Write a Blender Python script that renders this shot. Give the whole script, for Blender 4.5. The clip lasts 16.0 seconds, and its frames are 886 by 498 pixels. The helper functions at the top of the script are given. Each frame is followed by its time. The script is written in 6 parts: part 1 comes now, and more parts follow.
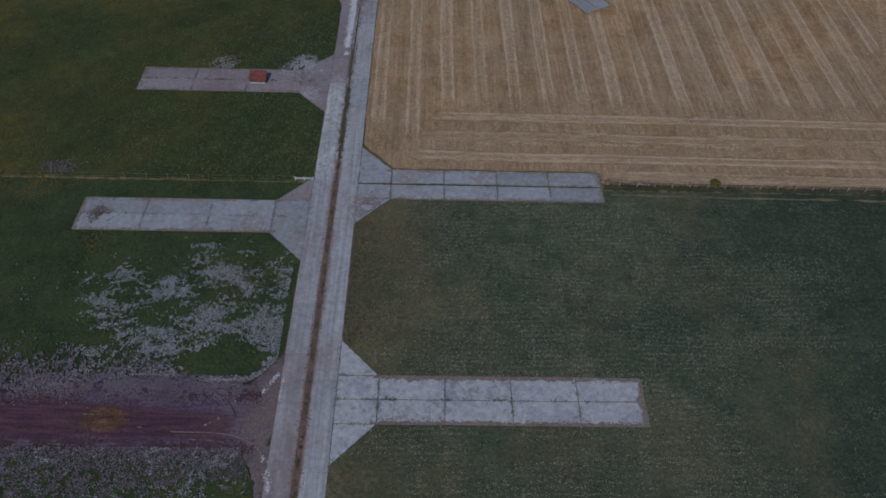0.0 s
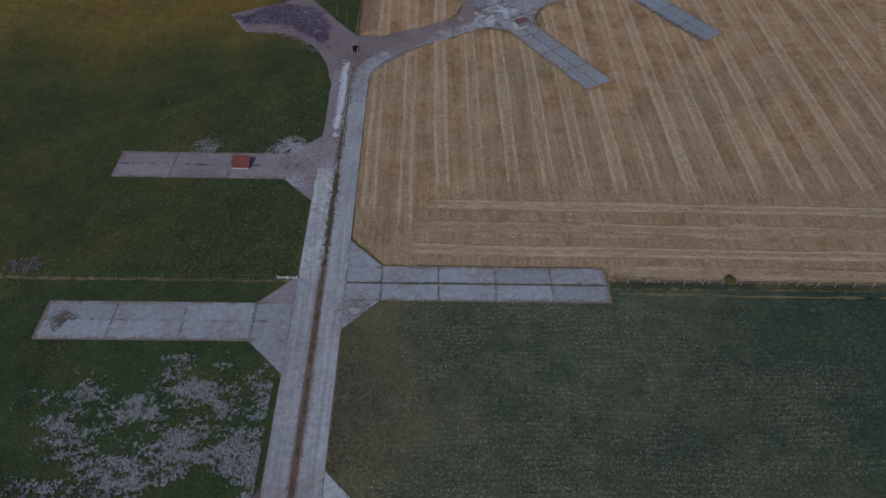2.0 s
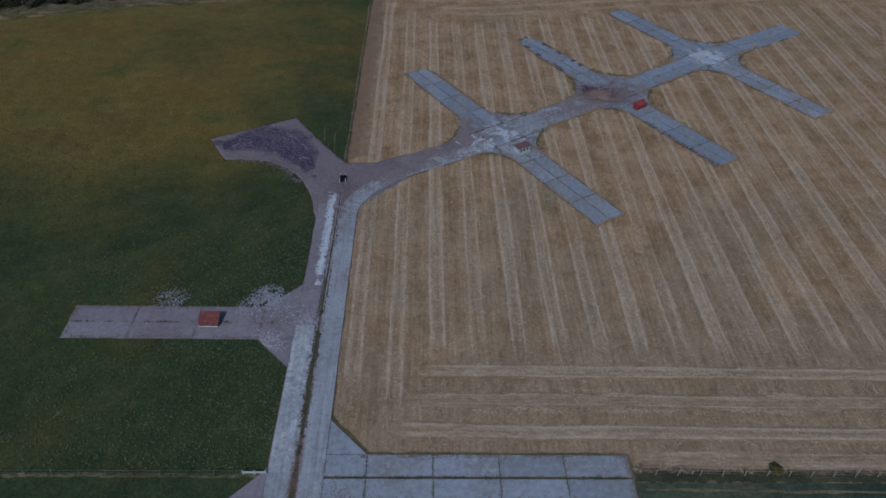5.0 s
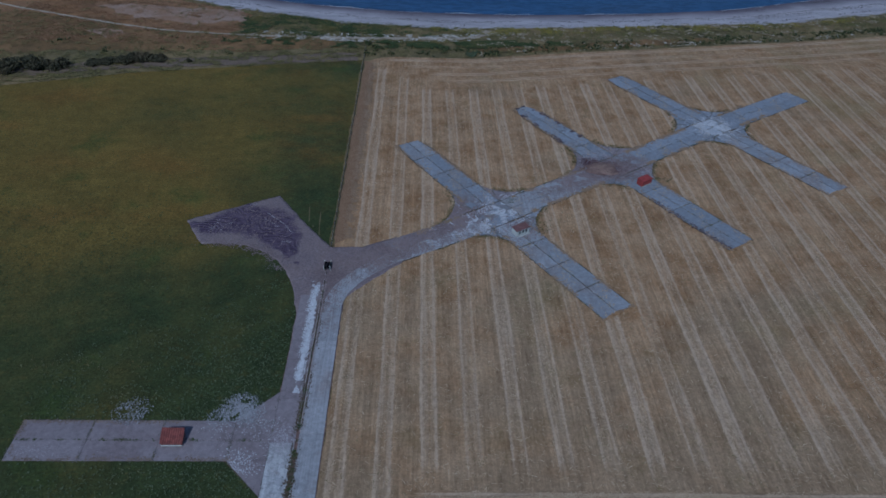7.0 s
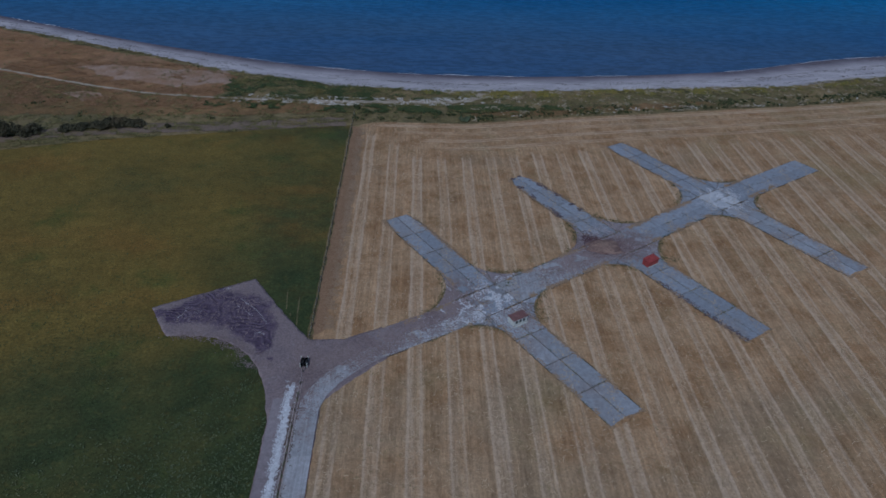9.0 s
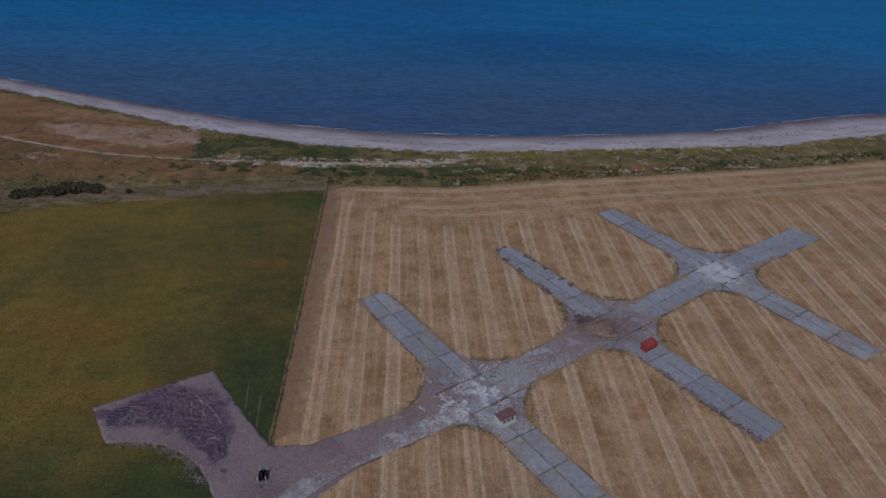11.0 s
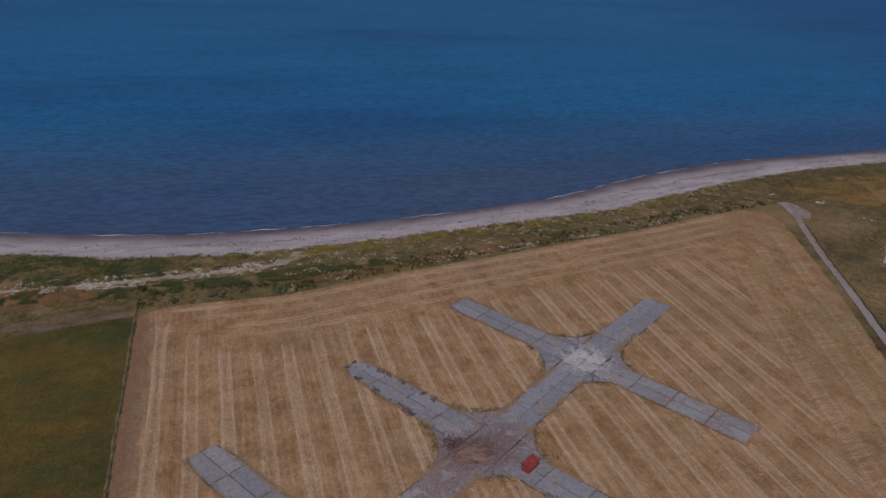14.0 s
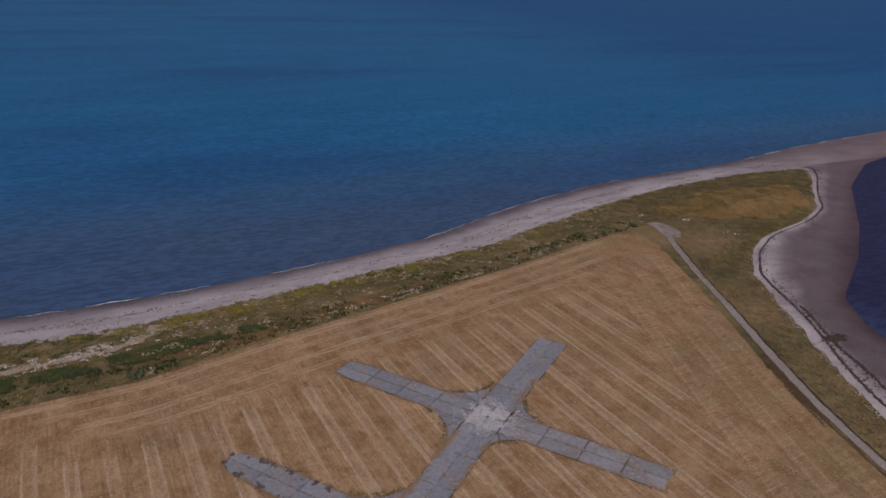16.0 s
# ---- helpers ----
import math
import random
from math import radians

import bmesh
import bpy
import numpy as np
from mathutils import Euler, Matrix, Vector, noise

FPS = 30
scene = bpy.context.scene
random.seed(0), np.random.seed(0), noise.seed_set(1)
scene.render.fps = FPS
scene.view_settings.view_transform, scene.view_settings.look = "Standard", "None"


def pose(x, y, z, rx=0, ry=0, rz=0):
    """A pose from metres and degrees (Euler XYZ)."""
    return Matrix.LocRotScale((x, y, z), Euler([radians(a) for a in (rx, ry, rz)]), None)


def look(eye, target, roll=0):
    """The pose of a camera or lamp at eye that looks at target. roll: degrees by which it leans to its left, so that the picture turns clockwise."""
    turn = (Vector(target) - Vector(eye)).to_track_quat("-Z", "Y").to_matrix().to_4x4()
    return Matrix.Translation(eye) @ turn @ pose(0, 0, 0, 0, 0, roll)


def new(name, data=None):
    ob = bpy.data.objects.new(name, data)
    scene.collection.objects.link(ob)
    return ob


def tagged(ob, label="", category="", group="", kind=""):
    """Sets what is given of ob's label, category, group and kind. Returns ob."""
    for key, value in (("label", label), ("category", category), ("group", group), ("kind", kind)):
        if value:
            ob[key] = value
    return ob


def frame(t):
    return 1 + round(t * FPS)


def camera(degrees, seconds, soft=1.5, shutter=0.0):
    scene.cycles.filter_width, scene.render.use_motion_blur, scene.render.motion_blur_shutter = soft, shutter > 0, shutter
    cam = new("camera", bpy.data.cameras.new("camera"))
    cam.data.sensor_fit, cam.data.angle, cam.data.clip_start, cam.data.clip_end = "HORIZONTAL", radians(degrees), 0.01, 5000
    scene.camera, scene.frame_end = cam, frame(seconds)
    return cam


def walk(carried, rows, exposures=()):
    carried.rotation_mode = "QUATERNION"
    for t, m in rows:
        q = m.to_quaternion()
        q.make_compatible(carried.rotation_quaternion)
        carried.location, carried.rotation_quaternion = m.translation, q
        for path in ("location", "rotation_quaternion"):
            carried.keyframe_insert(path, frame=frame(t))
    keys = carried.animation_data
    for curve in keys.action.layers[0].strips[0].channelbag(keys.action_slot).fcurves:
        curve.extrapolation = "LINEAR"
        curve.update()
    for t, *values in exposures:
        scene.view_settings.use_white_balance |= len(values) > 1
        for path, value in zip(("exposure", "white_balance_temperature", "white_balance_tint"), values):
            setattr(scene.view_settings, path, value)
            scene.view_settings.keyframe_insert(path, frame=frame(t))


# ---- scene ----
cam = camera(63.2, 16.0, soft=1.65)
PATH = [
    (0, (13.10, -133.83, 72.81), (15.502, -68.434, -2.807), 2.52),
    (0.5, (13.17, -131.14, 72.70), (15.680, -64.836, -2.117), 2.57),
    (1, (13.29, -128.16, 72.76), (15.878, -61.011, -1.297), 2.54),
    (1.5, (13.34, -125.08, 72.88), (16.072, -57.061, -0.367), 2.51),
    (2, (13.48, -122.38, 72.86), (16.248, -52.999, 0.899), 2.41),
    (2.5, (13.78, -119.38, 72.77), (16.412, -48.717, 2.059), 2.28),
    (3, (13.94, -116.40, 72.66), (16.510, -44.493, 3.213), 2.22),
    (3.5, (13.86, -113.38, 72.71), (16.635, -40.370, 4.433), 2.24),
    (4, (13.86, -110.34, 72.74), (16.709, -36.206, 5.689), 2.22),
    (6.5, (14.43, -95.18, 72.46), (17.800, -15.855, 11.660), 2.17),
    (7, (14.55, -92.02, 72.52), (18.106, -11.862, 12.837), 2.27),
    (7.5, (14.85, -88.83, 72.54), (18.512, -7.813, 14.042), 2.27),
    (8, (15.24, -85.77, 72.29), (18.955, -3.732, 15.227), 2.33),
    (8.5, (15.36, -82.48, 72.29), (19.291, 0.380, 16.443), 2.38),
    (9, (15.69, -79.39, 72.13), (19.809, 4.343, 17.621), 2.48),
    (11.5, (17.24, -63.39, 71.83), (24.959, 24.050, 23.919), 3.22),
    (12, (17.79, -60.42, 71.75), (28.007, 27.599, 25.398), 3.22),
    (12.5, (18.20, -57.32, 72.00), (32.032, 30.906, 26.997), 3.17),
    (13, (18.38, -54.40, 72.12), (37.345, 33.613, 28.584), 3.10),
    (13.5, (18.58, -51.20, 72.28), (42.076, 36.360, 30.072), 3.01),
    (14, (18.76, -47.97, 72.34), (47.001, 38.824, 31.481), 2.91),
    (14.5, (19.12, -44.84, 72.40), (51.956, 40.856, 32.678), 2.67),
    (15, (19.69, -41.76, 72.35), (56.896, 42.667, 33.767), 2.43),
    (15.5, (20.60, -38.82, 72.26), (61.858, 44.173, 34.723), 2.18),
    (16, (21.42, -35.51, 72.14), (66.599, 45.900, 35.645), 2.06),
]
from mathutils import geometry

EXPOSURES = [(0.0, 0.66, 5700, 9), (4.0, 0.62, 5350, 7), (7.0, 0.58, 4780, 5), (9.0, 0.62, 5120, 7), (11.5, 0.70, 6080, 17), (12.5, 0.74, 6380, 19), (16.0, 0.76, 6980, 23.5)]
walk(cam, [(t, look(eye, target, roll)) for t, eye, target, roll in PATH], EXPOSURES)

# ---- world and sun: high hazy daylight from the south ----
SUN_ELEV, SUN_FROM = 44.0, (-0.34, -0.94)
world = bpy.data.worlds.new("World")
scene.world = world
world.use_nodes = True
wn = world.node_tree
sky = wn.nodes.new("ShaderNodeTexSky")
sky.sky_type, sky.sun_disc = "NISHITA", False
sky.sun_elevation = radians(SUN_ELEV)
sky.sun_rotation = math.atan2(SUN_FROM[0], SUN_FROM[1])
wn.nodes["Background"].inputs["Strength"].default_value = 0.040
wn.links.new(sky.outputs[0], wn.nodes["Background"].inputs["Color"])
sun = new("sun", bpy.data.lights.new("sun", "SUN"))
sun.data.energy, sun.data.angle, sun.data.color = 1.36, radians(1.5), (1.0, 0.93, 0.84)
se = radians(SUN_ELEV)
sl = math.hypot(*SUN_FROM)
sun.matrix_world = look((SUN_FROM[0] / sl * math.cos(se) * 200, SUN_FROM[1] / sl * math.cos(se) * 200, math.sin(se) * 200), (0, 0, 0))


# ---- materials ----
class Nodes:
    """A small builder of node materials in world metres."""

    def __init__(self, name, rough=0.9, spec=0.25, metal=0.0):
        self.m = bpy.data.materials.new(name)
        self.m.use_nodes = True
        self.t = self.m.node_tree
        self.b = self.t.nodes["Principled BSDF"]
        self.b.inputs["Roughness"].default_value = rough
        self.b.inputs["Specular IOR Level"].default_value = spec
        self.b.inputs["Metallic"].default_value = metal
        self.pos = self.t.nodes.new("ShaderNodeNewGeometry").outputs["Position"]

    def put(self, socket, value):
        if isinstance(value, bpy.types.NodeSocket):
            self.t.links.new(value, socket)
        elif isinstance(value, (tuple, list)):
            socket.default_value = (*value, 1.0) if len(value) == 3 and len(socket.default_value) == 4 else value
        else:
            socket.default_value = value

    def scaled(self, sx, sy, sz=1.0, turn=0.0):
        n = self.t.nodes.new("ShaderNodeMapping")
        self.put(n.inputs["Vector"], self.pos)
        n.inputs["Scale"].default_value = (sx, sy, sz)
        n.inputs["Rotation"].default_value = (0, 0, radians(turn))
        return n.outputs[0]

    def noise(self, size, detail=4.0, rough=0.55, vector=None, distort=0.0):
        n = self.t.nodes.new("ShaderNodeTexNoise")
        self.put(n.inputs["Vector"], vector or self.pos)
        n.inputs["Scale"].default_value = 1.0 / size
        n.inputs["Detail"].default_value, n.inputs["Roughness"].default_value = detail, rough
        n.inputs["Distortion"].default_value = distort
        return n.outputs["Fac"]

    def ramp(self, fac, lo, hi, a=0.0, b=1.0):
        n = self.t.nodes.new("ShaderNodeMapRange")
        n.interpolation_type = "SMOOTHSTEP"
        self.put(n.inputs["Value"], fac)
        for key, v in (("From Min", lo), ("From Max", hi), ("To Min", a), ("To Max", b)):
            n.inputs[key].default_value = v
        return n.outputs[0]

    def mix(self, fac, a, b, how="MIX"):
        n = self.t.nodes.new("ShaderNodeMix")
        n.data_type, n.blend_type = "RGBA", how
        self.put(n.inputs[0], fac)
        self.put(n.inputs[6], a)
        self.put(n.inputs[7], b)
        return n.outputs[2]

    def math(self, how, a, b=0.0):
        n = self.t.nodes.new("ShaderNodeMath")
        n.operation = how
        self.put(n.inputs[0], a)
        self.put(n.inputs[1], b)
        return n.outputs[0]

    def attr(self, name):
        n = self.t.nodes.new("ShaderNodeAttribute")
        n.attribute_name = name
        return n.outputs["Fac"]

    def island(self):
        return self.t.nodes.new("ShaderNodeNewGeometry").outputs["Random Per Island"]

    def each(self):
        return self.t.nodes.new("ShaderNodeObjectInfo").outputs["Random"]

    def cracks(self, size, wander=0.5):
        """Distance from a net of cracks, in cells of about the given size."""
        v = self.t.nodes.new("ShaderNodeTexNoise")
        self.put(v.inputs["Vector"], self.pos)
        v.inputs["Scale"].default_value = 0.9 / size
        v.inputs["Detail"].default_value = 5.0
        a = self.t.nodes.new("ShaderNodeVectorMath")
        a.operation = "MULTIPLY_ADD"
        self.put(a.inputs[0], v.outputs["Color"])
        a.inputs[1].default_value = (wander * size,) * 3
        self.put(a.inputs[2], self.pos)
        c = self.t.nodes.new("ShaderNodeTexVoronoi")
        c.feature = "DISTANCE_TO_EDGE"
        self.put(c.inputs["Vector"], a.outputs[0])
        c.inputs["Scale"].default_value = 1.0 / size
        return c.outputs["Distance"]

    def axis(self, k):
        n = self.t.nodes.new("ShaderNodeSeparateXYZ")
        self.put(n.inputs[0], self.pos)
        return n.outputs[k]

    def vary(self, col, fac, amount):
        """col brightened and darkened by fac (0..1) by +-amount."""
        return self.mix(1.0, col, self.grey(self.ramp(fac, 0.2, 0.8, 1 - amount, 1 + amount)), "MULTIPLY")

    def grey(self, v):
        n = self.t.nodes.new("ShaderNodeCombineColor")
        for k in range(3):
            self.put(n.inputs[k], v)
        return n.outputs[0]

    def done(self, col, bump=None, strength=0.4, depth=0.05):
        self.put(self.b.inputs["Base Color"], col)
        if bump is not None:
            n = self.t.nodes.new("ShaderNodeBump")
            n.inputs["Strength"].default_value, n.inputs["Distance"].default_value = strength, depth
            self.put(n.inputs["Height"], bump)
            self.t.links.new(n.outputs[0], self.b.inputs["Normal"])
        return self.m


def mat_grass(name, dark, light, gold, gold_at=0.62, streak=None, seaward=None):
    n = Nodes(name, 0.95, 0.15)
    big, mid, fine = n.noise(38, 4, 0.6), n.noise(5, 4, 0.6), n.noise(0.45, 3, 0.7)
    col = n.mix(n.ramp(mid, 0.3, 0.7), dark, light)
    if seaward:
        big = n.math("ADD", n.math("MULTIPLY", big, 0.85), 0.075)
        big = n.math("ADD", big, n.ramp(n.axis(1), seaward[0], seaward[1], 0.0, seaward[2]))
        big = n.math("ADD", big, n.ramp(n.axis(0), -70, -15, 0.06, -0.02))
        big = n.math("ADD", big, n.ramp(n.axis(0), -26, -1, 0.0, -0.15))
    col = n.mix(n.ramp(big, gold_at - 0.17, gold_at + 0.19, 0, 0.88), col, gold)
    col = n.mix(n.ramp(n.noise(1.6, 3, 0.7), 0.52, 0.75, 0, 0.25), col, gold)
    if seaward:
        col = n.mix(n.ramp(n.noise(12, 5, 0.65), 0.53, 0.70, 0, 0.6), col, (0.040, 0.058, 0.014))
        rust = n.math("MULTIPLY", n.ramp(n.noise(16, 5, 0.6, n.scaled(0.7, 1.2, 1, 20)), 0.49, 0.70, 0, 0.45), n.ramp(n.axis(1), -20, 22))
        col = n.mix(rust, col, (0.148, 0.076, 0.018))
    if streak:
        s = n.noise(1.0, 3, 0.6, n.scaled(*streak))
        col = n.vary(col, s, 0.2)
        worn = n.math("ADD", n.ramp(n.axis(0), 3, 22, 0.27, 0.0), n.noise(9, 5, 0.65, n.scaled(1.0, 0.6)))
        col = n.mix(n.ramp(worn, 0.48, 0.80, 0, 0.9), col, (0.106, 0.090, 0.050))
        # darker green eastward from x 30, lens vignetting put into the crop colour
        tone = n.math("ADD", n.ramp(n.axis(0), 30, 80, 0.0, 0.34), n.noise(13, 4, 0.6))
        col = n.mix(n.ramp(tone, 0.5, 0.85, 0, 0.8), col, (0.023, 0.036, 0.026))
    col = n.vary(col, n.noise(11, 5, 0.7), 0.17)
    col = n.vary(col, n.noise(2.2, 4, 0.7), 0.18)
    col = n.vary(col, fine, 0.34)
    return n.done(col, fine, 0.5, 0.2)


def mat_junction():
    """Mauve dust over concrete, churned mud in curving ridges where the weight says so."""
    n = Nodes("dust_and_mud", 0.95, 0.15)
    dust = n.mix(n.ramp(n.noise(7, 5, 0.65), 0.35, 0.65), (0.186, 0.146, 0.148), (0.158, 0.126, 0.136))
    dust = n.mix(n.ramp(n.noise(1.3, 5, 0.75, distort=0.8), 0.56, 0.68, 0, 0.6), dust, (0.225, 0.195, 0.200))
    ridge = n.math("ADD", n.math("MULTIPLY", n.math("SINE", n.math("MULTIPLY", n.noise(9.0, 3, 0.45), 110.0)), 0.5), 0.5)
    mud = n.mix(n.ramp(n.noise(2.6, 5, 0.7), 0.4, 0.62), (0.088, 0.065, 0.094), (0.056, 0.040, 0.066))
    mud = n.mix(n.ramp(ridge, 0.45, 0.95, 0, 0.3), mud, (0.120, 0.095, 0.125))
    mud = n.mix(n.ramp(n.noise(0.7, 5, 0.75), 0.56, 0.66, 0, 0.55), mud, (0.165, 0.138, 0.158))
    w = n.math("ADD", n.attr("mud"), n.math("MULTIPLY", n.math("SUBTRACT", n.noise(1.7, 6, 0.75), 0.5), 1.5))
    w = n.ramp(w, 0.25, 0.8)
    fine = n.noise(0.3, 4, 0.75)
    col = n.vary(n.mix(w, dust, mud), fine, 0.3)
    return n.done(col, n.math("ADD", fine, n.math("MULTIPLY", n.math("MULTIPLY", ridge, w), 1.6)), 0.7, 0.10)


def mat_dirtpad():
    """Dark red-brown soil with a mauve crust, a fan of dust by the road and an ochre middle."""
    n = Nodes("stained_dirt", 0.95, 0.15)
    crust = n.mix(n.ramp(n.noise(2.5, 6, 0.75, n.scaled(0.5, 1.0)), 0.4, 0.62), (0.072, 0.049, 0.080), (0.114, 0.089, 0.120))
    rut = n.noise(1.0, 4, 0.65, n.scaled(0.16, 2.2))
    brown = n.mix(n.ramp(rut, 0.38, 0.66), (0.056, 0.028, 0.043), (0.090, 0.046, 0.057))
    brown = n.mix(n.ramp(n.noise(1.0, 5, 0.7, n.scaled(0.1, 3.0)), 0.63, 0.70, 0, 0.5), brown, (0.150, 0.110, 0.110))
    w = n.math("ADD", n.attr("brown"), n.math("MULTIPLY", n.math("SUBTRACT", n.noise(3.0, 6, 0.75), 0.5), 1.2))
    col = n.mix(n.ramp(w, 0.15, 0.85), crust, brown)
    f = n.math("ADD", n.attr("fan"), n.math("MULTIPLY", n.math("SUBTRACT", n.noise(3.0, 6, 0.75), 0.5), 1.3))
    col = n.mix(n.ramp(f, 0.1, 1.0, 0, 0.9), col, (0.140, 0.106, 0.104))
    o = n.math("ADD", n.attr("ochre"), n.math("MULTIPLY", n.math("SUBTRACT", n.noise(0.9, 6, 0.75), 0.5), 1.6))
    col = n.mix(n.ramp(o, 0.35, 1.0, 0, 0.85), col, (0.150, 0.080, 0.044))
    fine = n.noise(0.3, 4, 0.75)
    return n.done(n.vary(col, fine, 0.35), n.math("ADD", fine, rut), 0.8, 0.10)


def mat_blades(name, a, b, c):
    n = Nodes(name, 0.8, 0.2)
    r = n.island()
    col = n.mix(r, a, b)
    col = n.mix(n.ramp(n.noise(9, 3), 0.5, 0.75, 0, 0.7), col, c)
    return n.done(col)


def mat_stubble(name, sx, sy):
    n = Nodes(name, 0.95, 0.15)
    lines = n.noise(1.0, 3, 0.65, n.scaled(2.6 * sx, 2.6 * sy))
    wide = n.noise(1.0, 2, 0.5, n.scaled(0.9 * sx, 0.9 * sy))
    fine = n.noise(0.35, 4, 0.75)
    blot = n.noise(6, 5, 0.68)
    col = n.mix(n.ramp(blot, 0.32, 0.68), (0.225, 0.130, 0.064), (0.338, 0.224, 0.130))
    col = n.mix(n.ramp(n.math("ADD", n.noise(22, 4, 0.6), n.ramp(n.axis(1), -60, 20, 0.26, 0.0)), 0.5, 0.75, 0, 0.6), col, (0.222, 0.166, 0.108))
    col = n.mix(n.ramp(n.noise(13, 5, 0.7), 0.52, 0.72, 0, 0.55), col, (0.178, 0.116, 0.052))
    col = n.vary(n.vary(col, lines, 0.19), wide, 0.13)
    col = n.mix(n.ramp(n.noise(4.5, 6, 0.75, n.scaled(1.0 if sx > sy else 0.5, 0.5 if sx > sy else 1.0)), 0.56, 0.70, 0, 0.5), col, (0.150, 0.105, 0.048))
    green = n.math("ADD", n.noise(24, 5, 0.65), n.ramp(n.axis(0), 60, 130, 0.0, 0.14))
    col = n.mix(n.ramp(green, 0.56, 0.78, 0, 0.5), col, (0.175, 0.138, 0.062))
    edge = n.math("ADD", n.math("MULTIPLY", n.noise(1.0, 4, 0.7, n.scaled(1.5 * sx, 1.5 * sy)), 0.65), n.math("MULTIPLY", n.noise(0.8, 4, 0.75), 0.35))
    straw = n.math("ADD", n.attr("straw"), n.math("MULTIPLY", n.math("SUBTRACT", edge, 0.5), 2.4))
    pale = n.mix(n.noise(1.2, 3), (0.400, 0.296, 0.206), (0.480, 0.372, 0.272))
    col = n.mix(n.ramp(straw, 0.1, 1.2, 0, 0.74), col, pale)
    col = n.vary(col, n.noise(0.5, 4, 0.75, n.scaled(1.0 if sx > sy else 0.3, 1.0 if sy > sx else 0.3)), 0.22)
    col = n.vary(col, n.noise(0.9, 5, 0.8, n.scaled(0.5, 1.6, 1, 12)), 0.12)
    col = n.vary(col, fine, 0.23)
    return n.done(col, fine, 0.5, 0.12)


def mat_concrete(name, base, dirt, crust, dirt_at=0.5, crust_at=0.56, crust_amount=0.7, streak=None, uneven=0.15, crack=0.0, median=False, flake=False):
    n = Nodes(name, 0.88, 0.3)
    big, mid, fine = n.noise(6.5, 5, 0.65), n.noise(1.0, 7, 0.78, distort=0.5), n.noise(0.12, 4, 0.7)
    col = n.vary(n.mix(0.0, base, base), n.each(), uneven)
    col = n.mix(n.ramp(big, dirt_at - 0.1, dirt_at + 0.16, 0, 0.8), col, dirt)
    col = n.mix(n.ramp(n.math("ADD", n.math("MULTIPLY", mid, 0.6), n.math("MULTIPLY", big, 0.4)), crust_at, crust_at + 0.04, 0, crust_amount), col, crust)
    if streak:
        col = n.vary(col, n.noise(1.0, 4, 0.65, n.scaled(*streak)), 0.22)
    if median:
        off = n.math("ADD", n.math("ABSOLUTE", n.axis(0)), n.math("MULTIPLY", n.math("SUBTRACT", n.noise(1.0, 5, 0.7, n.scaled(1.6, 0.12)), 0.5), 0.9))
        red = n.math("MULTIPLY", n.ramp(off, 0.28, 0.78, 0.8, 0.0), n.ramp(n.axis(1), -57, -50, 1.0, 0.12))
        col = n.mix(red, col, (0.172, 0.116, 0.104))
        col = n.mix(n.ramp(n.noise(1.0, 4, 0.7, n.scaled(1.1, 0.03)), 0.56, 0.70, 0, 0.5), col, (0.20, 0.19, 0.205))
    if flake:
        bits = n.math("MULTIPLY", n.ramp(n.noise(0.45, 6, 0.8, distort=0.6), 0.55, 0.60), n.ramp(n.noise(4.0, 4, 0.65), 0.46, 0.60, 0.05, 0.8))
        col = n.mix(bits, col, (0.150, 0.140, 0.165))
    if crack:
        col = n.mix(n.math("MULTIPLY", n.ramp(n.cracks(crack), 0.002, 0.008, 0.8, 0.0), n.ramp(n.noise(5.0, 3, 0.6), 0.48, 0.58)), col, (0.085, 0.072, 0.066))
    col = n.vary(col, n.noise(0.7, 4, 0.7), 0.2)
    col = n.vary(col, fine, 0.14)
    col = n.mix(n.ramp(n.noise(2.4, 6, 0.75), 0.58, 0.64, 0, 0.5), col, dirt)
    return n.done(col, mid, 0.3, 0.02)


def mat_soil(name, a, b, c, size=3.0, bump=0.8):
    n = Nodes(name, 0.95, 0.15)
    col = n.mix(n.ramp(n.noise(size * 2, 5, 0.65), 0.35, 0.65), a, b)
    col = n.mix(n.ramp(n.noise(size * 0.35, 5, 0.75, distort=0.8), 0.55, 0.7, 0, 0.8), col, c)
    fine = n.noise(0.3, 4, 0.75)
    return n.done(n.vary(col, fine, 0.35), fine, bump, 0.12)


def mat_plain(name, col, rough=0.7, spec=0.3, amount=0.18, size=0.5, metal=0.0):
    n = Nodes(name, rough, spec, metal)
    return n.done(n.vary(n.vary(n.mix(0.0, col, col), n.noise(size, 4, 0.65), amount), n.noise(size * 0.1, 3, 0.7), amount * 0.6), n.noise(size * 0.2, 3), 0.2, 0.01)


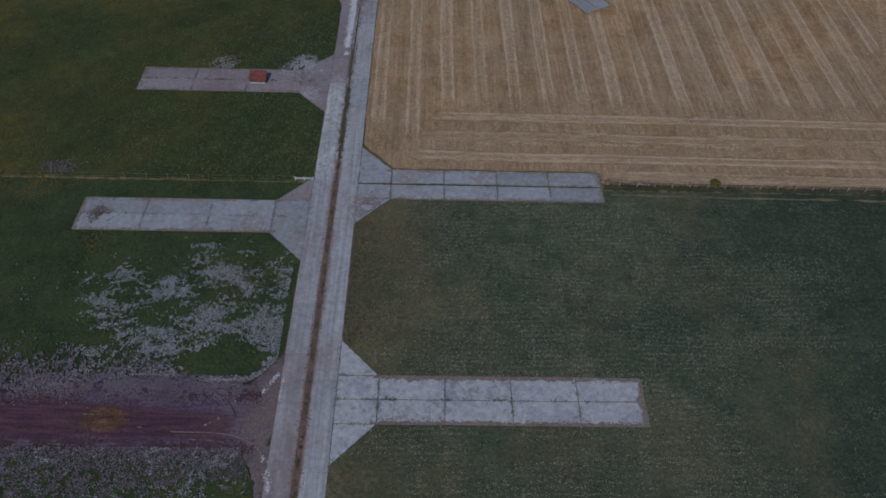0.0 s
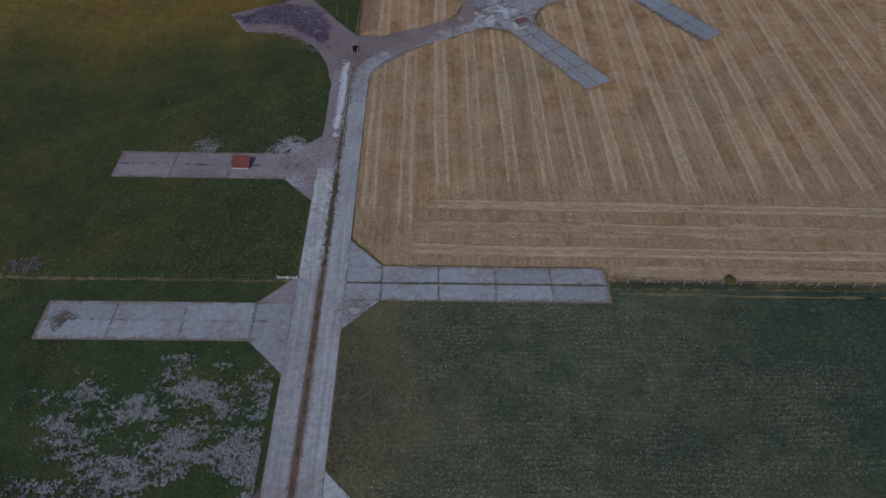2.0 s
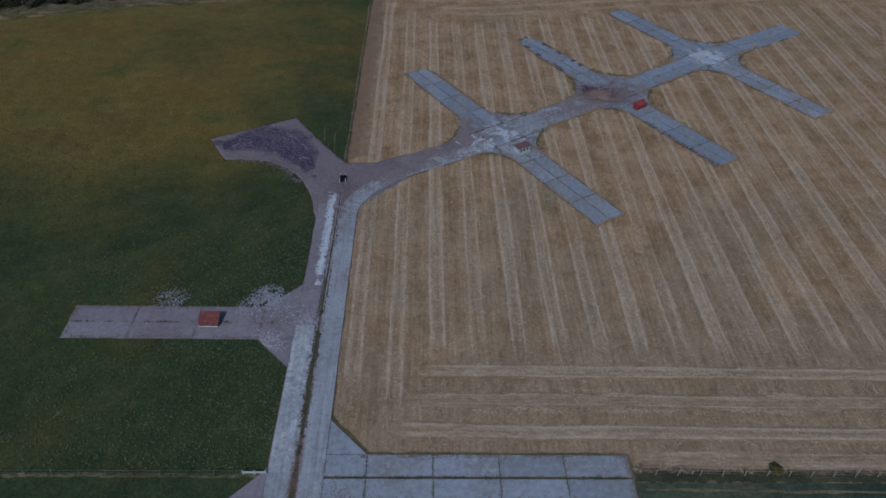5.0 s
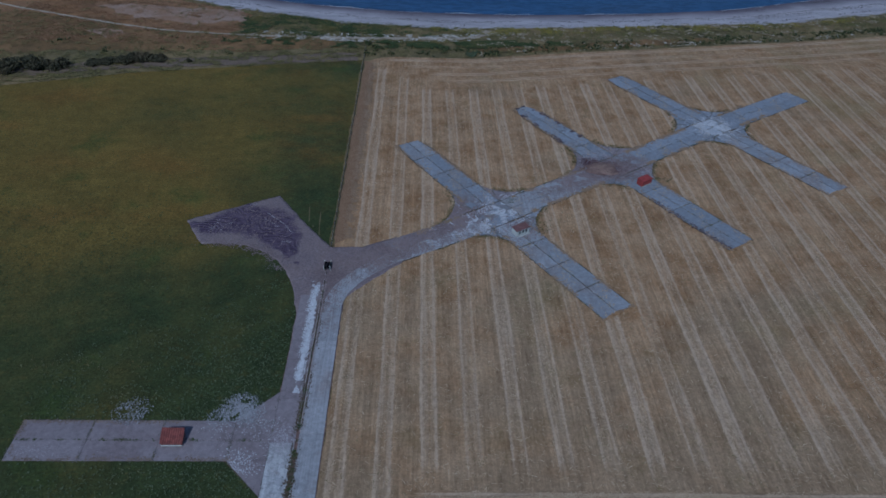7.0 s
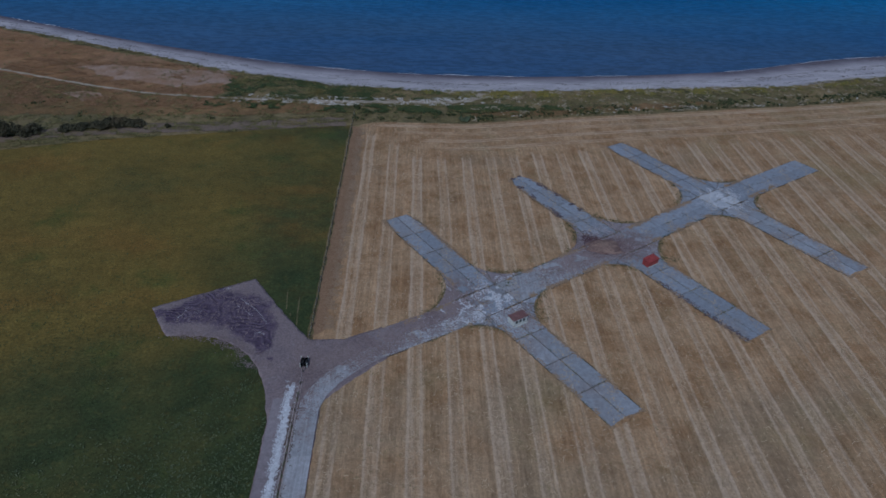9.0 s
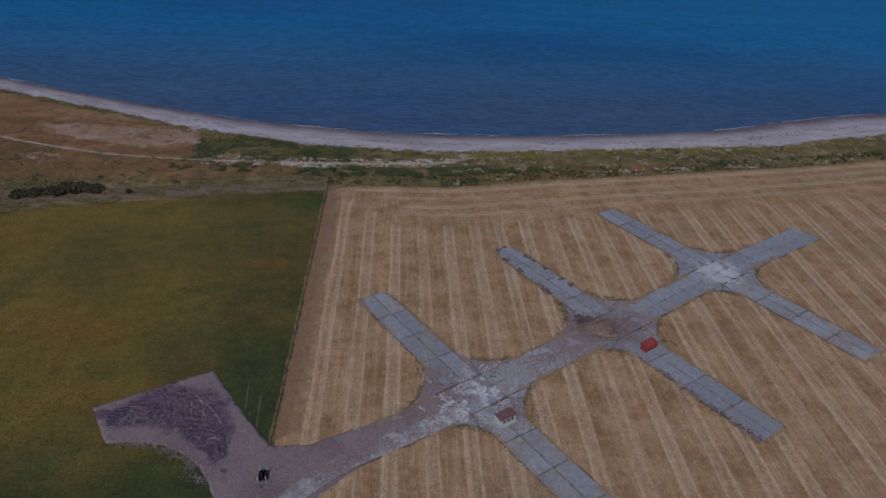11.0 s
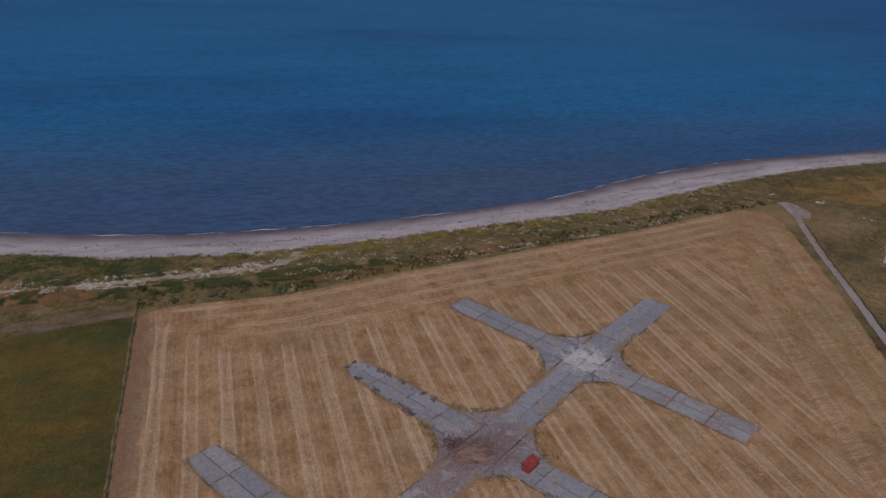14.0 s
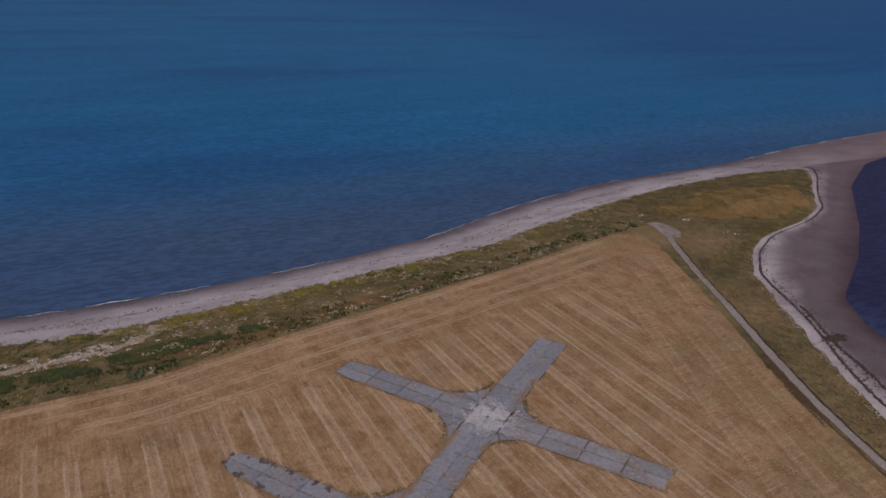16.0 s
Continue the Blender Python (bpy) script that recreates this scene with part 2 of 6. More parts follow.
def mat_sand(name, wet_lo, wet_hi, wet_col, soaked, soak_hi, damp, patches=0.0):
    n = Nodes(name, 0.9, 0.2)
    z = n.axis(2)
    col = n.mix(n.ramp(n.noise(9, 5, 0.65, n.scaled(0.35, 1)), 0.35, 0.7), (0.375, 0.348, 0.366), (0.285, 0.264, 0.285))
    col = n.mix(n.ramp(n.noise(1.0, 5, 0.75, n.scaled(0.12, 0.9)), 0.55, 0.68, 0, 0.65), col, (0.15, 0.128, 0.132))
    level = n.math("ADD", z, n.math("MULTIPLY", n.math("SUBTRACT", n.noise(14, 5, 0.6), 0.5), 0.45))
    col = n.mix(n.ramp(level, wet_lo, wet_hi, 1, 0), col, wet_col)
    col = n.mix(n.ramp(level, -2.1, soak_hi, 1, 0), col, soaked)
    col = n.mix(n.ramp(n.math("ADD", n.axis(0), n.math("MULTIPLY", n.noise(30, 4, 0.6), 90.0)), 290, 390, 0, 0.85), col, damp)
    col = n.mix(n.ramp(n.noise(20, 5, 0.65), 0.5, 0.66, 0, patches), col, soaked)
    col = n.vary(col, n.noise(7, 5, 0.7, n.scaled(0.6, 1.0, 1, 25)), 0.16)
    fine = n.noise(0.4, 4, 0.7)
    return n.done(n.vary(col, fine, 0.2), fine, 0.4, 0.06)


def mat_water():
    n = Nodes("sea_water", 0.45, 0.006)
    n.b.inputs["IOR"].default_value = 1.33
    deep = n.ramp(n.axis(1), 125, 280)
    col = n.mix(deep, (0.050, 0.083, 0.148), (0.012, 0.110, 0.256))
    col = n.mix(n.ramp(n.noise(170, 4, 0.6, n.scaled(0.35, 1.0)), 0.46, 0.66, 0, 0.65), col, (0.013, 0.072, 0.195))
    bay = n.math("MULTIPLY", n.ramp(n.axis(0), 150, 200), n.ramp(n.axis(1), 150, 165, 1, 0))
    col = n.mix(n.math("MULTIPLY", bay, 0.9), col, (0.026, 0.026, 0.070))
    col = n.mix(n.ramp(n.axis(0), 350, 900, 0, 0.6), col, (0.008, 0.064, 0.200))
    w1 = n.noise(2.4, 5, 0.68, n.scaled(0.6, 1.4, 1, 16))
    w2 = n.noise(9.0, 3, 0.6, n.scaled(0.45, 1.2, 1, 20))
    return n.done(n.vary(n.vary(n.vary(col, n.ramp(w1, 0.34, 0.66), 0.14), w2, 0.07), n.noise(40, 4, 0.6, n.scaled(0.2, 1.0, 1, 6)), 0.08), n.math("ADD", w1, n.math("MULTIPLY", w2, 1.2)), 0.45, 0.5)


M_STUBBLE = mat_stubble("cut_stubble", 1.0, 0.03)
M_HEADLAND = mat_stubble("cut_stubble_headland", 0.04, 1.0)
M_GRASS_N = mat_grass("meadow_grass", (0.028, 0.039, 0.015), (0.041, 0.053, 0.019), (0.132, 0.091, 0.021), 0.60, seaward=(-40, 45, 0.235))
M_GRASS_S = mat_grass("rough_meadow_grass", (0.024, 0.038, 0.018), (0.042, 0.058, 0.024), (0.095, 0.078, 0.028), 0.66)
M_CROP = mat_grass("young_crop", (0.046, 0.058, 0.037), (0.066, 0.075, 0.047), (0.105, 0.096, 0.060), 0.66, streak=(0.5, 1.6))
M_DUNE = mat_grass("dune_grass", (0.050, 0.051, 0.025), (0.138, 0.112, 0.053), (0.21, 0.152, 0.078), 0.50)
M_HEATH = mat_grass("dry_heath", (0.155, 0.080, 0.036), (0.215, 0.118, 0.054), (0.235, 0.145, 0.088), 0.55)
M_HEATHDARK = mat_grass("brown_heath", (0.075, 0.054, 0.024), (0.145, 0.088, 0.038), (0.205, 0.120, 0.058), 0.52)
M_DARKVERGE = mat_grass("dark_brown_verge", (0.050, 0.036, 0.022), (0.092, 0.060, 0.034), (0.150, 0.095, 0.050), 0.58)
M_GOLD = mat_grass("golden_headland_grass", (0.150, 0.098, 0.030), (0.215, 0.142, 0.050), (0.270, 0.170, 0.078), 0.50)
M_VERGE = mat_grass("dry_verge_grass", (0.080, 0.072, 0.032), (0.13, 0.105, 0.055), (0.18, 0.14, 0.085), 0.5)
M_WEEDY = mat_grass("weedy_verge_grass", (0.032, 0.036, 0.020), (0.060, 0.056, 0.030), (0.11, 0.09, 0.05), 0.6)
M_CONC = mat_concrete("worn_concrete", (0.232, 0.240, 0.266), (0.182, 0.156, 0.152), (0.36, 0.35, 0.358), 0.54, 0.57, 0.6, uneven=0.09)
M_CONC_BLUE = mat_concrete("blue_grey_concrete", (0.200, 0.214, 0.248), (0.180, 0.152, 0.140), (0.30, 0.305, 0.325), 0.60, 0.58, 0.6, uneven=0.08, crack=4.5)
M_CONC_ROAD = mat_concrete("road_concrete", (0.262, 0.260, 0.278), (0.205, 0.172, 0.168), (0.36, 0.352, 0.358), 0.56, 0.58, 0.55, streak=(2.2, 0.05), uneven=0.08, median=True)
M_CONC_CRUST = mat_concrete("scaling_concrete", (0.232, 0.242, 0.274), (0.185, 0.155, 0.152), (0.340, 0.340, 0.356), 0.60, 0.46, 0.8, uneven=0.08, flake=True)
M_CONC_PALE = mat_concrete("washed_pale_concrete", (0.285, 0.295, 0.325), (0.205, 0.190, 0.192), (0.400, 0.402, 0.42), 0.60, 0.50, 0.7, uneven=0.12)
M_CONC_DIRTY = mat_concrete("soiled_concrete", (0.200, 0.172, 0.184), (0.160, 0.128, 0.136), (0.29, 0.265, 0.278), 0.50, 0.61, 0.35, uneven=0.05)
M_CONC_LIMED = mat_concrete("limed_concrete", (0.285, 0.285, 0.302), (0.215, 0.190, 0.192), (0.40, 0.398, 0.41), 0.57, 0.50, 0.7, streak=(1.8, 0.08), uneven=0.06, median=True)
M_CONC_DUSTY = mat_concrete("dusty_concrete", (0.236, 0.218, 0.232), (0.182, 0.148, 0.154), (0.33, 0.315, 0.325), 0.48, 0.60, 0.5, streak=(1.2, 0.06), uneven=0.05, median=True)
M_BED = mat_soil("joint_soil", (0.072, 0.054, 0.042), (0.095, 0.068, 0.050), (0.045, 0.044, 0.025), 1.2)
M_MEDIAN = mat_soil("reddish_soil", (0.165, 0.106, 0.092), (0.128, 0.084, 0.074), (0.085, 0.068, 0.050), 1.0)
M_MUD = mat_soil("trodden_mud", (0.092, 0.066, 0.092), (0.064, 0.046, 0.070), (0.125, 0.100, 0.115), 3.0, 0.6)
M_JUNCTION = mat_junction()
M_DIRTPAD = mat_dirtpad()
M_YELLOW = mat_blades("yellow_green_blades", (0.150, 0.130, 0.024), (0.240, 0.190, 0.042), (0.20, 0.15, 0.06))
M_OLIVE = mat_blades("olive_weed_leaves", (0.070, 0.066, 0.024), (0.120, 0.104, 0.044), (0.10, 0.085, 0.04))
M_GOLDBLADE = mat_blades("golden_blades", (0.190, 0.125, 0.045), (0.290, 0.195, 0.085), (0.22, 0.13, 0.05))
M_PALEDUST = mat_plain("pale_dust", (0.30, 0.275, 0.30), 0.9, 0.2, 0.25, 0.4)
M_KERB = mat_plain("pinkish_kerb_concrete", (0.30, 0.255, 0.25), 0.9, 0.2, 0.3, 0.6)
M_RIM = mat_soil("washed_border_soil", (0.185, 0.155, 0.140), (0.155, 0.128, 0.120), (0.22, 0.19, 0.18), 1.2, 0.5)
M_JOINT = mat_blades("joint_dirt", (0.085, 0.076, 0.070), (0.140, 0.125, 0.118), (0.075, 0.075, 0.05))
M_DARKLEAF = mat_blades("dull_shrub_leaves", (0.030, 0.032, 0.020), (0.066, 0.060, 0.034), (0.085, 0.062, 0.036))
M_HEATHBLADE = mat_blades("heath_blades", (0.150, 0.080, 0.038), (0.245, 0.145, 0.078), (0.20, 0.115, 0.058))
M_GREYWOOD = mat_plain("grey_timber", (0.27, 0.235, 0.19), 0.85, 0.2)
M_DUST = mat_soil("dusty_soil", (0.200, 0.156, 0.156), (0.160, 0.122, 0.124), (0.25, 0.215, 0.21), 4.0, 0.5)
M_BROWN = mat_soil("brown_soil", (0.080, 0.042, 0.050), (0.056, 0.031, 0.040), (0.118, 0.078, 0.078), 4.0, 0.8)
M_ASH = mat_soil("wood_ash", (0.105, 0.078, 0.070), (0.075, 0.058, 0.054), (0.15, 0.122, 0.115), 0.8, 0.8)
M_OCHRE = mat_soil("old_straw_heap", (0.108, 0.060, 0.038), (0.076, 0.043, 0.036), (0.155, 0.105, 0.078), 1.4, 1.0)
M_MOUND = mat_soil("dried_red_soil", (0.192, 0.132, 0.110), (0.128, 0.082, 0.074), (0.245, 0.182, 0.155), 1.2, 1.0)
M_REDSOIL = mat_soil("burnt_red_soil", (0.135, 0.078, 0.070), (0.082, 0.046, 0.050), (0.20, 0.142, 0.128), 1.2, 1.0)
M_BARE = mat_soil("bare_field_soil", (0.208, 0.128, 0.076), (0.180, 0.112, 0.066), (0.265, 0.180, 0.110), 1.6, 0.6)
M_BARESOUTH = mat_soil("brown_edge_soil", (0.150, 0.100, 0.066), (0.120, 0.082, 0.054), (0.19, 0.135, 0.085), 1.6, 0.6)
M_SANDDULL = mat_soil("dull_heath_sand", (0.270, 0.190, 0.145), (0.225, 0.138, 0.088), (0.300, 0.235, 0.200), 3.5, 0.5)
M_TRACK = mat_soil("sandy_track_soil", (0.32, 0.27, 0.215), (0.27, 0.22, 0.17), (0.20, 0.16, 0.11), 2.5, 0.4)
M_PATH = mat_soil("path_gravel", (0.265, 0.235, 0.225), (0.23, 0.20, 0.19), (0.30, 0.27, 0.255), 2.5, 0.4)
M_DITCH = mat_soil("silty_ditch_soil", (0.158, 0.118, 0.092), (0.112, 0.084, 0.062), (0.082, 0.070, 0.038), 3.0, 0.6)
M_SAND = mat_sand("beach_sand", -1.9, -1.28, (0.168, 0.150, 0.172), (0.078, 0.064, 0.082), -1.62, (0.145, 0.108, 0.116))
M_FLAT = mat_sand("wet_flat_sand", -1.25, -0.74, (0.124, 0.100, 0.114), (0.058, 0.036, 0.044), -1.46, (0.120, 0.088, 0.098), 0.4)
M_WATER = mat_water()
M_FOAM = mat_plain("foam", (0.75, 0.76, 0.78), 0.8, 0.2)
M_BLADE = mat_blades("grass_blades", (0.030, 0.044, 0.016), (0.058, 0.073, 0.025), (0.150, 0.104, 0.030))
M_CROPBLADE = mat_blades("crop_leaves", (0.036, 0.056, 0.030), (0.10, 0.11, 0.065), (0.14, 0.125, 0.08))
M_FLOWER = mat_blades("white_flowers", (0.19, 0.192, 0.205), (0.335, 0.33, 0.36), (0.23, 0.225, 0.24))
M_DEAD = mat_blades("withered_weeds", (0.092, 0.070, 0.090), (0.172, 0.148, 0.172), (0.078, 0.054, 0.066))
M_BLOOM = mat_blades("pale_seed_heads", (0.12, 0.125, 0.085), (0.24, 0.235, 0.175), (0.155, 0.145, 0.105))
M_FRESH = mat_blades("light_grass_blades", (0.056, 0.073, 0.036), (0.100, 0.116, 0.062), (0.16, 0.14, 0.065))
M_SILT = mat_soil("brown_silt", (0.180, 0.140, 0.118), (0.150, 0.112, 0.095), (0.22, 0.185, 0.165), 1.5, 0.5)
M_LIME = mat_plain("lime_film", (0.44, 0.44, 0.47), 0.9, 0.2, 0.25, 0.4)
M_STRAW = mat_blades("loose_straw", (0.30, 0.215, 0.13), (0.42, 0.325, 0.22), (0.27, 0.19, 0.1))
M_EDGE = mat_blades("field_chaff", (0.20, 0.135, 0.085), (0.27, 0.190, 0.125), (0.16, 0.12, 0.07))
M_STUBWEED = mat_blades("stubble_weed_leaves", (0.135, 0.112, 0.055), (0.21, 0.165, 0.085), (0.17, 0.12, 0.06))
M_LEAF = mat_blades("shrub_leaves", (0.020, 0.032, 0.014), (0.050, 0.062, 0.024), (0.07, 0.065, 0.03))
M_MARRAM = mat_blades("dune_scrub_leaves", (0.060, 0.060, 0.022), (0.18, 0.150, 0.058), (0.24, 0.17, 0.08))
M_MARRAMGREEN = mat_blades("marram_blades", (0.075, 0.080, 0.024), (0.16, 0.150, 0.050), (0.20, 0.15, 0.065))
M_BLEACH = mat_blades("bleached_blades", (0.27, 0.215, 0.15), (0.38, 0.32, 0.24), (0.23, 0.17, 0.1))
M_STONE = mat_plain("pale_stone", (0.42, 0.39, 0.36), 0.9, 0.2)
M_RUBBLE = mat_plain("broken_concrete", (0.085, 0.066, 0.074), 0.95, 0.2)
M_WEED = mat_plain("dry_seaweed", (0.055, 0.042, 0.038), 0.9, 0.2)
M_WOOD = mat_plain("weathered_timber", (0.22, 0.185, 0.15), 0.85, 0.2)
M_OLDWOOD = mat_plain("dark_old_timber", (0.075, 0.062, 0.052), 0.9, 0.2)
M_WIRE = mat_plain("galvanised_wire", (0.35, 0.35, 0.35), 0.5, 0.5, metal=0.8)
M_REDROOF = mat_plain("rusty_red_sheet", (0.140, 0.042, 0.036), 0.7, 0.3, 0.4)
M_REDPAINT = mat_plain("weathered_red_paint", (0.200, 0.034, 0.032), 0.65, 0.35, 0.4, 0.6)
M_BROWNROOF = mat_plain("red_brown_sheet", (0.13, 0.066, 0.064), 0.75, 0.3, 0.3)
M_WHITE = mat_plain("white_boards", (0.37, 0.385, 0.375), 0.7, 0.3)
M_DARK = mat_plain("dark_opening", (0.02, 0.02, 0.022), 0.6, 0.3)
M_BLACK = mat_plain("black_plastic", (0.025, 0.025, 0.028), 0.5, 0.4)


# ---- shape helpers ----
def part(name, bm, material, parent=None, label=""):
    me = bpy.data.meshes.new(name)
    bm.to_mesh(me)
    bm.free()
    me.materials.append(material)
    ob = new(name, me)
    if parent:
        ob.parent = parent
    if label:
        ob["label"] = label
    return ob


def mesh_np(name, verts, faces, material, parent=None):
    """One mesh from arrays: verts (n, 3) and triangles or quads (m, 3 or 4)."""
    verts, faces = np.asarray(verts, np.float32), np.asarray(faces, np.int32)
    me = bpy.data.meshes.new(name)
    k = faces.shape[1]
    me.vertices.add(len(verts))
    me.vertices.foreach_set("co", verts.ravel())
    me.loops.add(faces.size)
    me.loops.foreach_set("vertex_index", faces.ravel())
    me.polygons.add(len(faces))
    me.polygons.foreach_set("loop_start", np.arange(0, faces.size, k, dtype=np.int32))
    me.update(calc_edges=True)
    me.materials.append(material)
    ob = new(name, me)
    ob.parent = parent
    return ob


def curve(points, n=400, smooth=9):
    """A smooth function through a few control points (ascending)."""
    xs, ys = np.array(points, float).T
    gx = np.linspace(xs[0], xs[-1], n)
    gy = np.interp(gx, xs, ys)
    pad = np.r_[2 * gy[0] - gy[smooth:0:-1], gy, 2 * gy[-1] - gy[-2 : -smooth - 2 : -1]]
    k = np.hanning(2 * smooth + 3)[1:-1]
    gy = np.convolve(pad, k / k.sum(), "valid")
    return lambda v: np.interp(v, gx, gy)


def wobble(x, y, size, seed=0.0):
    return noise.noise(Vector((x / size + seed, y / size - seed, seed * 1.7)))


def outline(points, step=1.0, amp=0.0, size=2.0, seed=0.0):
    """A closed outline through corners, cut into short steps and made ragged."""
    out = []
    for (x0, y0), (x1, y1) in zip(points, points[1:] + points[:1]):
        n = max(1, int(math.hypot(x1 - x0, y1 - y0) / step))
        for k in range(n):
            x, y = x0 + (x1 - x0) * k / n, y0 + (y1 - y0) * k / n
            dx = amp * (wobble(x, y, size, seed) + 0.5 * wobble(x, y, size / 4, seed + 3))
            dy = amp * (wobble(x, y, size, seed + 9) + 0.5 * wobble(x, y, size / 4, seed + 5))
            out.append((x + dx, y + dy))
    return out


def arc(p0, ctrl, p1, n=8):
    """Points of a rounded corner from p0 by ctrl to p1."""
    return [tuple((1 - s) ** 2 * a + 2 * s * (1 - s) * c + s * s * b for a, c, b in zip(p0, ctrl, p1)) for s in np.linspace(0, 1, n)]


def sheet(name, points, z, material, thick=0.04, parent=None):
    """A flat sheet of ground with a small edge."""
    n = len(points)
    verts, _, tris, *_ = geometry.delaunay_2d_cdt([Vector(p) for p in points], [], [list(range(n))], 1, 1e-5)
    bm = bmesh.new()
    top = [bm.verts.new((v.x, v.y, z)) for v in verts]
    low = [bm.verts.new((v.x, v.y, z - thick)) for v in verts]
    rim = {}
    for t in tris:
        a = sum(verts[t[k - 1]].cross(verts[t[k]]) for k in range(len(t)))
        t = t if a > 0 else t[::-1]
        bm.faces.new([top[k] for k in t])
        for k in range(len(t)):
            rim[(t[k - 1], t[k])] = True
    for a, b in rim:
        if (b, a) not in rim:
            bm.faces.new((top[b], top[a], low[a], low[b]))
    return part(name, bm, material, parent)


def patch(name, points, z, material, weights, step=0.5, thick=0.06, relief=0.0):
    """Ground cover with an edge and a net of inner points that carry named weights."""
    jit = np.random.default_rng(5)
    xs, ys = zip(*points)
    X, Y = np.meshgrid(np.arange(min(xs), max(xs), step), np.arange(min(ys), max(ys), step))
    X = X.ravel() + jit.uniform(-0.2, 0.2, X.size) * step
    Y = Y.ravel() + jit.uniform(-0.2, 0.2, Y.size) * step
    ok = inside(X, Y, points)
    both = [Vector(p) for p in points] + [Vector(p) for p in zip(X[ok], Y[ok])]
    verts, _, tris, *_ = geometry.delaunay_2d_cdt(both, [], [list(range(len(points)))], 1, 1e-5)
    F, rim = [], {}
    for t in tris:
        a = sum(verts[t[k - 1]].cross(verts[t[k]]) for k in range(3))
        t = tuple(t) if a > 0 else tuple(t[::-1])
        F.append(t)
        for k in range(3):
            rim[(t[k - 1], t[k])] = True
    n = len(verts)
    outer = {k for (a, b) in rim if (b, a) not in rim for k in (a, b)}
    for a, b in list(rim):
        if (b, a) not in rim:
            F += [(b, a, a + n), (b, a + n, b + n)]
    V = np.array([(v.x, v.y) for v in verts])
    Z = np.array([z if k in outer else z + relief * (0.6 + wobble(x, y, 1.3, 4.0)) for k, (x, y) in enumerate(V)])
    ob = mesh_np(name, np.r_[np.c_[V, Z], np.c_[V, Z - thick]], np.array(F), material)
    for key, rule in weights.items():
        w = np.array(rule(V[:, 0], V[:, 1]), np.float32)
        ob.data.attributes.new(key, "FLOAT", "POINT").data.foreach_set("value", np.r_[w, w])
    return ob


def near(px, py, points, radii):
    """1 on a broken line, falling to 0 at the given distance from it."""
    best = np.zeros(len(px))
    for (x0, y0), (x1, y1), r0, r1 in zip(points, points[1:], radii, radii[1:]):
        s = np.clip(((px - x0) * (x1 - x0) + (py - y0) * (y1 - y0)) / ((x1 - x0) ** 2 + (y1 - y0) ** 2 + 1e-9), 0, 1)
        d = np.hypot(px - x0 - s * (x1 - x0), py - y0 - s * (y1 - y0))
        best = np.maximum(best, 1 - d / (r0 + (r1 - r0) * s))
    return best


def box(bm, x0, x1, y0, y1, z0, z1):
    v = [bm.verts.new((x, y, z)) for z in (z0, z1) for x, y in ((x0, y0), (x1, y0), (x1, y1), (x0, y1))]
    for a in ((3, 2, 1, 0), (4, 5, 6, 7), (0, 1, 5, 4), (1, 2, 6, 5), (2, 3, 7, 6), (3, 0, 4, 7)):
        bm.faces.new([v[k] for k in a])


def inside(px, py, poly):
    """Which of the points lie in the polygon."""
    res = np.zeros(len(px), bool)
    for (x0, y0), (x1, y1) in zip(poly, poly[1:] + poly[:1]):
        if y0 != y1:
            res ^= ((y0 > py) != (y1 > py)) & (px < (x1 - x0) * (py - y0) / (y1 - y0) + x0)
    return res


def cloud(px, py, size, seed=0.0):
    """Noise about -1..1 at many places."""
    return np.array([wobble(x, y, size, seed) + 0.5 * wobble(x, y, size / 2.7, seed + 4) for x, y in zip(px, py)])


# ---- the lie of the land: flat fields, a low dune, a beach and a bay to the east ----
SEA = -2.0
shore = curve([(-700, 430), (-300, 262), (-129, 178.5), (-73, 153.5), (-25, 136.5), (9.5, 130.6), (43.5, 130), (79, 133.4), (116, 140.2), (152, 154.5), (199, 166), (272, 169.5), (326, 179.4), (414, 188), (700, 205)], 1400, 14)
veg = curve([(-700, 408), (-300, 240), (-121, 162), (-78, 144), (-40, 126.4), (-6, 116), (26, 113.4), (58, 116.5), (92, 120.6), (126, 124.5), (161, 136.2), (207, 147.5), (257, 152.3), (280, 149.5), (300, 147.5), (340, 147), (700, 147)], 1400, 10)
bank_e = curve([(-300, 112), (-60, 118), (21, 144.3), (44, 157.7), (63, 169), (77.5, 178), (89.3, 190.6), (97.6, 206), (102, 230), (109.7, 248), (121.4, 262.5), (136, 281), (146, 292), (420, 300)], 1400, 6)
water_e = curve([(-300, 150), (-60, 155), (20, 176), (36, 176), (47, 180), (60, 190), (76, 220), (94, 248), (110, 270), (125.5, 291), (146, 331), (151, 354), (158, 420), (166, 900), (420, 900)], 1400, 6)
north_e = curve([(0, 88), (4, 89.3), (28, 89), (54, 94.5), (85, 100.2), (119, 106.4), (154, 114), (185, 119), (300, 130)], 500, 8)
north_w = curve([(-300, 20), (-140, 48), (-76, 68.8), (-54, 76), (0, 86.8)], 500, 8)


def height(x, y):
    """Height of the ground; works on arrays."""
    vg, sh = veg(x), shore(x)
    f = (y - vg) / np.maximum(sh - vg, 1.0)
    north = np.where(f < 0, np.maximum(-0.85 * np.clip(1 + f * 0.9, 0, 1), -0.85), -0.85 + (SEA + 0.85) * np.clip(f, 0, 4))
    be, we = bank_e(y), water_e(y)
    g = (x - be) / np.maximum(we - be, 4.0)
    east = np.where(g < 0, -0.7 * np.clip(1 + g * 2.0, 0, 1), -0.7 + (SEA + 0.7) * np.clip(g, 0, 2.2))
    return np.maximum(np.minimum(north, east), -7.0)


